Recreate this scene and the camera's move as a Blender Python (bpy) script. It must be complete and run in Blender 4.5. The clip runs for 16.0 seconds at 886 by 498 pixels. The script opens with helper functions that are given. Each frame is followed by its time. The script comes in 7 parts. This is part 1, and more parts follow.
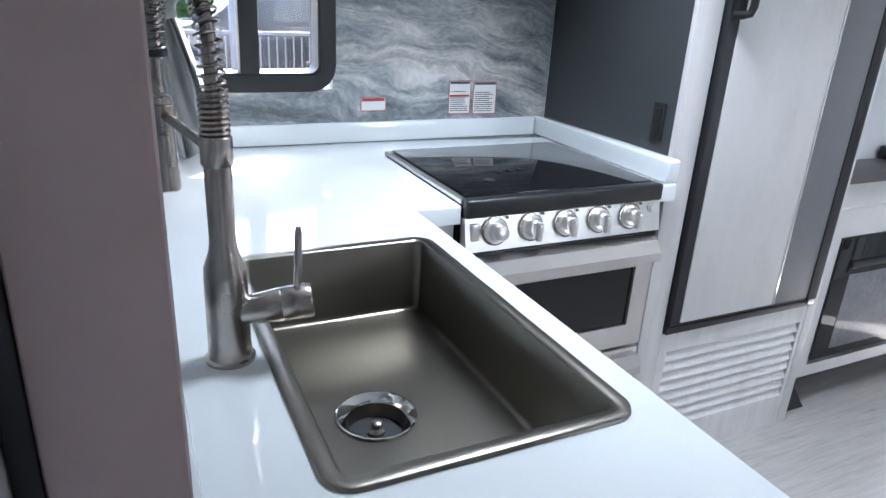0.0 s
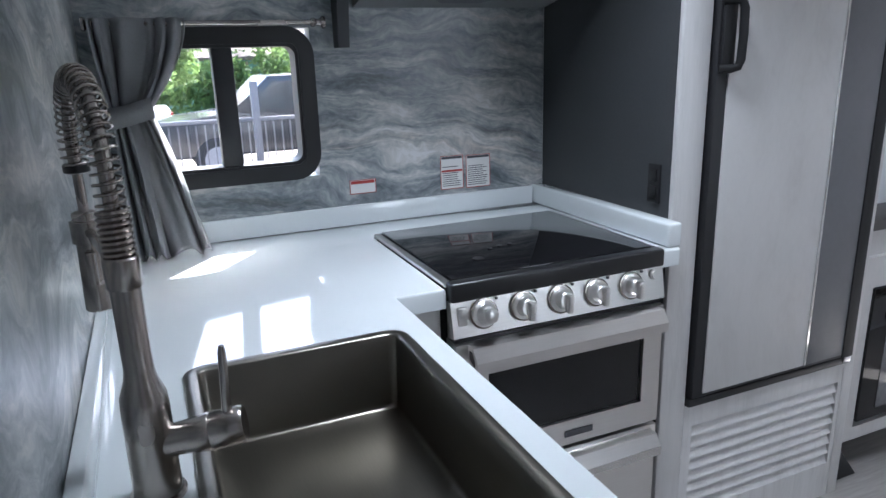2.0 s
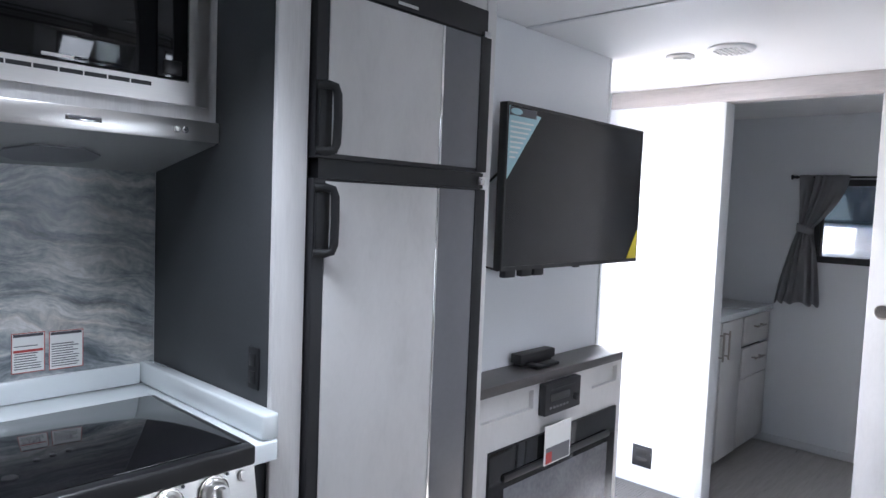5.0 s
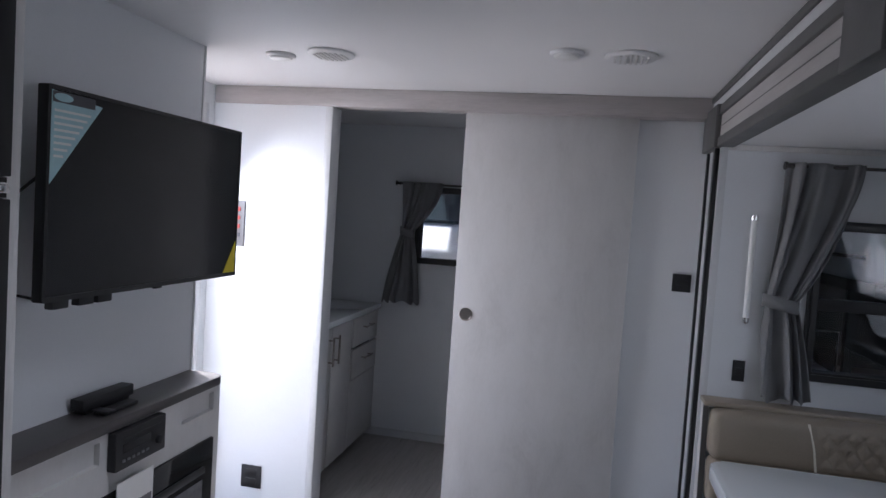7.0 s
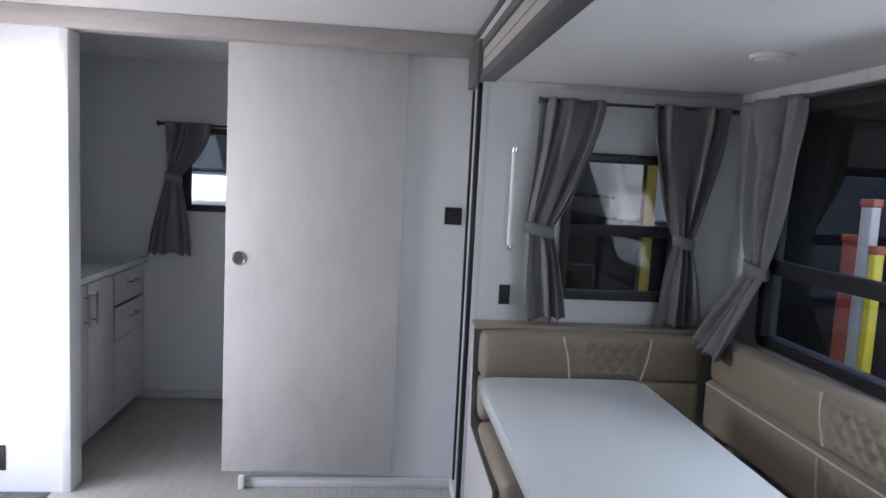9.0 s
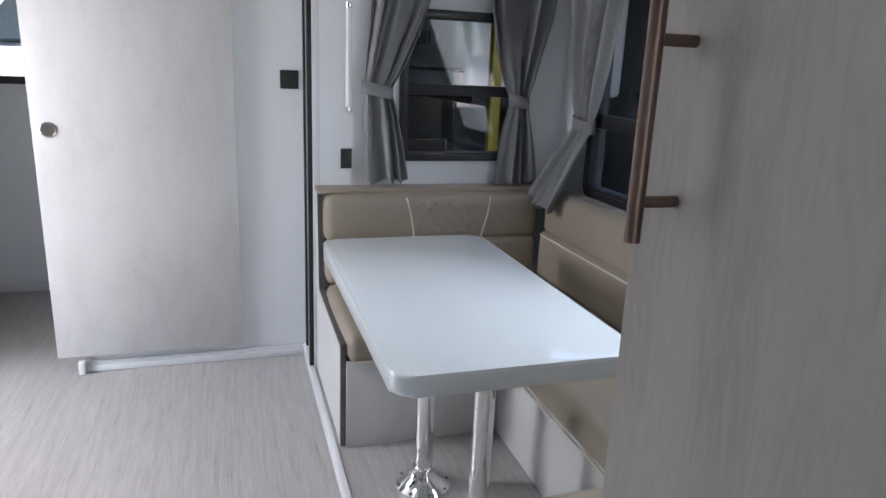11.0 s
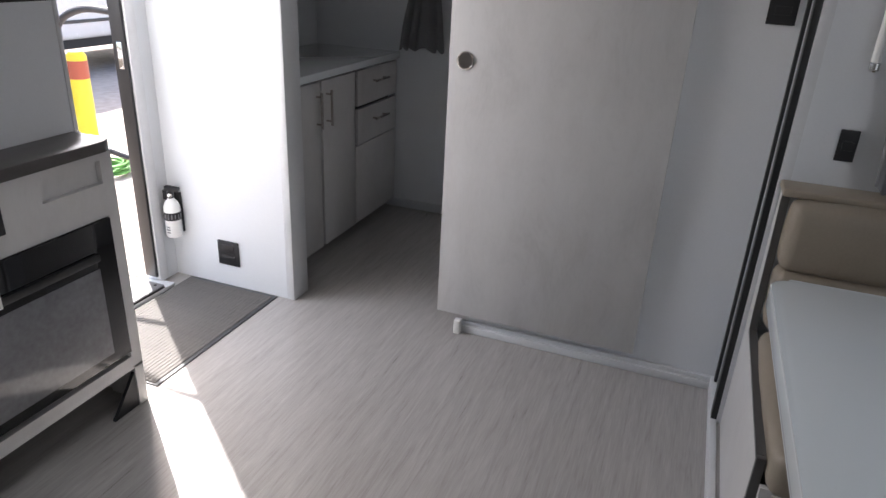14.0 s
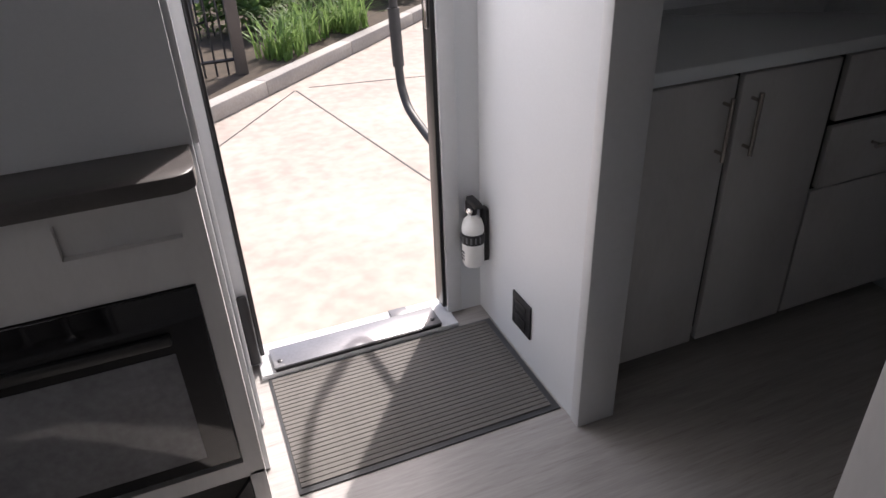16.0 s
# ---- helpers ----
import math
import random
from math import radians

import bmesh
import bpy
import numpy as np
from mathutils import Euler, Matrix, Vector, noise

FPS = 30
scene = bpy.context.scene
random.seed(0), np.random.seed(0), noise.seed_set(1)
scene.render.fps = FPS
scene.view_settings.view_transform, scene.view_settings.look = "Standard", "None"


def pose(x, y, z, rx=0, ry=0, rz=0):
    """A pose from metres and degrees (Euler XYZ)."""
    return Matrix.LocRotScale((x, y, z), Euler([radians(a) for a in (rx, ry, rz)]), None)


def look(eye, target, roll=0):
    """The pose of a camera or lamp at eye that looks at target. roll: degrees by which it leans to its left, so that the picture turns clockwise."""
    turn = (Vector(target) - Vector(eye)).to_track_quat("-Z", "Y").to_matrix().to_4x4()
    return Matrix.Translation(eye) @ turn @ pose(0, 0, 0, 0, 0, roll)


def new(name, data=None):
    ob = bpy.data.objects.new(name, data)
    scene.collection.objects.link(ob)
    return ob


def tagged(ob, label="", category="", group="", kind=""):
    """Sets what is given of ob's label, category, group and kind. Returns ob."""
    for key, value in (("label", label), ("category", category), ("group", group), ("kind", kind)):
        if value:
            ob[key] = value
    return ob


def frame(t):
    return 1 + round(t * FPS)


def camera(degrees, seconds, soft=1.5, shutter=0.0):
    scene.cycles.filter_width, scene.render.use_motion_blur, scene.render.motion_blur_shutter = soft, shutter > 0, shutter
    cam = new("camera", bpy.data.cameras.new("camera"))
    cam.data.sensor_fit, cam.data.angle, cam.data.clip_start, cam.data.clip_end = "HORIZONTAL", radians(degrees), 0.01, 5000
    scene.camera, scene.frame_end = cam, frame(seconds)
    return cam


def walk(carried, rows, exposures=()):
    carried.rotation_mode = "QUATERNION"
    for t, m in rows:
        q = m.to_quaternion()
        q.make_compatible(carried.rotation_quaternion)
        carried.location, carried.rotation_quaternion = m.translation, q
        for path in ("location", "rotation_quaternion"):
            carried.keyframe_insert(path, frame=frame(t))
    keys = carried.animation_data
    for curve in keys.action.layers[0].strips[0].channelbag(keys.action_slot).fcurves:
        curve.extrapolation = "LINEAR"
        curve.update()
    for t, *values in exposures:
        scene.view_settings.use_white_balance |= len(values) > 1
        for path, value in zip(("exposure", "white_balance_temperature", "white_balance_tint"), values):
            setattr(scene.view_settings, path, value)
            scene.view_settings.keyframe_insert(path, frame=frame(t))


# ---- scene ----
cam = camera(66.6, 16.0)
PATH = [
    (0, (-0.027, -1.84, 1.337), (0.799, -0.167, 0.617), 3.2),
    (0.5, (0.008, -1.85, 1.331), (0.952, -0.261, 0.567), 2.3),
    (1, (0.012, -1.857, 1.336), (1.033, -0.322, 0.559), 2.0),
    (1.5, (0.043, -1.84, 1.347), (1.01, -0.226, 0.669), -0.0),
    (2, (0.104, -1.809, 1.355), (0.856, -0.037, 0.814), -1.8),
    (2.5, (0.165, -1.782, 1.38), (0.695, 0.086, 0.899), -0.5),
    (3, (0.206, -1.786, 1.39), (0.682, 0.118, 1.006), 0.1),
    (3.5, (0.257, -1.798, 1.407), (0.922, 0.069, 1.137), 1.5),
    (4, (0.317, -1.821, 1.423), (1.199, -0.036, 1.229), 2.0),
    (4.5, (0.369, -1.844, 1.423), (1.534, -0.225, 1.274), 2.2),
    (4.7, (0.373, -1.851, 1.426), (1.67, -0.335, 1.286), 2.2),
    (6.8, (0.665, -1.814, 1.52), (2.595, -1.304, 1.398), 3.7),
    (7, (0.679, -1.836, 1.517), (2.63, -1.412, 1.407), 3.8),
    (7.5, (0.697, -1.868, 1.513), (2.686, -1.676, 1.432), 3.8),
    (8, (0.713, -1.863, 1.525), (2.709, -1.857, 1.393), 3.8),
    (8.5, (0.704, -1.877, 1.509), (2.695, -1.986, 1.359), 3.4),
    (9, (0.731, -1.907, 1.442), (2.711, -2.097, 1.235), 2.9),
    (9.5, (0.728, -1.937, 1.423), (2.679, -2.277, 1.149), 2.3),
    (10, (0.697, -1.964, 1.369), (2.608, -2.433, 1.013), 1.5),
    (10.2, (0.698, -1.959, 1.375), (2.585, -2.486, 0.972), 1.5),
    (12.3, (0.797, -2.023, 1.329), (2.611, -2.485, 0.624), 3.3),
    (12.5, (0.839, -2.021, 1.329), (2.673, -2.39, 0.62), 3.6),
    (13, (1.087, -2.03, 1.379), (2.948, -1.995, 0.647), 1.8),
    (13.5, (1.346, -2.091, 1.396), (3.113, -1.596, 0.601), 2.0),
    (14, (1.509, -2.054, 1.382), (3.232, -1.433, 0.579), 2.9),
    (14.5, (1.884, -1.959, 1.388), (3.553, -1.203, 0.587), 3.9),
    (15, (2.193, -1.902, 1.393), (3.747, -0.962, 0.555), 4.3),
    (15.5, (2.625, -1.879, 1.369), (3.752, -0.488, 0.478), -0.2),
    (16, (2.908, -1.693, 1.322), (3.521, -0.085, 0.304), -2.5),
]
EXPOSURES = [(0.0, 3.35, 5750, 12), (0.5, 2.8, 5745, 12), (1.2, 2.6, 5740, 12), (3.0, 2.7, 5790, 12), (4.0, 3.1, 5800, 12), (4.7, 3.05, 5820, 13), (6.8, 1.75, 5800, 17), (8.5, 2.1, 5900, 15), (9.2, 2.6, 5950, 15), (10.2, 2.9, 6000, 14), (12.3, 3.0, 6180, 13), (13.0, 2.45, 6320, 15), (14.5, 1.7, 6400, 15), (15.3, 1.2, 6480, 16), (16.0, 0.64, 6520, 18)]
walk(cam, [(t, look(eye, target, roll)) for t, eye, target, roll in PATH], EXPOSURES)

# ---- world, sun, exposure ----
SUN_DIR = Vector((-0.614, -0.789, 0.0)).normalized()
SUN_EL = radians(48)
world = bpy.data.worlds.new("world")
scene.world = world
world.use_nodes = True
wn = world.node_tree.nodes
sky = wn.new("ShaderNodeTexSky")
sky.sky_type, sky.sun_disc = "NISHITA", False
sky.sun_elevation, sky.sun_rotation = SUN_EL, math.atan2(-SUN_DIR.x, -SUN_DIR.y)
sky.dust_density = 3.0
wn["Background"].inputs[1].default_value = 0.15
world.node_tree.links.new(sky.outputs[0], wn["Background"].inputs[0])
sun_data = bpy.data.lights.new("sun", "SUN")
sun_data.energy, sun_data.angle, sun_data.color = 4.7, radians(0.9), (1.0, 0.95, 0.88)
sun = new("sun", sun_data)
sun.matrix_world = look((0, 0, 30), Vector((0, 0, 30)) + SUN_DIR * math.cos(SUN_EL) - Vector((0, 0, math.sin(SUN_EL))))


def opening_lamp(name, eye, target, sx, sy, watts, color, spread=180):
    """An area lamp in an opening, in place of the sky's light."""
    d = bpy.data.lights.new(name, "AREA")
    d.shape, d.size, d.size_y, d.energy, d.color = "RECTANGLE", sx, sy, watts, color
    d.spread = radians(spread)
    ob = new(name, d)
    ob.matrix_world = look(eye, target)


# two fill lamps in added, unseen ceiling vents; they brighten kitchen and aisle
opening_lamp("kitchen_fill_lamp", (0.78, -0.85, 2.075), (0.78, -0.85, 0), 0.34, 0.34, 1.2, (0.93, 0.97, 1.0), 104)
opening_lamp("living_fill_lamp", (1.95, -1.24, 2.075), (1.95, -1.24, 0), 0.34, 0.34, 0.55, (0.95, 0.98, 1.0), 96)
opening_lamp("entry_door_daylight", (3.25, 0.03, 1.50), (3.25, -1.2, 0.5), 0.56, 0.70, 3.6, (1.0, 0.98, 0.95), 168)
opening_lamp("wide_window_daylight", (2.09, -3.395, 1.33), (2.09, -2.2, 0.85), 0.56, 0.80, 1.15, (0.93, 0.97, 1.0), 155)
# fill lamp from behind, in an added opening that is never seen
opening_lamp("rear_fill_lamp", (-1.33, -1.97, 1.25), (3.0, -1.97, 1.1), 0.46, 0.76, 0.3, (0.95, 0.98, 1.0))

# ---- building helpers ----
def part(name, bm, material, parent=None, label="", angle=35):
    """Link a bmesh in world coordinates as one mesh object, under a thing or under a part."""
    me = bpy.data.meshes.new(name)
    bmesh.ops.recalc_face_normals(bm, faces=bm.faces)
    bm.to_mesh(me)
    bm.free()
    me.shade_smooth()
    me.set_sharp_from_angle(angle=radians(angle))
    me.materials.append(material)
    ob = new(name, me)
    if parent is not None:
        ob.parent = parent
        if parent.type == "EMPTY":
            ob.matrix_parent_inverse = parent.matrix_basis.inverted()
    if label:
        ob["label"] = label
    return ob


def thing(name, at, label, category, group="", kind=""):
    ob = new(name)
    ob.empty_display_size = 0.05
    ob.matrix_basis = Matrix.Translation(at)
    return tagged(ob, label, category, group, kind)


def solid(name, bm, material, label, category="", group="", kind="", angle=35):
    return tagged(part(name, bm, material, angle=angle), label, category, group, kind)


def add_box(bm, x0, x1, y0, y1, z0, z1, bev=0.0, seg=2):
    """A box between the given limits, its edges rounded by bev."""
    m = Matrix.Translation(((x0 + x1) / 2, (y0 + y1) / 2, (z0 + z1) / 2)) @ Matrix.Diagonal((abs(x1 - x0), abs(y1 - y0), abs(z1 - z0), 1))
    made = bmesh.ops.create_cube(bm, size=1, matrix=m)
    if bev:
        edges = list({e for v in made["verts"] for e in v.link_edges})
        bmesh.ops.bevel(bm, geom=edges, offset=bev, segments=seg, profile=0.5, affect="EDGES")
    return bm


def box(x0, x1, y0, y1, z0, z1, bev=0.0, seg=2):
    return add_box(bmesh.new(), x0, x1, y0, y1, z0, z1, bev, seg)


def loft(bm, rings, closed=True, caps=True):
    """Faces between rings of points, one after another."""
    rows = [[bm.verts.new(p) for p in ring] for ring in rings]
    n = len(rows[0])
    for a, b in zip(rows, rows[1:]):
        for i in range(n if closed else n - 1):
            j = (i + 1) % n
            bm.faces.new((a[i], a[j], b[j], b[i]))
    if caps and closed:
        bm.faces.new(rows[0])
        bm.faces.new(rows[-1])
    return bm


def circle(c, axis, r, n=24):
    c, axis = Vector(c), Vector(axis).normalized()
    u = axis.orthogonal().normalized()
    w = axis.cross(u)
    return [c + r * (math.cos(2 * math.pi * i / n) * u + math.sin(2 * math.pi * i / n) * w) for i in range(n)]


def add_cyl(bm, p0, p1, r0, r1=None, n=24):
    axis = Vector(p1) - Vector(p0)
    return loft(bm, [circle(p0, axis, r0, n), circle(p1, axis, r0 if r1 is None else r1, n)])


def cyl(p0, p1, r0, r1=None, n=24):
    return add_cyl(bmesh.new(), p0, p1, r0, r1, n)


def add_turned(bm, base, axis, profile, n=32):
    """A turned body: (distance along the axis, radius) pairs."""
    base, axis = Vector(base), Vector(axis).normalized()
    return loft(bm, [circle(base + axis * d, axis, r, n) for d, r in profile])


def turned(base, axis, profile, n=32):
    return add_turned(bmesh.new(), base, axis, profile, n)


def add_tube(bm, pts, r, n=10):
    """A round bar along a line of points."""
    pts = [Vector(p) for p in pts]
    up = (pts[1] - pts[0]).orthogonal().normalized()
    rings = []
    for i, p in enumerate(pts):
        d = (pts[min(i + 1, len(pts) - 1)] - pts[max(i - 1, 0)]).normalized()
        up = (up - up.dot(d) * d).normalized()
        w = d.cross(up)
        rings.append([p + r * (math.cos(2 * math.pi * k / n) * up + math.sin(2 * math.pi * k / n) * w) for k in range(n)])
    return loft(bm, rings)


def tube(pts, r, n=10):
    return add_tube(bmesh.new(), pts, r, n)


def rounded(u0, u1, v0, v1, r, n=6):
    """The outline of a rectangle with round corners, as (u, v) pairs."""
    out = []
    for cu, cv, a0 in ((u1 - r, v1 - r, 0), (u0 + r, v1 - r, 90), (u0 + r, v0 + r, 180), (u1 - r, v0 + r, 270)):
        for i in range(n + 1):
            a = radians(a0 + 90 * i / n)
            out.append((cu + r * math.cos(a), cv + r * math.sin(a)))
    return out


def on(axis, level, pairs):
    """(u, v) pairs set into the plane axis = level: x gives (y, z), y gives (x, z), z gives (x, y)."""
    if axis == "x":
        return [Vector((level, u, v)) for u, v in pairs]
    if axis == "y":
        return [Vector((u, level, v)) for u, v in pairs]
    return [Vector((u, v, level)) for u, v in pairs]


def slab(axis, a, b, pairs, bev=0.0):
    """An outline drawn out from level a to level b, with a small chamfer at both ends."""
    bm = bmesh.new()
    loft(bm, [on(axis, a, pairs), on(axis, b, pairs)])
    if bev:
        edges = [e for e in bm.edges if any(len(f.verts) > 4 for f in e.link_faces)]
        bmesh.ops.bevel(bm, geom=edges, offset=bev, segments=2, profile=0.5, affect="EDGES")
    return bm


def ring_frame(axis, a, b, outer, inner):
    """A frame: the stretch between two outlines of as many points, from level a to level b."""
    bm = bmesh.new()
    loops = [on(axis, a, outer), on(axis, b, outer), on(axis, b, inner), on(axis, a, inner), on(axis, a, outer)]
    loft(bm, loops, caps=False)
    bmesh.ops.remove_doubles(bm, verts=bm.verts, dist=1e-6)
    return bm


def wall_with_holes(axis, a, b, u0, u1, v0, v1, holes):
    """A wall of real thickness with openings cut right through, laid out as blocks between the openings' edges."""
    us = sorted({u0, u1, *(h[0] for h in holes), *(h[1] for h in holes)})
    vs = sorted({v0, v1, *(h[2] for h in holes), *(h[3] for h in holes)})
    cells = {(i, j) for i in range(len(us) - 1) for j in range(len(vs) - 1)
             if not any(h[0] <= (us[i] + us[i + 1]) / 2 <= h[1] and h[2] <= (vs[j] + vs[j + 1]) / 2 <= h[3] for h in holes)}
    bm = bmesh.new()

    def quad(pairs, levels):
        bm.faces.new([bm.verts.new(on(axis, l, [p])[0]) for p, l in zip(pairs, levels)])
    for i, j in cells:
        c = [(us[i], vs[j]), (us[i + 1], vs[j]), (us[i + 1], vs[j + 1]), (us[i], vs[j + 1])]
        quad(c, [a] * 4)
        quad(c, [b] * 4)
        for k, (di, dj) in enumerate(((0, -1), (1, 0), (0, 1), (-1, 0))):
            if (i + di, j + dj) not in cells:
                p, q = c[k], c[(k + 1) % 4]
                quad([p, q, q, p], [a, a, b, b])
    bmesh.ops.remove_doubles(bm, verts=bm.verts, dist=1e-5)
    return bm


# ---- materials ----
def surface(name, color, rough=0.5, metal=0.0, vary=0.08, scale=6.0, grain=60.0, stretch=(1, 1, 1), bump=0.0, bump_scale=200.0, rough_vary=0.08, coat=0.0, piece=0.0):
    """A plain surface with colour variation at two scales, uneven gloss and a fine relief."""
    m = bpy.data.materials.new(name)
    m.use_nodes = True
    nt = m.node_tree
    n, ln = nt.nodes, nt.links
    p = n["Principled BSDF"]
    co = n.new("ShaderNodeTexCoord")
    mp = n.new("ShaderNodeMapping")
    mp.inputs["Scale"].default_value = stretch
    ln.new(co.outputs["Object"], mp.inputs[0])

    def nz(s, detail=4.0):
        t = n.new("ShaderNodeTexNoise")
        t.inputs["Scale"].default_value, t.inputs["Detail"].default_value = s, detail
        ln.new(mp.outputs[0], t.inputs["Vector"])
        return t.outputs["Fac"]
    big, small = nz(scale), nz(grain, 2.0)
    mix = n.new("ShaderNodeMix")
    mix.data_type = "FLOAT"
    mix.inputs[0].default_value = 0.45
    ln.new(big, mix.inputs[2])
    ln.new(small, mix.inputs[3])
    ramp = n.new("ShaderNodeMapRange")
    ramp.inputs[1].default_value, ramp.inputs[2].default_value = 0.3, 0.7
    ramp.inputs[3].default_value, ramp.inputs[4].default_value = 1 - vary, 1 + vary
    ln.new(mix.outputs[0], ramp.inputs[0])
    value = ramp.outputs[0]
    if piece:
        info = n.new("ShaderNodeObjectInfo")
        pr = n.new("ShaderNodeMapRange")
        pr.inputs[3].default_value, pr.inputs[4].default_value = 1 - piece, 1 + piece
        ln.new(info.outputs["Random"], pr.inputs[0])
        mul = n.new("ShaderNodeMath")
        mul.operation = "MULTIPLY"
        ln.new(value, mul.inputs[0])
        ln.new(pr.outputs[0], mul.inputs[1])
        value = mul.outputs[0]
    vm = n.new("ShaderNodeVectorMath")
    vm.operation = "SCALE"
    vm.inputs[0].default_value = color
    ln.new(value, vm.inputs["Scale"])
    ln.new(vm.outputs[0], p.inputs["Base Color"])
    rr = n.new("ShaderNodeMapRange")
    rr.inputs[3].default_value, rr.inputs[4].default_value = max(0.02, rough - rough_vary), min(1, rough + rough_vary)
    ln.new(big, rr.inputs[0])
    ln.new(rr.outputs[0], p.inputs["Roughness"])
    p.inputs["Metallic"].default_value = metal
    p.inputs["Coat Weight"].default_value = coat
    if bump:
        b = n.new("ShaderNodeBump")
        b.inputs["Strength"].default_value, b.inputs["Distance"].default_value = bump, 0.002
        ln.new(nz(bump_scale, 3.0), b.inputs["Height"])
        ln.new(b.outputs[0], p.inputs["Normal"])
    return m


def streaked(name, stops, stretch, scale=3.0, distort=0.6, rough=0.4, fine=40.0, fine_amount=0.25, bump=0.05, rough_hi=None, detail=6.0, crisp=0.62):
    """Stretched, warped veins run through a ramp of colours, for marbled laminate, wood print and woven vinyl."""
    m = bpy.data.materials.new(name)
    m.use_nodes = True
    nt = m.node_tree
    n, ln = nt.nodes, nt.links
    p = n["Principled BSDF"]
    co = n.new("ShaderNodeTexCoord")
    mp = n.new("ShaderNodeMapping")
    mp.inputs["Scale"].default_value = stretch
    ln.new(co.outputs["Object"], mp.inputs[0])
    warp = n.new("ShaderNodeTexNoise")
    warp.inputs["Scale"].default_value, warp.inputs["Detail"].default_value = scale * 0.6, 3.0
    ln.new(mp.outputs[0], warp.inputs["Vector"])
    off = n.new("ShaderNodeVectorMath")
    off.operation = "SCALE"
    off.inputs["Scale"].default_value = distort
    ln.new(warp.outputs["Color"], off.inputs[0])
    add = n.new("ShaderNodeVectorMath")
    add.operation = "ADD"
    ln.new(mp.outputs[0], add.inputs[0])
    ln.new(off.outputs[0], add.inputs[1])
    main = n.new("ShaderNodeTexNoise")
    main.inputs["Scale"].default_value, main.inputs["Detail"].default_value = scale, detail
    main.inputs["Roughness"].default_value = crisp
    ln.new(add.outputs[0], main.inputs["Vector"])
    speck = n.new("ShaderNodeTexNoise")
    speck.inputs["Scale"].default_value, speck.inputs["Detail"].default_value = fine, 3.0
    ln.new(add.outputs[0], speck.inputs["Vector"])
    mix = n.new("ShaderNodeMix")
    mix.data_type = "FLOAT"
    mix.inputs[0].default_value = fine_amount
    ln.new(main.outputs["Fac"], mix.inputs[2])
    ln.new(speck.outputs["Fac"], mix.inputs[3])
    ramp = n.new("ShaderNodeValToRGB")
    els = ramp.color_ramp.elements
    while len(els) < len(stops):
        els.new(0.5)
    for e, (pos, c) in zip(els, stops):
        e.position, e.color = pos, (*c, 1)
    ln.new(mix.outputs[0], ramp.inputs[0])
    ln.new(ramp.outputs[0], p.inputs["Base Color"])
    rr = n.new("ShaderNodeMapRange")
    rr.inputs[3].default_value, rr.inputs[4].default_value = rough, rough + 0.15 if rough_hi is None else rough_hi
    ln.new(mix.outputs[0], rr.inputs[0])
    ln.new(rr.outputs[0], p.inputs["Roughness"])
    if bump:
        b = n.new("ShaderNodeBump")
        b.inputs["Strength"].default_value, b.inputs["Distance"].default_value = bump, 0.002
        ln.new(mix.outputs[0], b.inputs["Height"])
        ln.new(b.outputs[0], p.inputs["Normal"])
    return m


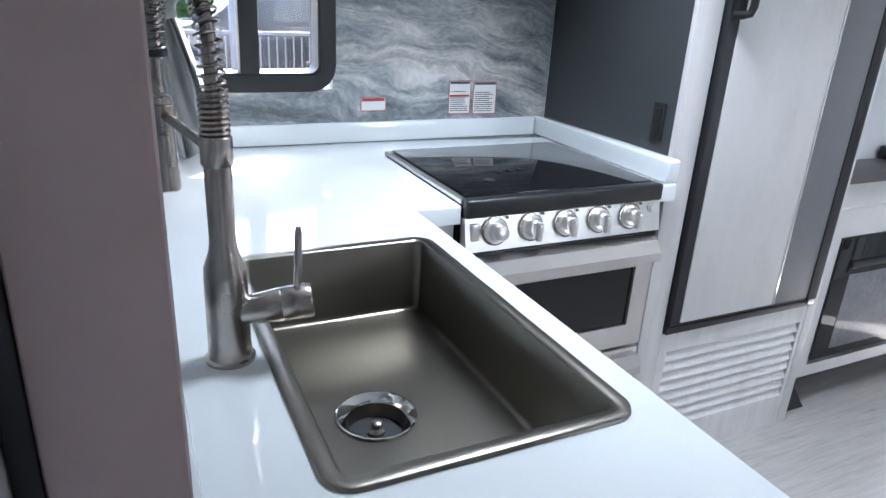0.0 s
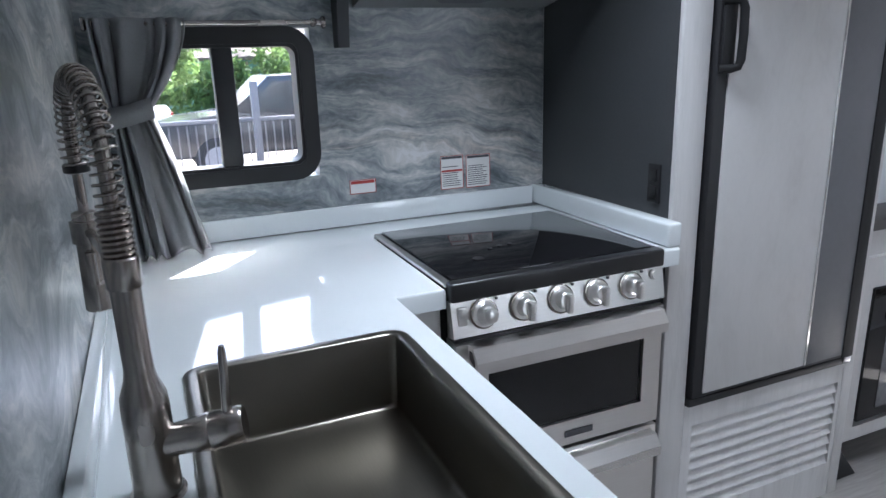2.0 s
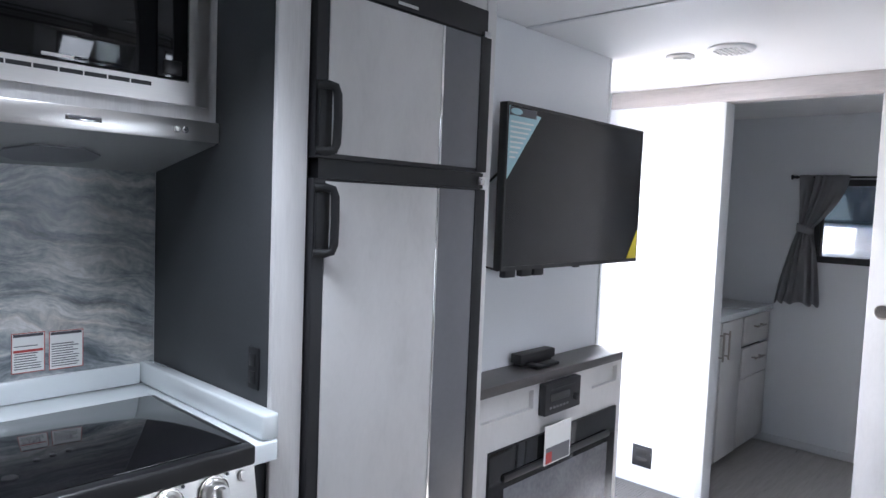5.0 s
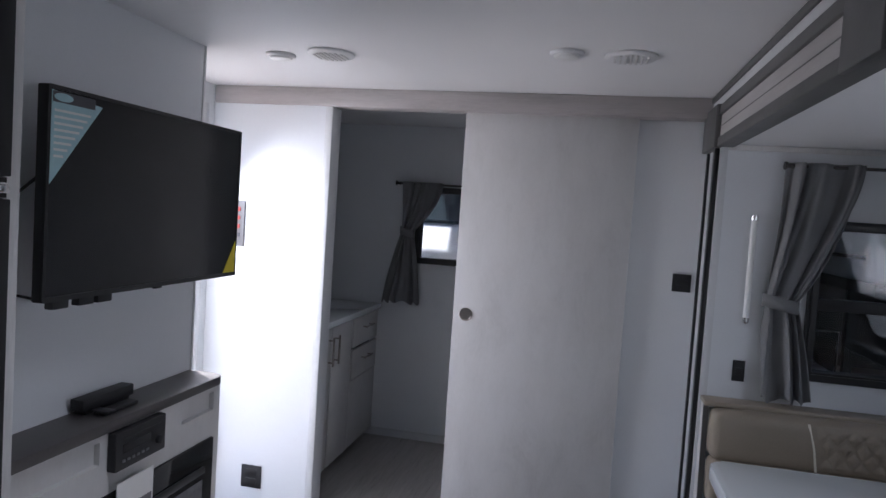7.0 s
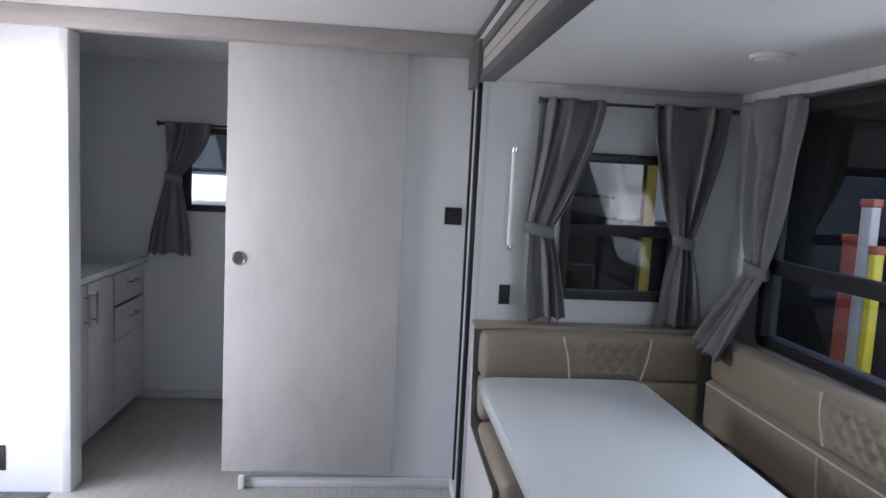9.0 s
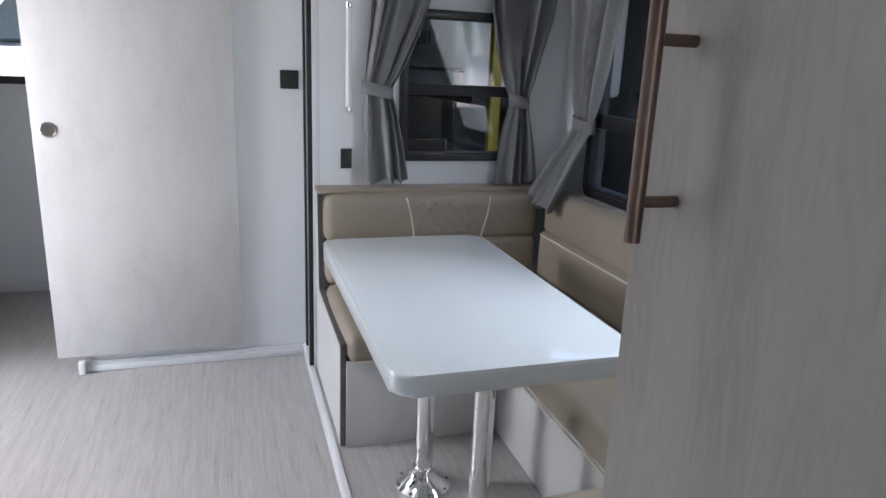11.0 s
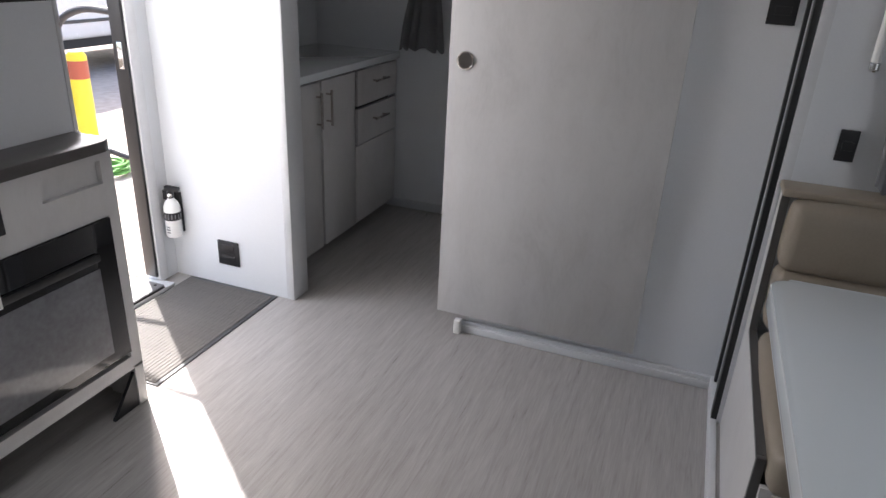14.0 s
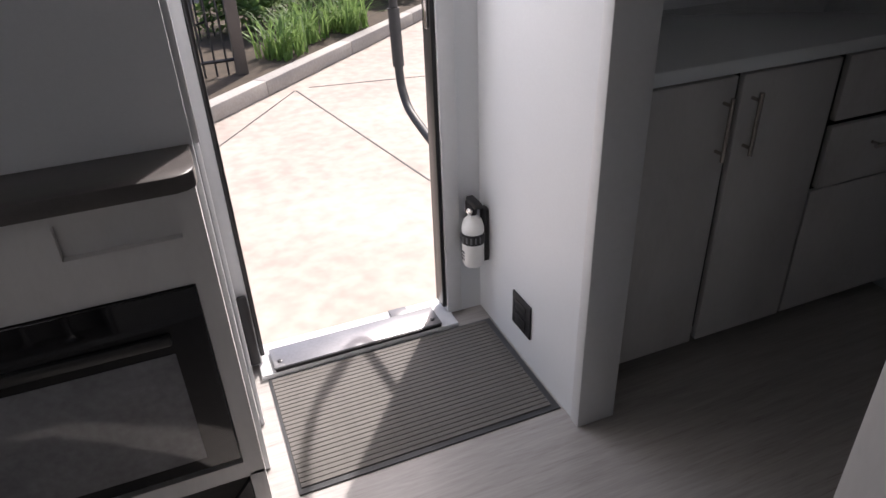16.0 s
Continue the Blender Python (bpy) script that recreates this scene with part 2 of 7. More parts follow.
def marbled(name, stops, run, slant, swirl, band=(1.5, 11.0), vein=0.62, patch=0.75):
    """Wavy strata of grey, white and brown in a printed laminate; run: the wall's level axis, slant: degrees, swirl: metres."""
    m = bpy.data.materials.new(name)
    m.use_nodes = True
    n, ln = m.node_tree.nodes, m.node_tree.links
    p = n["Principled BSDF"]
    co = n.new("ShaderNodeTexCoord")
    sep = n.new("ShaderNodeSeparateXYZ")
    ln.new(co.outputs["Object"], sep.inputs[0])

    def calc(op, a, b):
        q = n.new("ShaderNodeMath")
        q.operation = op
        for k, v in enumerate((a, b)):
            if isinstance(v, (int, float)):
                q.inputs[k].default_value = v
            else:
                ln.new(v, q.inputs[k])
        return q.outputs[0]

    def field(u, v, su, sv, detail, rough, seed):
        c = n.new("ShaderNodeCombineXYZ")
        ln.new(calc("MULTIPLY", u, su), c.inputs[0])
        ln.new(calc("MULTIPLY", v, sv), c.inputs[1])
        c.inputs[2].default_value = seed
        t = n.new("ShaderNodeTexNoise")
        t.inputs["Scale"].default_value, t.inputs["Detail"].default_value, t.inputs["Roughness"].default_value = 1.0, detail, rough
        ln.new(c.outputs[0], t.inputs["Vector"])
        return t.outputs["Fac"]
    u = sep.outputs["X" if run == "x" else "Y"]
    z = sep.outputs["Z"]
    k = math.tan(radians(slant))
    v = calc("ADD", z, calc("MULTIPLY", u, k))
    # slow swell, then smaller curls
    v = calc("ADD", v, calc("MULTIPLY", calc("SUBTRACT", field(u, z, 2.6, 3.4, 2.0, 0.5, 1.7), 0.5), swirl * 2.6))
    v = calc("ADD", v, calc("MULTIPLY", calc("SUBTRACT", field(u, v, 9.0, 14.0, 3.0, 0.55, 5.1), 0.5), swirl * 0.55))
    bands = field(u, v, band[0], band[1], 8.0, 0.66, 9.3)
    veins = field(u, v, 4.5, 46.0, 6.0, 0.6, 3.9)
    cloud = field(u, v, 4.2, 7.5, 7.0, 0.62, 12.4)
    speck = field(u, v, 55.0, 120.0, 3.0, 0.6, 7.7)
    mix = calc("ADD", calc("MULTIPLY", bands, 0.95), calc("MULTIPLY", veins, vein))
    mix = calc("ADD", mix, calc("MULTIPLY", cloud, patch))
    mix = calc("ADD", mix, calc("MULTIPLY", speck, 0.30))
    mr = n.new("ShaderNodeMapRange")
    half = (0.95 + vein + patch + 0.30) / 2
    mr.inputs[1].default_value, mr.inputs[2].default_value = half - 0.38, half + 0.38
    ln.new(mix, mr.inputs[0])
    ramp = n.new("ShaderNodeValToRGB")
    els = ramp.color_ramp.elements
    while len(els) < len(stops):
        els.new(0.5)
    for e, (pos, c) in zip(els, stops):
        e.position, e.color = pos, (*c, 1)
    ln.new(mr.outputs[0], ramp.inputs[0])
    # rusty brown stain along some of the bands
    tint = n.new("ShaderNodeMix")
    tint.data_type = "RGBA"
    tint.blend_type = "MULTIPLY"
    warm = n.new("ShaderNodeMapRange")
    warm.inputs[1].default_value, warm.inputs[2].default_value, warm.inputs[4].default_value = 0.55, 0.70, 0.75
    ln.new(field(u, v, 2.4, 17.0, 4.0, 0.6, 21.2), warm.inputs[0])
    ln.new(warm.outputs[0], tint.inputs[0])
    ln.new(ramp.outputs[0], tint.inputs[6])
    tint.inputs[7].default_value = (0.98, 0.87, 0.80, 1)
    ln.new(tint.outputs[2], p.inputs["Base Color"])
    rr = n.new("ShaderNodeMapRange")
    rr.inputs[3].default_value, rr.inputs[4].default_value = 0.24, 0.40
    ln.new(cloud, rr.inputs[0])
    ln.new(rr.outputs[0], p.inputs["Roughness"])
    return m


def let_through(m, color, amount=0.5):
    """Thin leaves or cloth: part of the light passes through."""
    n, ln = m.node_tree.nodes, m.node_tree.links
    tr = n.new("ShaderNodeBsdfTranslucent")
    tr.inputs["Color"].default_value = (*color, 1)
    mx = n.new("ShaderNodeMixShader")
    mx.inputs[0].default_value = amount
    ln.new(n["Principled BSDF"].outputs[0], mx.inputs[1])
    ln.new(tr.outputs[0], mx.inputs[2])
    ln.new(mx.outputs[0], n["Material Output"].inputs["Surface"])
    return m


def clear_glass(name, tint=(1, 1, 1), rough=0.0):
    m = bpy.data.materials.new(name)
    m.use_nodes = True
    p = m.node_tree.nodes["Principled BSDF"]
    p.inputs["Base Color"].default_value = (*tint, 1)
    p.inputs["Transmission Weight"].default_value = 1.0
    p.inputs["Roughness"].default_value = rough
    p.inputs["IOR"].default_value = 1.45
    return m


STRATA = [(0.18, (0.094, 0.11, 0.122)), (0.33, (0.181, 0.206, 0.222)), (0.46, (0.294, 0.319, 0.331)), (0.57, (0.425, 0.444, 0.444)), (0.68, (0.587, 0.581, 0.556)), (0.8, (0.72, 0.72, 0.72))]
M_MARBLE = marbled("marbled laminate", STRATA, "x", 4, 0.09)
M_MARBLE_SIDE = marbled("marbled laminate cross panel", STRATA, "y", 12, 0.13, (1.1, 8.5), 0.50, 1.05)
M_COUNTER = surface("white solid surface", (0.74, 0.78, 0.79), 0.10, vary=0.02, grain=300, rough_vary=0.03, coat=0.8)
M_TABLE = surface("white gelcoat tabletop", (0.66, 0.71, 0.73), 0.05, vary=0.015, grain=250, rough_vary=0.02)
M_STEEL = surface("brushed stainless steel", (0.70, 0.68, 0.66), 0.30, 1.0, vary=0.05, grain=240, stretch=(0.06, 1, 1), bump=0.06, bump_scale=500)
M_NICKEL = surface("brushed nickel", (0.44, 0.40, 0.37), 0.25, 1.0, vary=0.05, grain=300, bump=0.03, bump_scale=600)
M_SINK = surface("satin bronze-grey steel", (0.215, 0.20, 0.172), 0.31, 1.0, vary=0.05, grain=400, stretch=(1, 0.08, 1), bump=0.05, bump_scale=500)
M_CHROME = surface("polished chrome", (0.78, 0.78, 0.78), 0.08, 1.0, vary=0.03, rough_vary=0.04)
M_WOOD = streaked("whitewashed wood print", [(0.30, (0.51, 0.50, 0.49)), (0.45, (0.578, 0.568, 0.558)), (0.58, (0.612, 0.602, 0.592)), (0.72, (0.56, 0.55, 0.54))],
                  (2.2, 2.2, 0.9), scale=2.3, distort=0.5, rough=0.42, fine=44.0, fine_amount=0.2, bump=0.03)
# browner, coarser print, also darkened to hold the pantry's shade
M_GREIGE_DIM = streaked("shade-darkened greige wood print", [(0.28, (0.33, 0.305, 0.275)), (0.45, (0.42, 0.395, 0.36)), (0.56, (0.475, 0.45, 0.415)), (0.72, (0.39, 0.365, 0.335))],
                    (4.5, 4.5, 0.75), scale=2.6, distort=0.7, rough=0.45, fine=48.0, fine_amount=0.28, bump=0.05)
M_STILE = streaked("pale wood-print trim", [(0.3, (0.52, 0.51, 0.50)), (0.5, (0.64, 0.63, 0.62)), (0.7, (0.70, 0.69, 0.68))], (6.0, 6.0, 0.6), scale=3.0, distort=0.2, rough=0.4, fine=40, bump=0.03)
M_VALANCE = streaked("taupe wood-print valance", [(0.3, (0.36, 0.335, 0.325)), (0.5, (0.45, 0.42, 0.41)), (0.7, (0.50, 0.475, 0.465))], (6.0, 0.6, 6.0), scale=3.0, distort=0.2, rough=0.45, fine=40, bump=0.03)
M_FASCIA = streaked("pale wood-print fascia", [(0.3, (0.40, 0.38, 0.37)), (0.5, (0.47, 0.45, 0.44)), (0.7, (0.52, 0.50, 0.49))], (0.6, 6.0, 6.0), scale=3.0, distort=0.2, rough=0.45, fine=40, bump=0.03)
M_WHITE = surface("white vinyl wall panel", (0.74, 0.76, 0.78), 0.42, vary=0.025, scale=2.5, grain=180, bump=0.04, bump_scale=350)
M_CEIL = surface("white ceiling vinyl", (0.80, 0.80, 0.80), 0.5, vary=0.02, scale=2.0, grain=150, bump=0.05, bump_scale=300)
M_DARK = surface("charcoal laminate", (0.047, 0.050, 0.054), 0.5, vary=0.10, scale=5, grain=120, bump=0.03)
M_FRIDGE_GREY = surface("grey fridge panel", (0.15, 0.15, 0.16), 0.38, vary=0.06, bump=0.02)
M_BLACK = surface("black moulded plastic", (0.014, 0.014, 0.016), 0.52, vary=0.15, bump=0.05, bump_scale=500)
M_GASKET = surface("black anodised trim", (0.012, 0.012, 0.013), 0.35, vary=0.15)
M_BLACK_GLASS = surface("black tempered glass", (0.008, 0.008, 0.009), 0.05, vary=0.1, rough_vary=0.02)
M_SCREEN = surface("television screen", (0.010, 0.010, 0.012), 0.16, vary=0.1, rough_vary=0.03)
M_SMOKED = surface("smoked fireplace glass", (0.17, 0.17, 0.18), 0.12, vary=0.25, scale=12, rough_vary=0.1)
M_FLOOR = streaked("woven vinyl floor", [(0.30, (0.278, 0.262, 0.247)), (0.44, (0.343, 0.328, 0.313)), (0.55, (0.386, 0.371, 0.356)), (0.70, (0.44, 0.425, 0.41))],
                   (1.7, 24.0, 10.0), scale=2.4, distort=0.5, rough=0.22, fine=8.0, fine_amount=0.4, bump=0.03, rough_hi=0.38)
M_MAT = surface("ribbed grey-beige carpet", (0.120, 0.114, 0.106), 0.85, vary=0.15, scale=9, grain=90, bump=0.15)
M_CURTAIN = surface("grey linen curtain", (0.270, 0.272, 0.278), 0.85, vary=0.14, scale=8, grain=260, bump=0.3, bump_scale=700)
let_through(M_CURTAIN, (0.30, 0.30, 0.30), 0.22)
M_VINYL = surface("tan upholstery vinyl", (0.30, 0.255, 0.20), 0.42, vary=0.06, scale=5, grain=140, bump=0.12, bump_scale=420)
M_QUILT = surface("stitched tan vinyl", (0.285, 0.242, 0.19), 0.45, vary=0.06, scale=5, grain=140, bump=0.12, bump_scale=420)
M_PIPING = surface("cream piping", (0.62, 0.58, 0.50), 0.5, vary=0.05)
M_BRONZE = surface("brushed copper-bronze", (0.20, 0.145, 0.12), 0.42, 1.0, vary=0.08, bump=0.03)
M_DARKTOP = surface("dark grey cabinet top", (0.075, 0.068, 0.066), 0.36, vary=0.12, scale=7, grain=110, bump=0.03)
M_ALU = surface("white coated aluminium", (0.66, 0.67, 0.68), 0.35, 0.0, vary=0.04)
M_PAPER = surface("white paper label", (0.78, 0.78, 0.76), 0.6, vary=0.03)
M_RED = surface("red print", (0.42, 0.06, 0.05), 0.6)
M_INK = surface("dark print", (0.08, 0.08, 0.09), 0.6)
M_TEAL = surface("pale teal label", (0.40, 0.60, 0.64), 0.5)
M_YELLOW = surface("yellow label", (0.75, 0.62, 0.03), 0.5)
M_FAWN = surface("mauve-taupe end panel", (0.43, 0.35, 0.335), 0.55, vary=0.05, bump=0.03)
M_MAROON = surface("dark red-brown panel", (0.09, 0.028, 0.022), 0.5, vary=0.1)
M_LAMP = surface("frosted lamp lens", (0.82, 0.82, 0.80), 0.3, vary=0.02)
M_TINT_DEEP = clear_glass("deep tinted window glass", (0.62, 0.65, 0.67))
M_GLASS = clear_glass("window glass")
M_TINT = clear_glass("tinted window glass", (0.90, 0.92, 0.93))

# ---- large structure ----
CEIL, XW, XP = 2.06, -0.02, 3.77
XL, XDOOR, XE = 3.68, 3.735, 3.48
YS, YB, ZS, ZC = -2.30, -3.41, 0.05, 1.85
XFAR = 4.95
DOOR = (2.95, 3.555, 0.0, 1.93)
KWIN = (0.075, 0.515, 1.062, 1.444)


def structure(name, bm, material, label):
    return tagged(part(name, bm, material), label, kind="structure")


structure("floor", box(-1.3, 6.2, -2.30, 0.06, -0.08, 0.0), M_FLOOR, "grey-beige woven vinyl plank floor")
# unseen vents, added only to hold the two ceiling fill lamps
ADDED_VENTS = [(0.60, 0.96, -1.03, -0.67), (1.77, 2.13, -1.42, -1.06)]
structure("ceiling", wall_with_holes("z", CEIL, CEIL + 0.06, -1.3, 6.2, -2.42, 0.06, ADDED_VENTS), M_CEIL, "white panelled trailer ceiling")
for v0, v1, v2, v3 in ADDED_VENTS:
    structure("window_roof_vent", ring_frame("z", CEIL - 0.012, CEIL - 0.0005, rounded(v0 - 0.03, v1 + 0.03, v2 - 0.03, v3 + 0.03, 0.03), rounded(v0, v1, v2, v3, 0.02)), M_ALU, "added white vent frame around an unseen fill lamp")
    structure("window_roof_lid", box(v0 - 0.02, v1 + 0.02, v2 - 0.02, v3 + 0.02, CEIL + 0.075, CEIL + 0.09), M_LAMP, "added white lid above an unseen fill lamp")
for xs in (2.33, 1.05, -0.2):
    structure("ceiling_trim", box(xs - 0.012, xs + 0.012, -2.30, 0, CEIL - 0.004, CEIL - 0.0005, 0.0012), M_ALU, "thin grey ceiling seam strip")
wall_n = structure("wall_north", wall_with_holes("y", 0.0, 0.055, -1.3, 6.2, -0.08, CEIL + 0.06, [DOOR, KWIN]), M_WHITE, "white curb-side wall with entry door and window openings")
structure("wall_panel_marble", wall_with_holes("y", -0.004, -0.0005, XW, 1.215, 0.9, CEIL, [KWIN]), M_MARBLE, "grey marbled laminate splash wall")
structure("wall_west", box(XW - 0.055, XW, -1.60, 0.0, 0.0, CEIL), M_MARBLE_SIDE, "grey marbled laminate partition beside the sink")
structure("wall_end_panel", box(XW - 0.044, XW + 0.003, -1.62, -1.601, 0.0, CEIL, 0.004), M_FAWN, "taupe end cap of the kitchen partition")
structure("trim_seam", box(XW - 0.0535, XW - 0.0445, -1.617, -1.601, 0.0, CEIL, 0.001), M_GASKET, "dark seam beside the partition end")
structure("door_jamb", box(XW - 0.080, XW - 0.054, -1.640, -1.60, 0.0, CEIL, 0.006), M_ALU, "white jamb strip beside the partition end")
structure("wall_bath", box(-1.3, XW - 0.081, -1.632, -1.60, 0.0, CEIL), M_MAROON, "dark red-brown wall panel behind the partition")
# unseen hole in the rear wall, added for the fill lamp
REAR_LAMP_HOLE = (-2.22, -1.72, 0.85, 1.65)
structure("wall_rear", wall_with_holes("x", -1.36, -1.3, -2.42, 0.06, -0.08, CEIL + 0.06, [REAR_LAMP_HOLE]), M_WHITE, "white rear wall with an added opening for a fill lamp")
structure("wall_south_rear", box(-1.3, 0.35, -2.36, -2.30, -0.08, CEIL), M_WHITE, "white street-side wall behind the pantry")
structure("wall_south_bed", box(XP, 6.2, -2.36, -2.30, -0.08, CEIL), M_WHITE, "white street-side bedroom wall")
# partition to the bedroom
DW = (-1.95, -0.602)
structure("wall_partition_left", box(XL, XL + 0.10, DW[1], 0.0, 0.0, CEIL), M_WHITE, "white partition panel beside the entry door")
structure("wall_partition_right", box(XP, XP + 0.03, -2.30, -1.36, 0.0, CEIL), M_WHITE, "white partition panel behind the sliding door")
structure("wall_partition_top", box(XP, XP + 0.03, -1.36, DW[1], 1.99, CEIL), M_WHITE, "white partition above the bedroom doorway")
structure("trim_header", box(XL - 0.012, XP - 0.001, -2.30, -0.008, 1.975, CEIL - 0.001, 0.003), M_VALANCE, "pale valance board over the sliding door")
structure("trim_jamb", box(XL - 0.006, XL + 0.106, DW[1] - 0.014, DW[1] + 0.022, 0.0, 1.974, 0.004), M_ALU, "pale doorway edge trim")
structure("baseboard", box(XP - 0.018, XP - 0.001, -2.30, -1.31, 0.0, 0.045, 0.004), M_ALU, "white base track under the sliding door")
# bedroom shell
structure("wall_far", wall_with_holes("x", XFAR, XFAR + 0.05, -2.30, 0.0, 0.0, CEIL, [(-1.6, -0.72, 1.175, 1.668)]), M_WHITE, "pale bedroom end wall with a window")
structure("baseboard_bed", box(XFAR - 0.012, XFAR - 0.001, -2.30, -0.45, 0.0, 0.05, 0.003), M_ALU, "white bedroom baseboard")
# slide-out
structure("slide_floor", box(1.12, XE, YB, YS, -0.05, ZS), M_FLOOR, "raised vinyl floor of the dinette slide-out")
structure("slide_sill", box(0.35, XP - 0.02, YS - 0.001, YS + 0.02, 0.0, ZS + 0.006, 0.004), M_ALU, "white floor edge strip of the slide-out")
BW = (1.75, 3.212, 0.865, 1.785)
EW = (-3.19, -2.66, 0.97, 1.575)
structure("slide_wall_back", wall_with_holes("y", YB - 0.05, YB, 0.30, XE + 0.05, -0.05, ZC + 0.06, [BW]), M_WHITE, "white slide-out back wall with a wide window")
structure("slide_wall_end", wall_with_holes("x", XE, XE + 0.05, YB, YS - 0.03, -0.05, ZC + 0.06, [EW]), M_WHITE, "white slide-out end wall with a window")
structure("slide_ceiling", box(0.30, XE, YB, YS - 0.02, ZC, ZC + 0.05), M_CEIL, "low white slide-out ceiling")
structure("slide_wall_near", box(0.30, 0.35, YB, YS - 0.02, -0.05, ZC), M_WHITE, "white slide-out wall behind the pantry")


# ---- shared makers ----
def blend(a, b, t):
    return a + (b - a) * t


def curtain(name_label, axis, level, rod_z, tie_z, low_z, top, tie, low, toward, folds=5, amp=0.018, seed=0, tie_band=True, kick=0.0):
    """A gathered, tied-back curtain that hangs in front of a wall; toward is the sign of the room side."""
    rng = random.Random(seed)
    base = {"x": (level, (top[0] + top[1]) / 2, low_z), "y": ((top[0] + top[1]) / 2, level, low_z)}[axis]
    ob = thing("curtain", base, name_label, "curtain", "grey curtains")
    nu, nv = 64, 44
    ph = [rng.uniform(0, 6.28) for _ in range(4)]
    bm = bmesh.new()
    rows = []
    for j in range(nv + 1):
        z = blend(rod_z + 0.012, low_z, j / nv)
        if z > tie_z:
            t = (rod_z - z) / (rod_z - tie_z)
            s = max(0, min(1, t)) ** 1.6
            a, b = blend(top[0], tie[0], s), blend(top[1], tie[1], s)
        else:
            t = (tie_z - z) / (tie_z - low_z)
            s = t ** 0.75
            a, b = blend(tie[0], low[0], s), blend(tie[1], low[1], s)
        pinch = math.exp(-((z - tie_z) / 0.07) ** 2)
        row = []
        for i in range(nu + 1):
            u = i / nu
            w = u + 0.09 * math.sin(2 * math.pi * u * 1.3 + ph[0] + z * 3.0)
            fade = 0.55 + 0.45 * math.sin(2 * math.pi * (1.6 * u + 1.1 * z) + ph[3])
            d = amp * (1 - 0.45 * pinch) * (math.sin(2 * math.pi * folds * w + ph[1]) + 0.7 * fade * math.sin(2 * math.pi * (folds * 1.7) * w + ph[2] + 5 * z))
            d += 0.012 * noise.noise(Vector((u * 3.0, z * 5.0, ph[0]))) + kick * max(0.0, (tie_z - z) / (tie_z - low_z)) ** 1.4
            drop = 0.012 * math.sin(2 * math.pi * folds * w + ph[3]) * (j / nv) ** 3
            across = a + (b - a) * u
            depth = level + toward * (0.02 + d)
            row.append(bm.verts.new((depth, across, z + drop) if axis == "x" else (across, depth, z + drop)))
        rows.append(row)
    for j in range(nv):
        for i in range(nu):
            bm.faces.new((rows[j][i], rows[j][i + 1], rows[j + 1][i + 1], rows[j + 1][i]))
    cloth = part("cloth", bm, M_CURTAIN, ob, angle=80)
    sol = cloth.modifiers.new("thickness", "SOLIDIFY")
    sol.thickness = 0.003
    if tie_band:
        c, hw = (tie[0] + tie[1]) / 2, abs(tie[1] - tie[0]) / 2 + 0.012
        rings = []
        for dz in (-0.024, 0.024):
            ring = []
            for k in range(28):
                an = 2 * math.pi * k / 28
                u, d = c + hw * math.cos(an), level + toward * (0.02 + 0.036 * math.sin(an))
                zz = tie_z + dz + 0.012 * math.cos(an)
                ring.append(Vector((d, u, zz)) if axis == "x" else Vector((u, d, zz)))
            rings.append(ring)
        bm = bmesh.new()
        loft(bm, rings, caps=False)
        band = part("tie_band", bm, M_CURTAIN, ob, "matching grey fabric tie", angle=80)
        s2 = band.modifiers.new("thickness", "SOLIDIFY")
        s2.thickness = 0.004
    return ob


def rod(axis, level, z, u0, u1, toward, label, material):
    """A curtain rod with flared end mounts that reach back to the wall."""
    def P(u, d=0.0):
        return (level + d, u, z) if axis == "x" else (u, level + d, z)
    ob = thing("curtain_rod", P((u0 + u1) / 2), label, "curtain rod", "curtain rods")
    part("rod", cyl(P(u0), P(u1), 0.006, n=14), material, ob)
    d = (0, 1, 0) if axis == "x" else (1, 0, 0)
    for u, s in ((u0, 1), (u1, -1)):
        part("end_mount", turned(P(u - s * 0.004), [s * c for c in d], [(0, 0.015), (0.006, 0.016), (0.012, 0.009), (0.022, 0.008), (0.026, 0.011), (0.034, 0.011), (0.036, 0.007)], 20), material, ob)
        part("bracket", cyl(P(u + s * 0.006), P(u + s * 0.006, -toward * 0.036), 0.006, n=12), material, ob)
    return ob


def plate(axis, level, toward, u, v, wu, wv, label, name="wall_outlet", sockets=2):
    """A dark wall plate with a raised centre and slots."""
    def B(u0, u1, v0, v1, d0, d1, bev):
        a, b = sorted((level + toward * d0, level + toward * d1))
        return box(a, b, u0, u1, v0, v1, bev) if axis == "x" else box(u0, u1, a, b, v0, v1, bev)
    at = (level, u, v) if axis == "x" else (u, level, v)
    ob = thing(name, at, label, name.replace("_", " "))
    part("cover_plate", B(u - wu / 2, u + wu / 2, v - wv / 2, v + wv / 2, 0.001, 0.007, 0.002), M_BLACK, ob)
    for k in range(sockets):
        cv = v + (k - (sockets - 1) / 2) * wv * 0.42
        part("socket", B(u - wu * 0.28, u + wu * 0.28, cv - wv * 0.15, cv + wv * 0.15, 0.0071, 0.010, 0.001), M_GASKET, ob)
    return ob


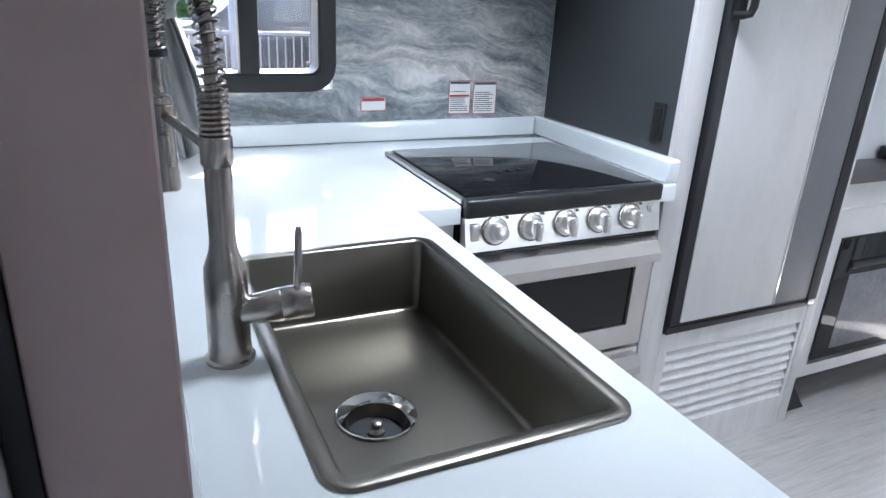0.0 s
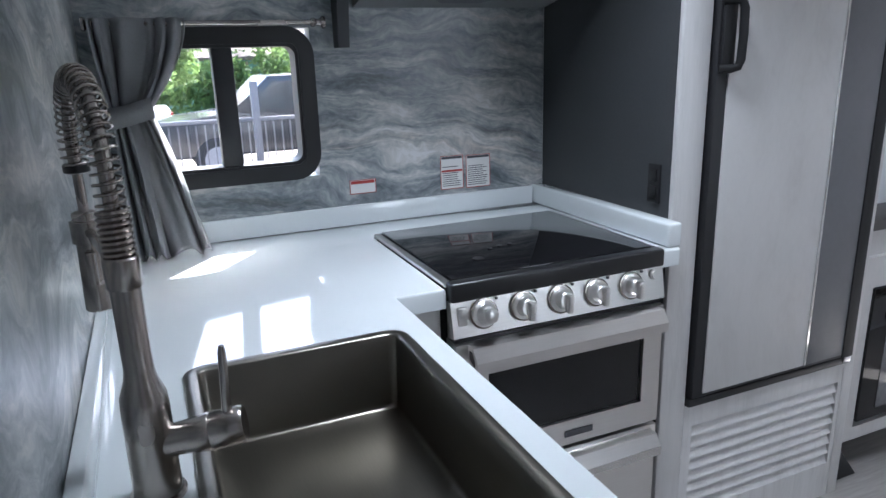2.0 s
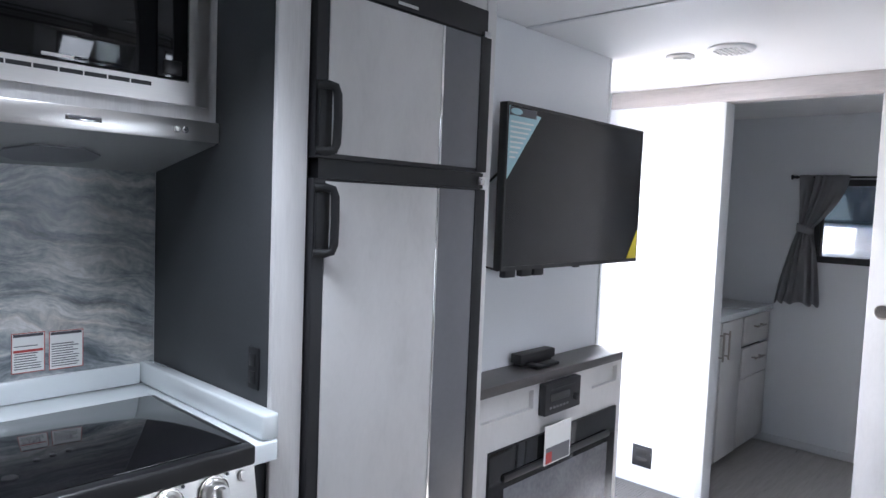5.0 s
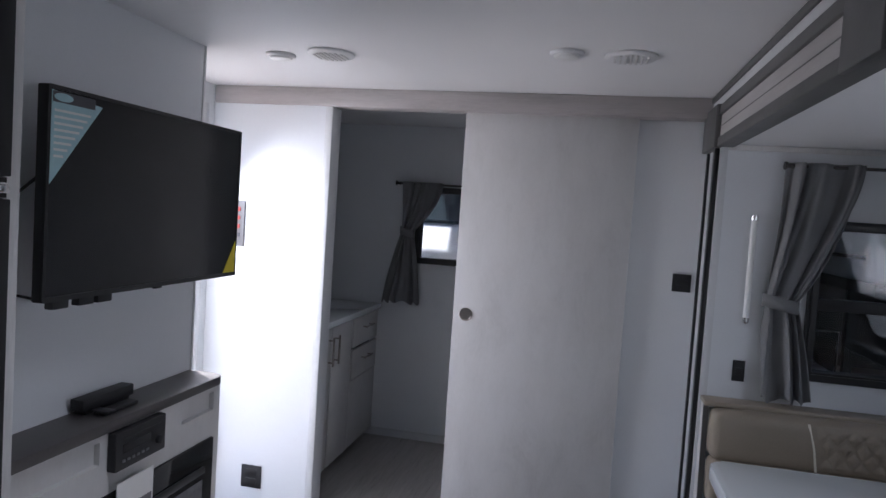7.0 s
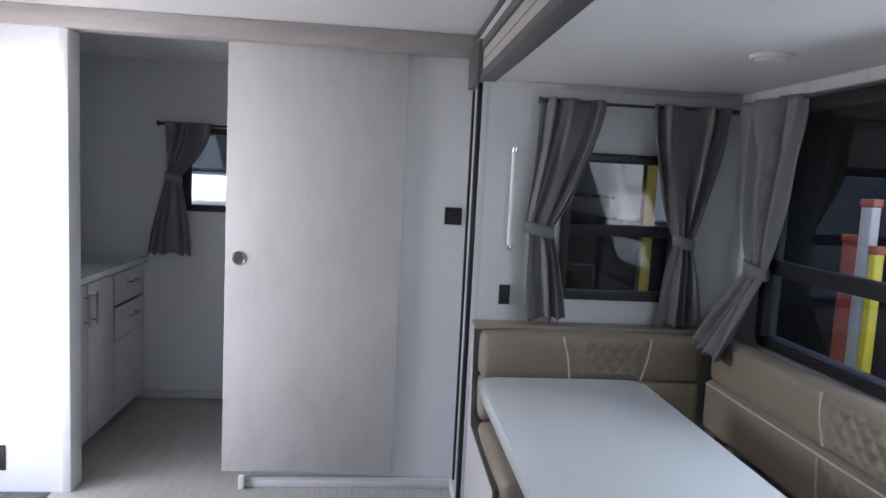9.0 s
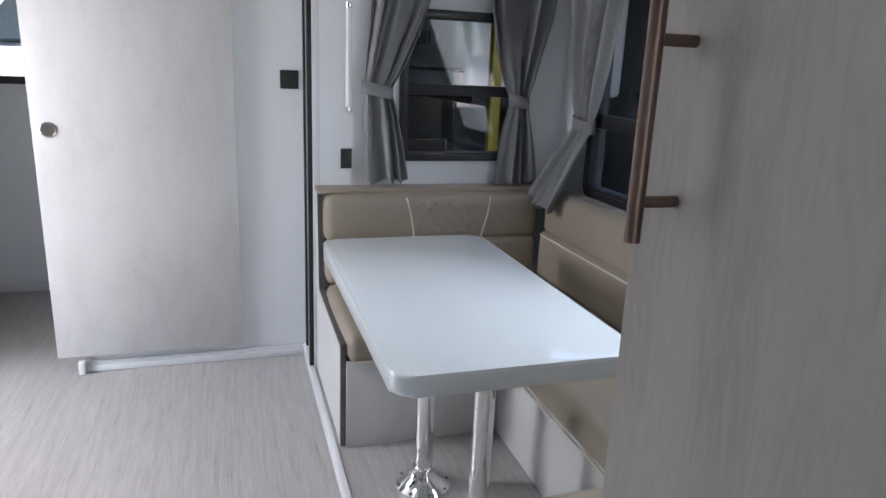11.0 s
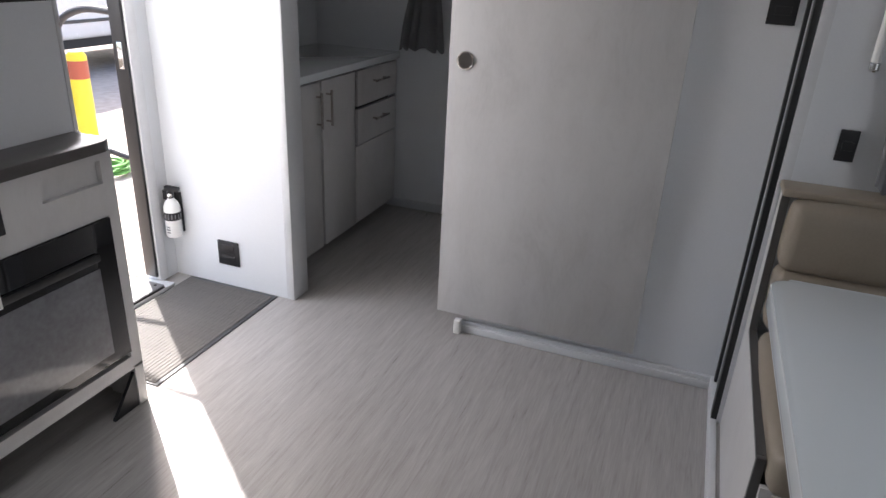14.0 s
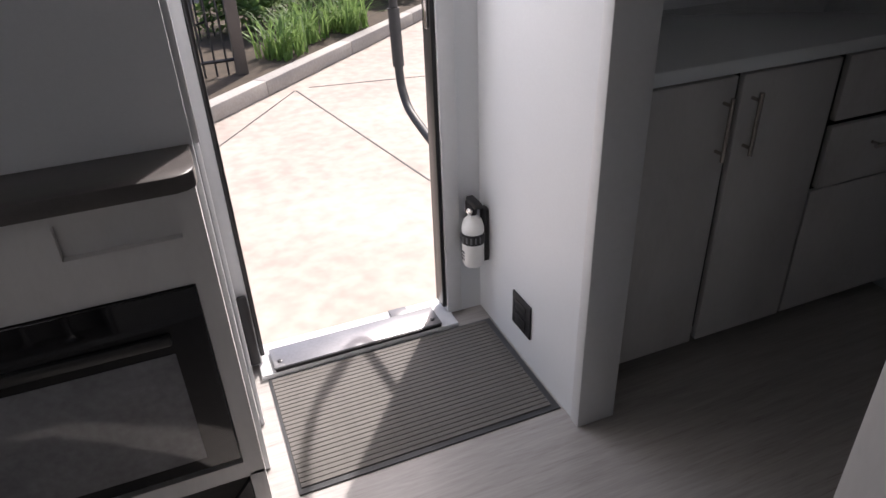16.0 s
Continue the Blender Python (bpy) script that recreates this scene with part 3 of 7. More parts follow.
def window_unit(name, axis, level, out, hole, r, fw, bars, label, glass, lip=0.016):
    """A window: rounded frame on the room side, bars, and panes in the wall's thickness. out: sign towards outside."""
    u0, u1, v0, v1 = hole
    at = (level, (u0 + u1) / 2, v0) if axis == "x" else ((u0 + u1) / 2, level, v0)
    ob = tagged(new(name), label, "window", kind="structure")
    ob.matrix_basis = Matrix.Translation(at)
    part("window_frame", ring_frame(axis, level - out * lip, level + out * 0.05, rounded(u0 - 0.004, u1 + 0.004, v0 - 0.004, v1 + 0.004, r), rounded(u0 + fw, u1 - fw, v0 + fw, v1 - fw, max(0.006, r - fw))), M_BLACK, ob)
    part("frame_lip", ring_frame(axis, level - out * (lip + 0.005), level - out * (lip + 0.0005), rounded(u0 + 0.008, u1 - 0.008, v0 + 0.008, v1 - 0.008, max(0.004, r - 0.008)), rounded(u0 + fw - 0.008, u1 - fw + 0.008, v0 + fw - 0.008, v1 - fw + 0.008, max(0.008, r - fw))), M_GASKET, ob)
    for kind, pos, wd in bars:
        a, b = sorted((level - out * (lip - 0.002), level + out * 0.03))
        if kind == "v":
            s = (pos - wd / 2, pos + wd / 2, v0 + fw, v1 - fw)
        else:
            s = (u0 + fw, u1 - fw, pos - wd / 2, pos + wd / 2)
        part("bar", box(a, b, *s, 0.003) if axis == "x" else box(s[0], s[1], a, b, s[2], s[3], 0.003), M_BLACK, ob)
    a, b = sorted((level + out * 0.018, level + out * 0.022))
    pane = part("pane", box(a, b, u0 + fw - 0.004, u1 - fw + 0.004, v0 + fw - 0.004, v1 - fw + 0.004) if axis == "x" else box(u0 + fw - 0.004, u1 - fw + 0.004, a, b, v0 + fw - 0.004, v1 - fw + 0.004), glass, ob)
    pane.visible_shadow = False
    return ob


# ---- kitchen ----
window_unit("window_1", "y", 0.0, 1, KWIN, 0.07, 0.045, [("v", 0.292, 0.05)], "black rounded sliding window over the counter", M_GLASS, 0.02)
rod("y", -0.036, 1.455, 0.0, 0.545, -1, "dark pewter curtain rod over the kitchen window", M_NICKEL)
curtain("grey linen curtain tied back beside the kitchen window", "y", -0.035, 1.455, 1.255, 0.928, (0.008, 0.215), (0.028, 0.110), (0.035, 0.205), -1, 4, 0.018, 3, kick=0.085)

CT, CZ = 0.915, 0.873
SINK = (0.100, 0.454, -1.383, -0.796)


def counter():
    ob = thing("kitchen_countertop", (0.25, -0.8, CZ), "glossy white L-shaped countertop on the kitchen base", "countertop")
    bm = bmesh.new()
    hx0, hx1, hy0, hy1 = SINK[0] + 0.012, SINK[1] - 0.012, SINK[2] + 0.012, SINK[3] - 0.012
    us, vs = [XW, hx0, hx1, 0.50], [-1.563, hy0, hy1, -0.640]
    outline = [(XW, -1.563), (0.47, -1.563), (0.492, -1.554), (0.50, -1.533), (0.50, -0.640), (0.603, -0.640), (0.603, -0.180), (1.138, -0.180), (1.138, -0.632), (1.205, -0.632), (1.213, -0.624), (1.213, -0.001), (XW, -0.001)]
    hole = [(hx0, hy0), (hx1, hy0), (hx1, hy1), (hx0, hy1)]
    for z in (CT, CZ):
        ov = [bm.verts.new((x, y, z)) for x, y in outline]
        hv = [bm.verts.new((x, y, z)) for x, y in hole]
        edges = [bm.edges.new((l[i], l[(i + 1) % len(l)])) for l in (ov, hv) for i in range(len(l))]
        bmesh.ops.triangle_fill(bm, edges=edges, use_beauty=True)
        if z == CT:
            top_o, top_h = ov, hv
    for tops, lows in ((top_o, ov), (top_h, hv)):
        for i in range(len(tops)):
            j = (i + 1) % len(tops)
            bm.faces.new((tops[i], tops[j], lows[j], lows[i]))
    rim = [e for e in bm.edges if len(e.link_faces) == 2 and abs(e.link_faces[0].normal.z - e.link_faces[1].normal.z) > 0.5 and e.verts[0].co.z > CT - 0.01 and e.verts[1].co.z > CT - 0.01 and e.verts[0] not in top_h]
    bmesh.ops.bevel(bm, geom=rim, offset=0.006, segments=3, profile=0.5, affect="EDGES")
    part("worktop", bm, M_COUNTER, ob)
    part("backsplash", box(XW + 0.001, 1.172, -0.022, -0.0045, CT + 0.0005, 0.972, 0.004), M_COUNTER, ob)
    part("backsplash", box(XW + 0.001, XW + 0.020, -1.555, -0.0225, CT + 0.0005, 0.968, 0.004), M_COUNTER, ob)
    part("backsplash", box(1.173, 1.2135, -0.628, -0.0045, CT + 0.0005, 0.974, 0.007, 3), M_COUNTER, ob)


counter()


def base_cabinets():
    ob = thing("base_cabinet", (0.22, -0.8, 0), "whitewashed kitchen base cabinet under the counter", "cabinet")
    part("side_panel", box(XW + 0.001, 0.485, -1.545, -1.530, 0.0, CZ - 0.001, 0.002), M_WOOD, ob)
    part("front_panel", box(0.470, 0.485, -1.5295, -0.640, 0.0, CZ - 0.001, 0.002), M_WOOD, ob)
    part("return_panel", box(0.4855, 0.596, -0.625, -0.610, 0.0, CZ - 0.001, 0.002), M_WOOD, ob)
    part("filler_panel", box(1.141, 1.2145, -0.575, -0.56, 0.0, CZ - 0.001, 0.002), M_BLACK, ob)


base_cabinets()


def cup(base, profile, n=40):
    """An open turned shell: (height, radius) pairs from the rim inwards."""
    bm = bmesh.new()
    loft(bm, [[base + Vector((r * math.cos(2 * math.pi * k / n), r * math.sin(2 * math.pi * k / n), h)) for k in range(n)] for h, r in profile], caps=False)
    return bm


def sink():
    x0, x1, y0, y1 = SINK
    zt, zb = CT + 0.005, 0.790
    ob = thing("kitchen_sink", ((x0 + x1) / 2, (y0 + y1) / 2, zb), "satin bronze-grey stainless sink set in the white counter", "sink")
    bm = bmesh.new()
    n = 7
    R = lambda i, r: rounded(x0 + i, x1 - i, y0 + i, y1 - i, r, n)
    rings = [on("z", CT + 0.0005, R(0.0, 0.034)), on("z", zt - 0.001, R(0.001, 0.033)), on("z", zt, R(0.003, 0.031)), on("z", zt, R(0.019, 0.017)), on("z", zt - 0.003, R(0.022, 0.014)),
             on("z", zb + 0.0075, R(0.0255, 0.011)), on("z", zb + 0.0035, R(0.0268, 0.010)), on("z", zb + 0.0010, R(0.0293, 0.009)), on("z", zb, R(0.0335, 0.008)), on("z", zb - 0.0003, R(0.060, 0.006))]
    loft(bm, rings, caps=False)
    c = Vector((0.246, -1.112, zb))
    # flat floor round the drain's hole
    fx0, fx1, fy0, fy1 = x0 + 0.0585, x1 - 0.0585, y0 + 0.0585, y1 - 0.0585
    angles = sorted([2 * math.pi * k / 48 for k in range(48)] + [math.atan2(fy - c.y, fx - c.x) % (2 * math.pi) for fx in (fx0, fx1) for fy in (fy0, fy1)])
    outer, inner = [], []
    for a in angles:
        dx, dy = math.cos(a), math.sin(a)
        reach = min(((fx1 if dx > 0 else fx0) - c.x) / dx if abs(dx) > 1e-6 else 9, ((fy1 if dy > 0 else fy0) - c.y) / dy if abs(dy) > 1e-6 else 9)
        outer.append(Vector((c.x + dx * reach, c.y + dy * reach, zb - 0.0005)))
        inner.append(Vector((c.x + dx * 0.050, c.y + dy * 0.050, zb - 0.0005)))
    loft(bm, [outer, inner], caps=False)
    part("bowl", bm, M_SINK, ob, angle=50)
    dr = part("drain", cup(c + Vector((0, 0, 0.0005)), [(0.0, 0.0565), (0.0025, 0.0560), (0.0030, 0.0535), (-0.004, 0.0445), (-0.008, 0.0420)]), M_CHROME, ob, "chrome basket strainer", 40)
    part("strainer_cup", cup(c, [(-0.0078, 0.0420), (-0.012, 0.0405), (-0.040, 0.0385), (-0.044, 0.030), (-0.045, 0.001)]), M_SINK, dr)
    # plate is black, so its colour gives the drain's inside its shade
    part("strainer_plate", turned(c + Vector((0, 0, -0.030)), (0, 0, 1), [(0, 0.0390), (0.0015, 0.0390), (0.002, 0.030)], 32), M_BLACK, dr)
    part("strainer_post", turned(c + Vector((0, 0, -0.0278)), (0, 0, 1), [(0, 0.012), (0.004, 0.011), (0.008, 0.006), (0.014, 0.0055), (0.017, 0.008), (0.019, 0.005)], 20), M_SINK, dr)


sink()


def faucet():
    bx, by = 0.062, -1.108
    ob = thing("kitchen_faucet", (bx, by, CT), "brushed nickel spring-neck faucet behind the sink", "faucet")
    B = Vector((bx, by, CT + 0.0005))
    body = part("body", turned(B, (0, 0, 1), [(0, 0.029), (0.004, 0.029), (0.006, 0.0255), (0.02, 0.0245), (0.105, 0.0238), (0.118, 0.0228), (0.136, 0.0165), (0.144, 0.0152), (0.15, 0.0146), (0.250, 0.0146)], 36), M_NICKEL, ob, angle=50)
    part("collar", turned(B + Vector((0, 0, 0.234)), (0, 0, 1), [(0, 0.0160), (0.002, 0.0172), (0.030, 0.0172), (0.032, 0.0155)], 32), M_NICKEL, ob)
    part("valve", turned(B + Vector((0.012, -0.004, 0.062)), (0.94, -0.22, 0.12), [(0, 0.017), (0.02, 0.0175), (0.048, 0.0205), (0.050, 0.0195), (0.052, 0.0205), (0.082, 0.0205), (0.085, 0.0185)], 28), M_NICKEL, ob)
    e = B + Vector((0.012, -0.004, 0.062)) + Vector((0.94, -0.22, 0.12)).normalized() * 0.068
    part("lever", turned(e + Vector((0, 0, 0.015)), (0.03, 0.0, 1), [(0, 0.0055), (0.02, 0.005), (0.07, 0.0045), (0.078, 0.003)], 16), M_NICKEL, ob)
    # hose arch, from the collar over to the spray head
    top = B + Vector((0, 0, 0.252))
    head = Vector((0.021, -0.926, 1.096))
    pts = [top + Vector((0, 0, 0.02 * k)) for k in range(6)]
    a0 = pts[-1]
    h0 = Vector((head.x, head.y, a0.z - 0.005))
    mid, half = (a0 + h0) / 2, (a0 - h0) / 2
    for k in range(1, 25):
        an = math.pi * k / 24
        pts.append(mid + half * math.cos(an) + Vector((0, 0, 0.084 * math.sin(an))))
    lower = Vector((head.x, head.y, head.z + 0.095))
    for k in range(1, 5):
        pts.append(pts[-1].lerp(lower, k / 4) if k < 4 else lower)
    part("hose", tube(pts[:31], 0.0074, 12), M_NICKEL, ob)
    part("thin_tube", tube([pts[30], lower, Vector((head.x, head.y, head.z + 0.09))], 0.0058, 12), M_NICKEL, ob)
    part("spring_collar", turned(pts[30] + Vector((0, 0, 0.008)), (0, 0, -1), [(0, 0.0125), (0.002, 0.0145), (0.010, 0.0145), (0.012, 0.011)], 24), M_GASKET, ob)

    def coil(path, turns, r, wire):
        cum = [0.0]
        for p, q in zip(path, path[1:]):
            cum.append(cum[-1] + (q - p).length)
        steps, out = int(turns * 14), []
        for s in range(steps + 1):
            d = cum[-1] * s / steps
            i = max(k for k in range(len(cum) - 1) if cum[k] <= d + 1e-9)
            t = (d - cum[i]) / max(1e-9, cum[i + 1] - cum[i])
            c = path[i].lerp(path[i + 1], t)
            tan = (path[i + 1] - path[i]).normalized()
            side = Vector((1, 0.15, 0)).normalized()
            side = (side - side.dot(tan) * tan).normalized()
            up = tan.cross(side)
            an = 2 * math.pi * turns * s / steps
            out.append(c + r * (math.cos(an) * side + math.sin(an) * up))
        return tube(out, wire, 6)
    part("spring", coil(pts[:31], 40, 0.0132, 0.0016), M_NICKEL, ob)
    part("tight_spring", coil([top + Vector((0, 0, -0.004)), top + Vector((0, 0, 0.06))], 11, 0.0142, 0.0024), M_NICKEL, ob)
    H = Vector((head.x, head.y, head.z))
    part("spray_head", turned(H + Vector((0, 0, 0.10)), (0, 0, -1), [(0, 0.010), (0.002, 0.0142), (0.05, 0.0148), (0.112, 0.0165), (0.12, 0.0165), (0.122, 0.015)], 28), M_NICKEL, ob)
    part("holder_arm", tube([B + Vector((0, 0, 0.246)), H + Vector((0, 0, 0.078))], 0.0055, 10), M_NICKEL, ob)
    part("holder_ring", turned(H + Vector((0, 0, 0.062)), (0, 0, 1), [(0, 0.0160), (0.001, 0.0180), (0.027, 0.0180), (0.028, 0.0160)], 28), M_NICKEL, ob)
    part("trigger", box(H.x - 0.006, H.x + 0.006, H.y - 0.026, H.y - 0.014, H.z + 0.012, H.z + 0.055, 0.003), M_NICKEL, ob)


faucet()


def stove():
    x0, x1, yf, yb = 0.606, 1.136, -0.648, -0.183
    ob = thing("gas_range", ((x0 + x1) / 2, -0.42, 0), "stainless steel range with black glass cooktop cover", "stove")
    part("body", box(x0 + 0.004, x1 - 0.004, yf + 0.03, yb, 0.03, 0.905), M_BLACK, ob)
    part("cooktop_frame", ring_frame("z", 0.905, 0.922, rounded(x0, x1, yf, yb, 0.008, 3), rounded(x0 + 0.022, x1 - 0.022, yf + 0.045, yb - 0.022, 0.006, 3)), M_GASKET, ob)
    part("side_rail", box(x0 - 0.004, x0 + 0.012, yf + 0.01, yb, 0.9165, 0.926, 0.002), M_STEEL, ob)
    part("side_rail", box(x1 - 0.012, x1 + 0.003, yf + 0.01, yb, 0.9165, 0.926, 0.002), M_GASKET, ob)
    part("glass_cover", box(x0 + 0.014, x1 - 0.014, yf + 0.018, yb - 0.008, 0.924, 0.930, 0.002), M_BLACK_GLASS, ob, "black glass cooktop lid")
    part("front_rail", box(x0, x1, yf - 0.014, yf + 0.017, 0.888, 0.929, 0.006, 3), M_GASKET, ob)
    for k, (px, py) in enumerate(((0.73, -0.53), (0.79, -0.47), (0.82, -0.46), (0.85, -0.455))):
        part("hinge_pin", cyl((px, py, 0.930), (px, py, 0.9325), 0.006 if k else 0.013, n=14), M_GASKET, ob)
    # sloping control panel
    bm = bmesh.new()
    prof = [(yf - 0.006, 0.8875), (yf - 0.020, 0.815), (yf + 0.012, 0.808), (yf + 0.012, 0.8875)]
    loft(bm, [[Vector((x0, y, z)) for y, z in prof], [Vector((x1, y, z)) for y, z in prof]])
    part("control_panel", bm, M_STEEL, ob)
    nrm = Vector((0, -1, 0.18)).normalized()
    for k in range(5):
        c = Vector((0.676 + 0.0917 * k, yf - 0.0135, 0.857)) + nrm * 0.001
        part("bezel", turned(c - nrm * 0.0005, nrm, [(0, 0.0315), (0.0025, 0.0315), (0.003, 0.029)], 32), M_NICKEL, ob, "darker ring behind the knob")
        kn = part("knob", turned(c, nrm, [(0, 0.0275), (0.006, 0.0275), (0.008, 0.026), (0.010, 0.021), (0.026, 0.0195), (0.029, 0.017)], 32), M_STEEL, ob)
        if k:
            a = c + nrm * 0.0292
            part("grip", box(a.x - 0.006, a.x + 0.006, a.y - 0.012, a.y + 0.004, a.z - 0.026, a.z + 0.014, 0.003), M_STEEL, kn)
        else:
            part("grip", turned(c + nrm * 0.0292, nrm, [(0, 0.0165), (0.006, 0.016), (0.008, 0.013)], 24), M_STEEL, kn)
        part("pointer_mark", box(c.x + 0.028, c.x + 0.033, yf - 0.0135, yf - 0.009, 0.882, 0.887), M_INK, ob)
    part("igniter_button", turned(Vector((1.108, yf - 0.0105, 0.872)), nrm, [(0, 0.012), (0.004, 0.012), (0.005, 0.009), (0.009, 0.009)], 20), M_STEEL, ob)
    part("switch_plate", box(x0 + 0.012, x0 + 0.034, yf - 0.017, yf - 0.008, 0.838, 0.878, 0.003), M_STEEL, ob)
    # oven door
    zd0, zd1 = 0.505, 0.800
    door = part("oven_door", wall_with_holes("y", yf - 0.022, yf + 0.028, x0 + 0.004, x1 - 0.004, zd0, zd1, [(x0 + 0.075, x1 - 0.055, 0.565, 0.725)]), M_STEEL, ob)
    part("window", box(x0 + 0.072, x1 - 0.052, yf - 0.014, yf - 0.006, 0.562, 0.728), M_BLACK_GLASS, door, "black oven window")
    part("badge", box(0.87, 0.945, yf - 0.0245, yf - 0.0225, 0.525, 0.541, 0.0008), M_INK, door, "small dark maker's plate")
    part("top_slot", box(x0 + 0.006, x1 - 0.006, yf - 0.010, yf + 0.02, 0.8005, 0.8075), M_GASKET, ob)

    def handle(z, name, par):
        """A folded sheet pull along the door's top, solid, with dark plates for its shaded hollow ends."""
        bm = bmesh.new()
        xa, xb = x0 + 0.030, x1 - 0.022
        prof = [(yf - 0.0225, z - 0.010), (yf - 0.060, z - 0.026), (yf - 0.0635, z - 0.024), (yf - 0.0635, z - 0.003), (yf - 0.045, z + 0.022), (yf - 0.0225, z + 0.024)]
        loft(bm, [[Vector((x, y, zz)) for y, zz in prof] for x in (xa, xb)])
        h = part(name, bm, M_STEEL, par)
        # thin dark plates on both ends, painted in for the shade inside
        for sx in (xa - 0.0015, xb + 0.0003):
            bm = bmesh.new()
            hole = [(yf - 0.030, z - 0.004), (yf - 0.052, z - 0.014), (yf - 0.052, z - 0.003), (yf - 0.041, z + 0.013), (yf - 0.030, z + 0.014)]
            loft(bm, [[Vector((x, y, zz)) for y, zz in hole] for x in (sx, sx + 0.0012)])
            part("handle_opening", bm, M_GASKET, h, "dark plate for the pull's shaded hollow end")
    handle(0.776, "oven_handle", ob)
    drawer = part("drawer_front", box(x0 + 0.004, x1 - 0.004, yf - 0.022, yf + 0.028, 0.06, 0.495, 0.003), M_STEEL, ob)
    handle(0.462, "drawer_handle", ob)
    part("toe_plate", box(x0 + 0.004, x1 - 0.004, yf + 0.032, yf + 0.05, 0.0, 0.06), M_BLACK, ob)


stove()


def warning_label(x0, x1, z0, z1, bands, label):
    ob = thing("warning_label", ((x0 + x1) / 2, -0.0045, z0), label, "label", "warning stickers")
    part("paper", box(x0, x1, -0.0062, -0.0045, z0, z1), M_PAPER, ob)
    part("border", ring_frame("y", -0.0068, -0.00625, rounded(x0, x1, z0, z1, 0.001, 1), rounded(x0 + 0.0018, x1 - 0.0018, z0 + 0.0018, z1 - 0.0018, 0.0008, 1)), M_RED, ob)
    for za, zb, m in bands:
        part("print_band", box(x0 + 0.004, x1 - 0.004, -0.0069, -0.00625, za, zb), m, ob)
    z = z1 - 0.034
    rng = random.Random(int(x0 * 1000))
    while z > z0 + 0.006:
        if not any(za - 0.004 < z < zb + 0.004 for za, zb, _ in bands):
            part("text_bar", box(x0 + 0.006, x1 - 0.008 - rng.random() * 0.02, -0.0066, -0.00625, z, z + 0.0022), M_INK, ob)
        z -= 0.0062


warning_label(0.594, 0.670, 1.000, 1.039, [(1.028, 1.036, M_RED)], "small white safety sticker with a red heading")
warning_label(0.869, 0.942, 0.985, 1.084, [(1.074, 1.081, M_INK), (1.036, 1.042, M_RED)], "white safety sticker with dark and red headings")
warning_label(0.951, 1.031, 0.983, 1.081, [(1.071, 1.078, M_INK)], "white safety sticker with fine print")


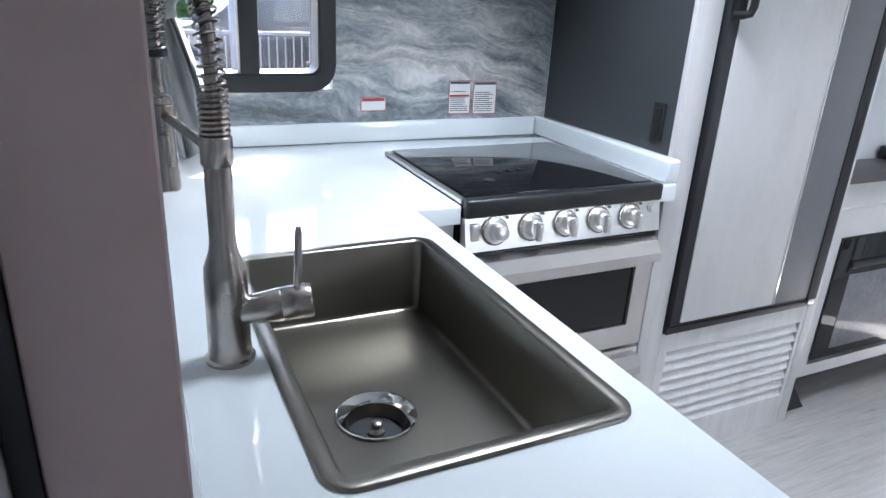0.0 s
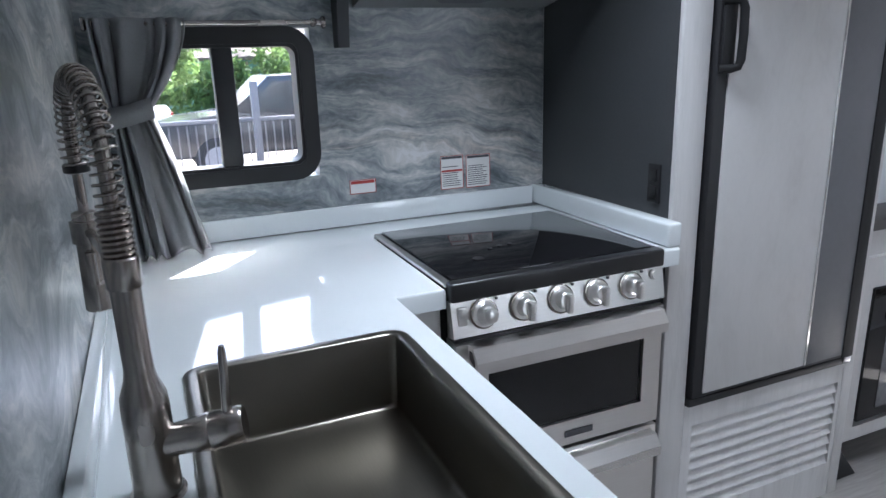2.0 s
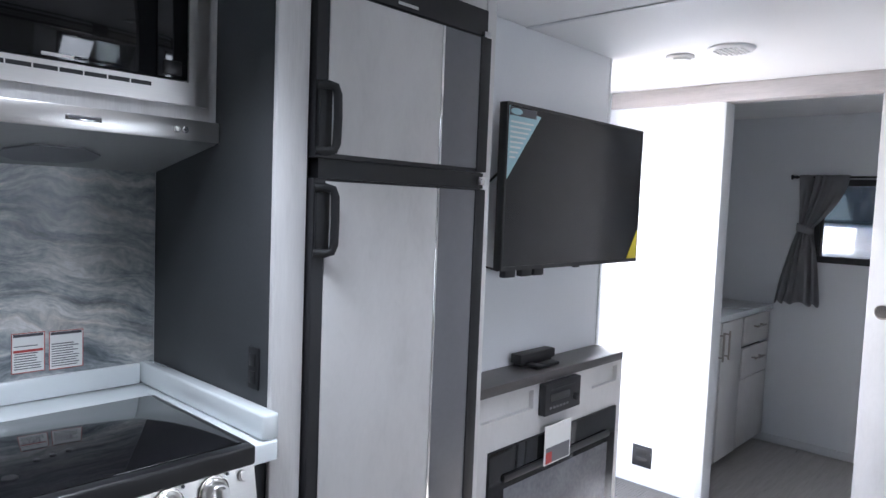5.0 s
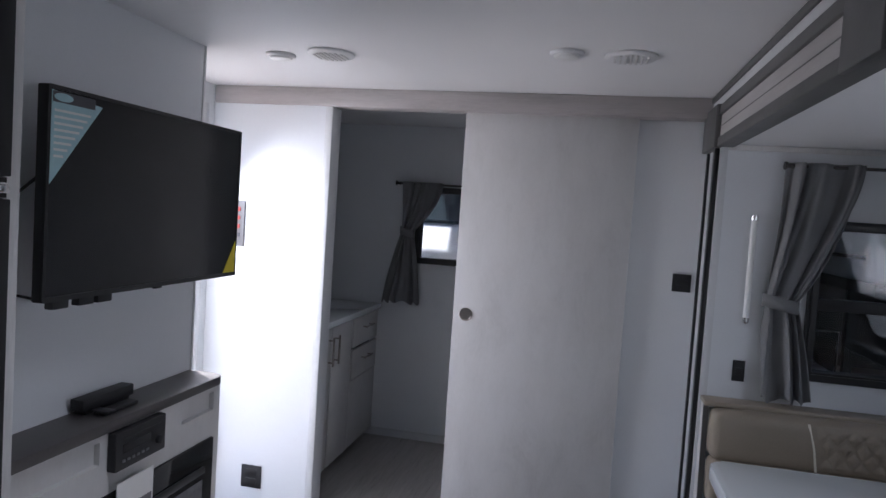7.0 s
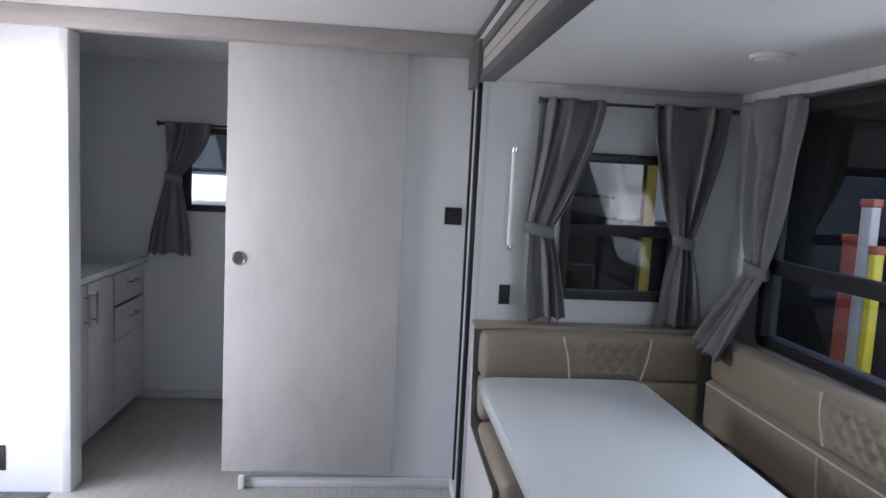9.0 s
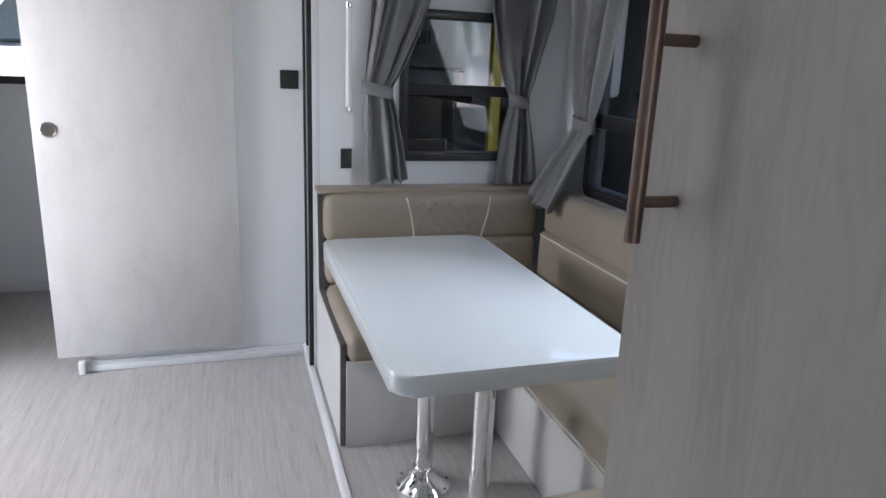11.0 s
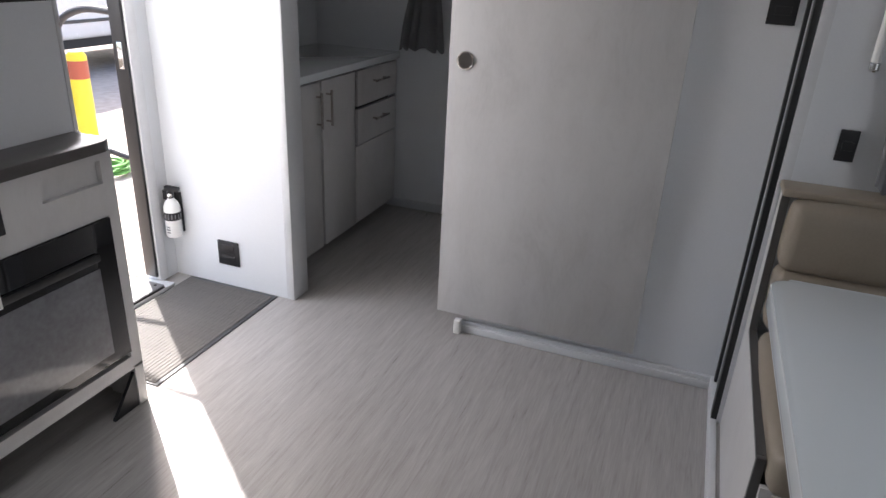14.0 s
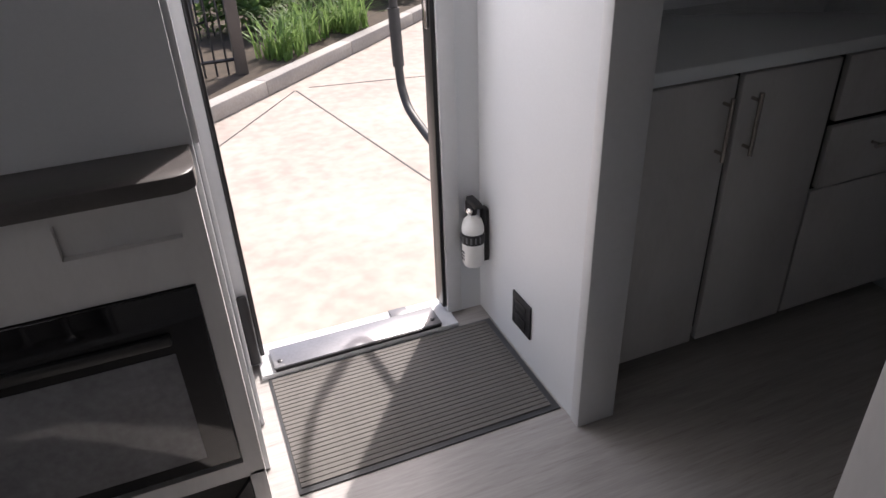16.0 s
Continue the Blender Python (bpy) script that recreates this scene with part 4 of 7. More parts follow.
def upper_kitchen():
    # tall cabinet with the microwave, over the range
    xa, xb, yf = 0.610, 1.214, -0.330
    ob = thing("microwave_cabinet", ((xa + xb) / 2, -0.16, 1.61), "pale overhead cabinet holding the microwave", "cabinet")
    part("frame", wall_with_holes("y", yf, yf + 0.02, xa, xb, 1.608, CEIL - 0.001, [(xa + 0.022, xb - 0.030, 1.642, 1.955)]), M_STILE, ob)
    part("carcass", wall_with_holes("y", yf + 0.0205, -0.005, xa, xb, 1.608, CEIL - 0.001, [(xa + 0.02, xb - 0.028, 1.64, 1.957)]), M_DARK, ob)
    mw = thing("microwave", (0.91, -0.2, 1.645), "built-in stainless microwave with black glass door", "microwave")
    part("case", box(xa + 0.028, xb - 0.036, yf + 0.012, -0.02, 1.646, 1.950), M_BLACK, mw)
    part("trim", wall_with_holes("y", yf - 0.012, yf + 0.011, xa + 0.018, xb - 0.026, 1.640, 1.955, [(xa + 0.066, xb - 0.075, 1.692, 1.930)]), M_STEEL, mw, "stainless surround")
    part("door", box(xa + 0.068, xb - 0.150, yf - 0.012, yf + 0.0115, 1.695, 1.928, 0.003), M_BLACK_GLASS, mw)
    part("control_strip", box(xb - 0.148, xb - 0.077, yf - 0.012, yf + 0.0115, 1.695, 1.928, 0.003), M_BLACK_GLASS, mw)
    part("open_button", box(xb - 0.135, xb - 0.092, yf - 0.016, yf - 0.0125, 1.703, 1.735, 0.002), M_GASKET, mw)
    part("badge", box(0.835, 0.895, yf - 0.0135, yf - 0.0122, 1.700, 1.707), M_STEEL, mw)
    for k in range(8):
        sx = xa + 0.070 + k * 0.047
        part("vent_slot", box(sx, sx + 0.044, yf - 0.0128, yf - 0.0121, 1.672, 1.681), M_GASKET, mw)
    # extractor hood
    hd = thing("range_hood", (0.92, -0.17, 1.5), "stainless range hood with a slanted dark underside", "range hood")
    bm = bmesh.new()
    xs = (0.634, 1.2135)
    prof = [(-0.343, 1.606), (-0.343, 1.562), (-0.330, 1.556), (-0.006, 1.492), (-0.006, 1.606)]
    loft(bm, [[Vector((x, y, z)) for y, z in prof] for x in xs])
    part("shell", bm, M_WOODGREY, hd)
    part("front_lip", box(xs[0] - 0.001, xs[1], -0.349, -0.3435, 1.560, 1.607, 0.002), M_STEEL, hd)
    part("badge", box(0.876, 0.946, -0.3515, -0.3495, 1.578, 1.589, 0.0008), M_CHROME, hd)
    part("badge_bar", box(0.882, 0.940, -0.3522, -0.3516, 1.581, 1.586), M_INK, hd)
    for k in range(2):
        part("switch", turned((1.108 + 0.02 * k, -0.3495, 1.583), (0, -1, 0), [(0, 0.008), (0.003, 0.008), (0.004, 0.006), (0.008, 0.005)], 16), M_CHROME, hd)
    sl = Vector((0, 0.324, -0.064)).normalized()
    c = Vector((0.915, -0.14, 1.556 - 0.064 * (0.19 / 0.324) - 0.0015))
    n = sl.cross(Vector((1, 0, 0)))
    oct_ = [c + Vector((1, 0, 0)) * u + sl * v for u, v in ((-0.10, -0.02), (-0.055, -0.075), (0.045, -0.075), (0.10, -0.02), (0.10, 0.03), (0.055, 0.075), (-0.055, 0.075), (-0.10, 0.03))]
    bm = bmesh.new()
    loft(bm, [oct_, [p + Vector((0, 0, -0.004)) for p in oct_]])
    part("grease_filter", bm, M_FRIDGE_GREY, hd, "dark grease filter")
    # overhead cabinet over the window, and its dark end bracket
    oc = thing("overhead_cabinet", (0.46, -0.1, 1.6), "charcoal overhead cabinet above the window", "cabinet")
    part("body", box(0.372, 0.575, -0.165, -0.006, 1.603, CEIL - 0.001), M_DARK, oc)
    part("bottom_panel", box(0.372, 0.575, -0.165, -0.006, 1.597, 1.6025), M_WHITE, oc)
    bm = bmesh.new()
    prof = [(-0.330, CEIL - 0.002), (-0.330, 1.640), (-0.250, 1.600)]
    for k in range(9):
        a = radians(90 * k / 8)
        prof.append((-0.060 - 0.12 * (1 - math.sin(a)), 1.575 - 0.12 * (1 - math.cos(a))))
    prof += [(-0.050, 1.392), (-0.006, 1.392), (-0.006, CEIL - 0.002)]
    loft(bm, [[Vector((x, y, z)) for y, z in prof] for x in (0.577, 0.607)])
    solid("end_bracket", bm, M_DARK, "charcoal curved end panel beside the range hood", "cabinet panel")
    # overhead cabinet along the side wall
    sc = thing("overhead_cabinet", (0.15, -0.8, 1.6), "white-bottomed overhead cabinet above the sink", "cabinet")
    part("bottom_panel", box(XW + 0.001, 0.318, -1.50, -0.006, 1.602, 1.615), M_WHITE, sc)
    part("face_rail", box(0.319, 0.336, -1.50, -0.006, 1.594, CEIL - 0.001, 0.003), M_STILE, sc)
    part("door_edge", box(0.3365, 0.352, -1.49, -0.170, 1.600, CEIL - 0.03, 0.004), M_WOOD, sc)
    part("end_panel", box(XW + 0.001, 0.318, -1.515, -1.501, 1.602, CEIL - 0.001, 0.002), M_WOOD, sc)
    lf = thing("cabinet_light", (0.07, -0.34, 1.6), "slim dark under-cabinet light", "light")
    part("housing", box(0.004, 0.140, -0.352, -0.318, 1.590, 1.6015, 0.003), M_GASKET, lf)
    part("switch", box(0.115, 0.128, -0.343, -0.327, 1.586, 1.5895, 0.001), M_NICKEL, lf)


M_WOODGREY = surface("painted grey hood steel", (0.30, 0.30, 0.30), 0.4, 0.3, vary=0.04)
upper_kitchen()


# ---- fridge, television wall ----
M_HANDLE = surface("matt black handle plastic", (0.009, 0.009, 0.010), 0.55, vary=0.15, bump=0.06, bump_scale=600)


def fridge_unit():
    yf = -0.590
    cab = thing("fridge_cabinet", (1.58, -0.3, 0), "pale wood-print cabinet surround for the fridge", "cabinet")
    part("side_panel", box(1.2155, 1.292, -0.573, -0.005, 0.0, CEIL - 0.001, 0.001), M_DARK, cab, "charcoal side panel")
    part("stile", box(1.2145, 1.297, yf, -0.5735, 0.0, CEIL - 0.001, 0.004), M_STILE, cab)
    part("stile", box(1.905, 1.948, yf, -0.42, 0.0, CEIL - 0.001, 0.004), M_STILE, cab)
    part("top_rail", box(1.2975, 1.9045, yf + 0.004, -0.57, 1.992, CEIL - 0.001, 0.002), M_STILE, cab)
    part("bottom_panel", wall_with_holes("y", yf + 0.002, -0.572, 1.2975, 1.9045, 0.0, 0.455, [(1.328, 1.890, 0.118, 0.392)]), M_STILE, cab)
    for k in range(8):
        z = 0.135 + k * 0.0345
        bm = bmesh.new()
        prof = [(yf + 0.003, z - 0.018), (yf + 0.018, z + 0.014), (yf + 0.022, z + 0.014), (yf + 0.009, z - 0.018)]
        loft(bm, [[Vector((x, y, zz)) for y, zz in prof] for x in (1.3285, 1.8895)])
        part("louvre_slat", bm, M_STILE, cab)
    part("louvre_back", box(1.3275, 1.8905, -0.5685, -0.56, 0.11, 0.40), M_FRIDGE_GREY, cab)
    fr = thing("refrigerator", (1.6, -0.3, 0.46), "two-door fridge with whitewashed panels and black frame", "refrigerator")
    x0, x1 = 1.2985, 1.9035
    part("case", box(x0, x1, -0.565, -0.02, 0.458, 1.990), M_BLACK, fr)
    part("vent_top", box(x0, x1, yf - 0.006, -0.566, 1.915, 1.990, 0.004), M_BLACK, fr)
    part("badge", box(1.55, 1.62, yf - 0.0075, yf - 0.0062, 1.925, 1.933), M_CHROME, fr)
    part("lower_rail", box(x0, x1, yf - 0.012, -0.566, 0.458, 0.480, 0.003), M_GASKET, fr)
    for z0, z1, hz in ((0.484, 1.484, (1.306, 1.472)), (1.529, 1.910, (1.535, 1.700))):
        d = part("door", box(x0 + 0.004, x1 - 0.012, yf - 0.016, -0.5665, z0, z1, 0.004), M_BLACK, fr, "black-edged door")
        part("panel", box(x0 + 0.036, 1.700, yf - 0.0205, yf - 0.0165, z0 + 0.012, z1 - 0.006, 0.001), M_WOOD, d, "whitewashed wood-print panel")
        part("chrome_strip", box(1.7005, 1.709, yf - 0.0225, yf - 0.0165, z0 + 0.012, z1 - 0.006, 0.001), M_CHROME, d)
        part("grey_panel", box(1.7095, 1.856, yf - 0.0205, yf - 0.0165, z0 + 0.012, z1 - 0.006, 0.001), M_FRIDGE_GREY, d)
        part("edge_trim", box(1.8565, 1.900, yf - 0.0235, yf - 0.0165, z0 + 0.002, z1 - 0.002, 0.003), M_HANDLE, d, "black door edge")
        zm = (hz[0] + hz[1]) / 2
        hx = x0 + 0.012
        pts = [(hx - 0.008, yf - 0.020, hz[0] + 0.010), (hx + 0.014, yf - 0.034, hz[0] + 0.009), (hx + 0.027, yf - 0.042, hz[0] + 0.013), (hx + 0.031, yf - 0.045, hz[0] + 0.028), (hx + 0.032, yf - 0.046, zm), (hx + 0.031, yf - 0.045, hz[1] - 0.028), (hx + 0.027, yf - 0.042, hz[1] - 0.013), (hx + 0.014, yf - 0.034, hz[1] - 0.009), (hx - 0.008, yf - 0.020, hz[1] - 0.010)]
        part("handle", tube(pts, 0.0100, 12), M_HANDLE, d)
        part("handle_base", box(x0 + 0.006, x0 + 0.044, yf - 0.028, yf - 0.0165, hz[0], hz[1], 0.006), M_HANDLE, d)
    for z in (0.478, 1.506, 1.914):
        part("hinge", box(x1 - 0.030, x1 - 0.004, yf - 0.020, yf - 0.004, z - 0.012, z + 0.012, 0.003), M_CHROME, fr)
    part("middle_rail", box(x0 + 0.02, x1 - 0.002, yf - 0.010, -0.5667, 1.4845, 1.5285), M_GASKET, fr)


fridge_unit()
YTV, XT = -0.42, 2.905
structure("wall_tv", box(1.9485, XT, YTV, -0.001, 0.868, CEIL - 0.0005), M_WHITE, "white wall panel behind the television")
structure("trim_corner", box(XT + 0.0005, XT + 0.014, YTV - 0.004, YTV + 0.02, 0.87, CEIL - 0.001, 0.003), M_ALU, "white corner moulding beside the entry door")
structure("trim_corner_return", box(XT + 0.0005, XT + 0.012, YTV + 0.16, YTV + 0.19, 0.0, CEIL - 0.001, 0.003), M_ALU, "white edge moulding beside the entry door")
structure("wall_door_return", box(XT - 0.012, XT - 0.0005, YTV + 0.0, -0.001, 0.0, 0.8675), M_WHITE, "white return panel beside the entry door")


def tv():
    x0, x1, z0, z1, y = 2.030, 2.918, 1.236, 1.756, -0.575
    ob = thing("television", ((x0 + x1) / 2, y, z0), "black flat television on a wall arm", "television")
    part("housing", box(x0, x1, y, y + 0.028, z0, z1, 0.004), M_BLACK, ob)
    part("bezel", ring_frame("y", y - 0.004, y - 0.0005, rounded(x0, x1, z0, z1, 0.004, 2), rounded(x0 + 0.009, x1 - 0.009, z0 + 0.013, z1 - 0.009, 0.002, 2)), M_GASKET, ob)
    part("screen", box(x0 + 0.0085, x1 - 0.0085, y - 0.0025, y - 0.0006, z0 + 0.0125, z1 - 0.0085), M_SCREEN, ob)
    part("rear_bulge", box(x0 + 0.12, x1 - 0.12, y + 0.0285, y + 0.062, z0 + 0.05, z1 - 0.16, 0.01), M_BLACK, ob)
    part("wall_arm", box(2.44, 2.50, y + 0.0625, YTV - 0.011, 1.46, 1.52, 0.004), M_BLACK, ob)
    part("wall_plate", box(2.36, 2.58, YTV - 0.0105, YTV - 0.001, 1.38, 1.60, 0.003), M_BLACK, ob)
    bm = bmesh.new()
    tri = [(x0 + 0.010, z1 - 0.012), (x0 + 0.178, z1 - 0.030), (x0 + 0.010, z1 - 0.235)]
    loft(bm, [on("y", y - 0.0045, tri), on("y", y - 0.0028, tri)])
    lab = part("corner_label", bm, M_TEAL, ob, "pale teal corner sticker with unreadable print")
    part("label_heading", box(x0 + 0.012, x0 + 0.150, y - 0.0056, y - 0.0047, z1 - 0.040, z1 - 0.014), M_INK, lab)
    part("label_logo", slab("y", y - 0.0066, y - 0.0057, [(x0 + 0.045 + 0.030 * math.cos(a), z1 - 0.027 + 0.010 * math.sin(a)) for a in [2 * math.pi * k / 20 for k in range(20)]]), M_TEAL, lab)
    for k in range(8):
        w = 0.118 - k * 0.0125
        part("text_bar", box(x0 + 0.018, x0 + 0.018 + w, y - 0.0056, y - 0.0047, z1 - 0.062 - k * 0.0155, z1 - 0.056 - k * 0.0155), M_PAPER, lab)
    bm = bmesh.new()
    tri = [(x1 - 0.010, z0 + 0.014), (x1 - 0.010, z0 + 0.125), (x1 - 0.085, z0 + 0.014)]
    loft(bm, [on("y", y - 0.0045, tri), on("y", y - 0.0028, tri)])
    part("energy_label", bm, M_YELLOW, ob, "yellow corner sticker")
    part("sensor", box(2.46, 2.49, y - 0.003, y + 0.01, z0 - 0.006, z0 - 0.0002, 0.001), M_BLACK, ob)
    for k, cx in enumerate((2.10, 2.19, 2.26)):
        part("connector", box(cx, cx + 0.055, y + 0.03, y + 0.055, z0 - 0.028, z0 + 0.02, 0.003), M_BLACK, ob)
    pts = [(x0 + 0.05, y + 0.05, 1.55 - 0.0), (x0 - 0.005, y + 0.09, 1.48), (x0 - 0.02, y + 0.12, 1.36), (x0 + 0.01, y + 0.11, 1.25), (x0 + 0.07, y + 0.06, 1.23)]
    part("power_cable", tube(pts, 0.004, 8), M_BLACK, ob)


tv()


def media_cabinet():
    x0, x1, yf, zt = 1.9505, 2.893, -0.556, 0.872
    ob = thing("media_cabinet", ((x0 + x1) / 2, -0.47, 0), "pale media cabinet with dark top and fireplace opening", "cabinet")
    bm = slab("z", 0.8395, zt, [(x0, YTV - 0.0005), (x0, yf - 0.014), (x1 - 0.03, yf - 0.014), (x1 - 0.012, yf - 0.008), (x1 + 0.003, yf + 0.006), (x1 + 0.006, yf + 0.03), (x1 + 0.006, YTV - 0.0005)], 0.004)
    part("top", bm, M_DARKTOP, ob, "dark grey top board")
    part("face", wall_with_holes("y", yf, yf + 0.018, x0, x1, 0.140, 0.839, [(2.035, 2.853, 0.185, 0.655), (1.995, 2.275, 0.752, 0.818), (2.660, 2.853, 0.752, 0.818)]), M_WOOD, ob)
    for a, b in ((1.995, 2.275), (2.660, 2.853)):
        part("recess", box(a - 0.006, b + 0.006, yf + 0.0182, yf + 0.05, 0.745, 0.825), M_WOOD, ob)
    part("side_panel", box(x1 - 0.014, x1, yf + 0.0185, YTV - 0.0005, 0.0, 0.837, 0.001), M_STILE, ob)
    part("side_panel", box(x0, x0 + 0.014, yf + 0.0185, YTV - 0.0005, 0.0, 0.837, 0.001), M_STILE, ob)
    part("front_leg", box(x1 - 0.034, x1, yf, yf + 0.018, 0.0, 0.1495, 0.001), M_STILE, ob)
    part("front_leg", box(x0, x0 + 0.034, yf, yf + 0.018, 0.0, 0.1495, 0.001), M_STILE, ob)
    part("floor_panel", box(x0 + 0.0145, x1 - 0.0145, yf + 0.0185, YTV - 0.0005, 0.150, 0.165), M_STILE, ob)
    for a, s in ((x0 + 0.036, 1), (x1 - 0.036, -1)):
        bm = bmesh.new()
        tri = [(a, 0.001), (a + s * 0.10, 0.001), (a, 0.125)]
        loft(bm, [on("y", yf + 0.002, tri), on("y", yf + 0.014, tri)])
        part("corner_foot", bm, M_BLACK, ob, "black triangular corner brace")
    fp = thing("fireplace", (2.45, yf, 0.21), "electric fireplace with black glass front", "fireplace")
    part("case", box(2.037, 2.851, yf + 0.006, YTV - 0.002, 0.207, 0.653), M_BLACK, fp)
    g = part("glass_front", box(2.037, 2.851, yf - 0.008, yf + 0.0055, 0.207, 0.653, 0.002), M_BLACK_GLASS, fp, "glossy black glass front")
    part("viewing_pane", box(2.115, 2.787, yf - 0.0105, yf - 0.0085, 0.240, 0.520, 0.001), M_SMOKED, g)
    part("heater_slot", box(2.105, 2.787, yf - 0.020, yf - 0.0085, 0.545, 0.568, 0.003), M_GASKET, g)
    st = thing("car_stereo", (2.42, yf, 0.72), "black wall stereo with buttons and disc slot", "stereo")
    part("body", box(2.304, 2.530, yf - 0.030, yf - 0.0005, 0.722, 0.834, 0.004), M_BLACK, st)
    part("disc_slot", box(2.335, 2.500, yf - 0.0315, yf - 0.0302, 0.806, 0.813), M_GASKET, st)
    part("display", box(2.332, 2.455, yf - 0.0315, yf - 0.0302, 0.770, 0.796), M_BLACK_GLASS, st)
    for k in range(6):
        part("button", box(2.330 + k * 0.021, 2.342 + k * 0.021, yf - 0.033, yf - 0.0302, 0.744, 0.752, 0.001), M_FRIDGE_GREY, st)
    part("knob", turned((2.493, yf - 0.0302, 0.762), (0, -1, 0), [(0, 0.014), (0.010, 0.013), (0.012, 0.010)], 24), M_BLACK, st)
    pb = thing("brochure", (2.39, yf, 0.545), "white leaflet propped on the fireplace", "brochure")
    part("sheet", box(2.318, 2.482, yf - 0.0265, yf - 0.0240, 0.545, 0.684), M_PAPER, pb)
    part("picture", box(2.326, 2.474, yf - 0.0276, yf - 0.0268, 0.550, 0.606), M_FRIDGE_GREY, pb)
    part("red_picture", box(2.326, 2.362, yf - 0.0286, yf - 0.0278, 0.550, 0.590), M_RED, pb)
    part("backing", box(2.37, 2.43, yf - 0.0238, yf - 0.0205, 0.56, 0.62), M_PAPER, pb)
    rc = thing("remote_receiver", (2.41, -0.46, zt), "small black media receiver with a remote", "receiver")
    part("box_body", box(2.300, 2.515, -0.478, YTV - 0.012, zt + 0.012, zt + 0.046, 0.004), M_BLACK, rc)
    part("foot", box(2.315, 2.500, -0.472, YTV - 0.016, zt + 0.0005, zt + 0.0115), M_GASKET, rc)
    rm = thing("remote_control", (2.39, -0.51, zt), "thin black remote lying on the cabinet", "remote")
    part("body", box(2.325, 2.470, -0.528, -0.490, zt + 0.0005, zt + 0.012, 0.003), M_BLACK, rm)
    part("bar", box(2.315, 2.350, -0.545, -0.488, zt + 0.0125, zt + 0.018, 0.002), M_GASKET, rm)


media_cabinet()
plate("x", 1.2155, -1, -0.524, 1.050, 0.042, 0.095, "black wall outlet on the charcoal panel", sockets=2)

# ---- partition, sliding door ----


def sliding_door():
    y0, y1, z0, z1 = -2.005, -1.240, 0.078, 1.985
    ob = thing("sliding_door", (XDOOR, (y0 + y1) / 2, z0), "whitewashed wood-print sliding door, half open", "door")
    part("door_panel", box(XDOOR - 0.002, XP - 0.003, y0, y1, z0, z1, 0.002), M_WOOD, ob)
    c = (XDOOR - 0.0025, -1.300, 1.052)
    pull = part("finger_pull", turned(c, (-1, 0, 0), [(0, 0.031), (0.003, 0.031), (0.004, 0.028), (0.002, 0.0255)], 36), M_NICKEL, ob)
    part("pull_recess", turned((c[0] - 0.0005, c[1], c[2]), (-1, 0, 0), [(0, 0.0250), (0.0008, 0.0248)], 30), M_VINYL, pull)
    part("floor_guide", box(XDOOR - 0.022, XDOOR + 0.008, -1.345, -1.318, 0.0, 0.060, 0.004), M_LAMP, ob, "milky plastic floor guide")


sliding_door()
structure("trim_track", box(XDOOR + 0.004, XP - 0.0185, -2.298, -1.335, 0.0, 0.030, 0.003), M_ALU, "pale floor track of the sliding door")
plate("x", XP, -1, -2.237, 1.276, 0.078, 0.078, "black square thermostat on the white wall", "thermostat", 1)
plate("x", XL, -1, -0.294, 0.155, 0.106, 0.112, "black outlet low on the white partition", sockets=2)


def control_panel():
    ob = thing("control_panel", (XL, -0.17, 1.3), "dark grey wall control panel with red switches", "control panel")
    part("cover_plate", box(XL - 0.010, XL - 0.001, -0.192, -0.074, 1.285, 1.505, 0.003), M_FRIDGE_GREY, ob)
    for k in range(4):
        for y in (-0.180, -0.126):
            part("switch", box(XL - 0.016, XL - 0.0102, y + 0.008, y + 0.034, 1.330 + k * 0.042, 1.350 + k * 0.042, 0.003), M_RED if k else M_INK, ob)


control_panel()


def ceiling_fixture(x, y, r, name, label, z=CEIL, vent=False):
    ob = thing(name, (x, y, z - 0.02), label, "ceiling vent" if vent else "ceiling light", "round ceiling fixtures")
    part("rim", turned((x, y, z - 0.0005), (0, 0, -1), [(0, r), (0.006, r), (0.011, r * 0.93), (0.012, r * 0.80)], 40), M_CEIL, ob)
    if vent:
        for k in range(7):
            yy = y - r * 0.6 + k * r * 0.2
            hw = math.sqrt(max(0.0001, (r * 0.74) ** 2 - (yy - y) ** 2))
            part("vane", box(x - hw, x + hw, yy - 0.004, yy + 0.004, z - 0.0165, z - 0.0128, 0.001), M_STILE, ob)
    else:
        part("lens", turned((x, y, z - 0.0128), (0, 0, -1), [(0, r * 0.78), (0.006, r * 0.70), (0.010, r * 0.4), (0.011, r * 0.05)], 36), M_LAMP, ob)


ceiling_fixture(3.02, -0.665, 0.055, "ceiling_light", "small round white ceiling light, switched off")
ceiling_fixture(2.99, -0.875, 0.085, "ceiling_vent", "round white ceiling air vent", vent=True)
ceiling_fixture(2.93, -1.715, 0.055, "ceiling_light", "small round white ceiling light, switched off")
ceiling_fixture(2.965, -1.92, 0.085, "ceiling_vent", "round white ceiling air vent", vent=True)

# ---- entry ----
MAT = (2.955, 3.672, -0.535, -0.085)


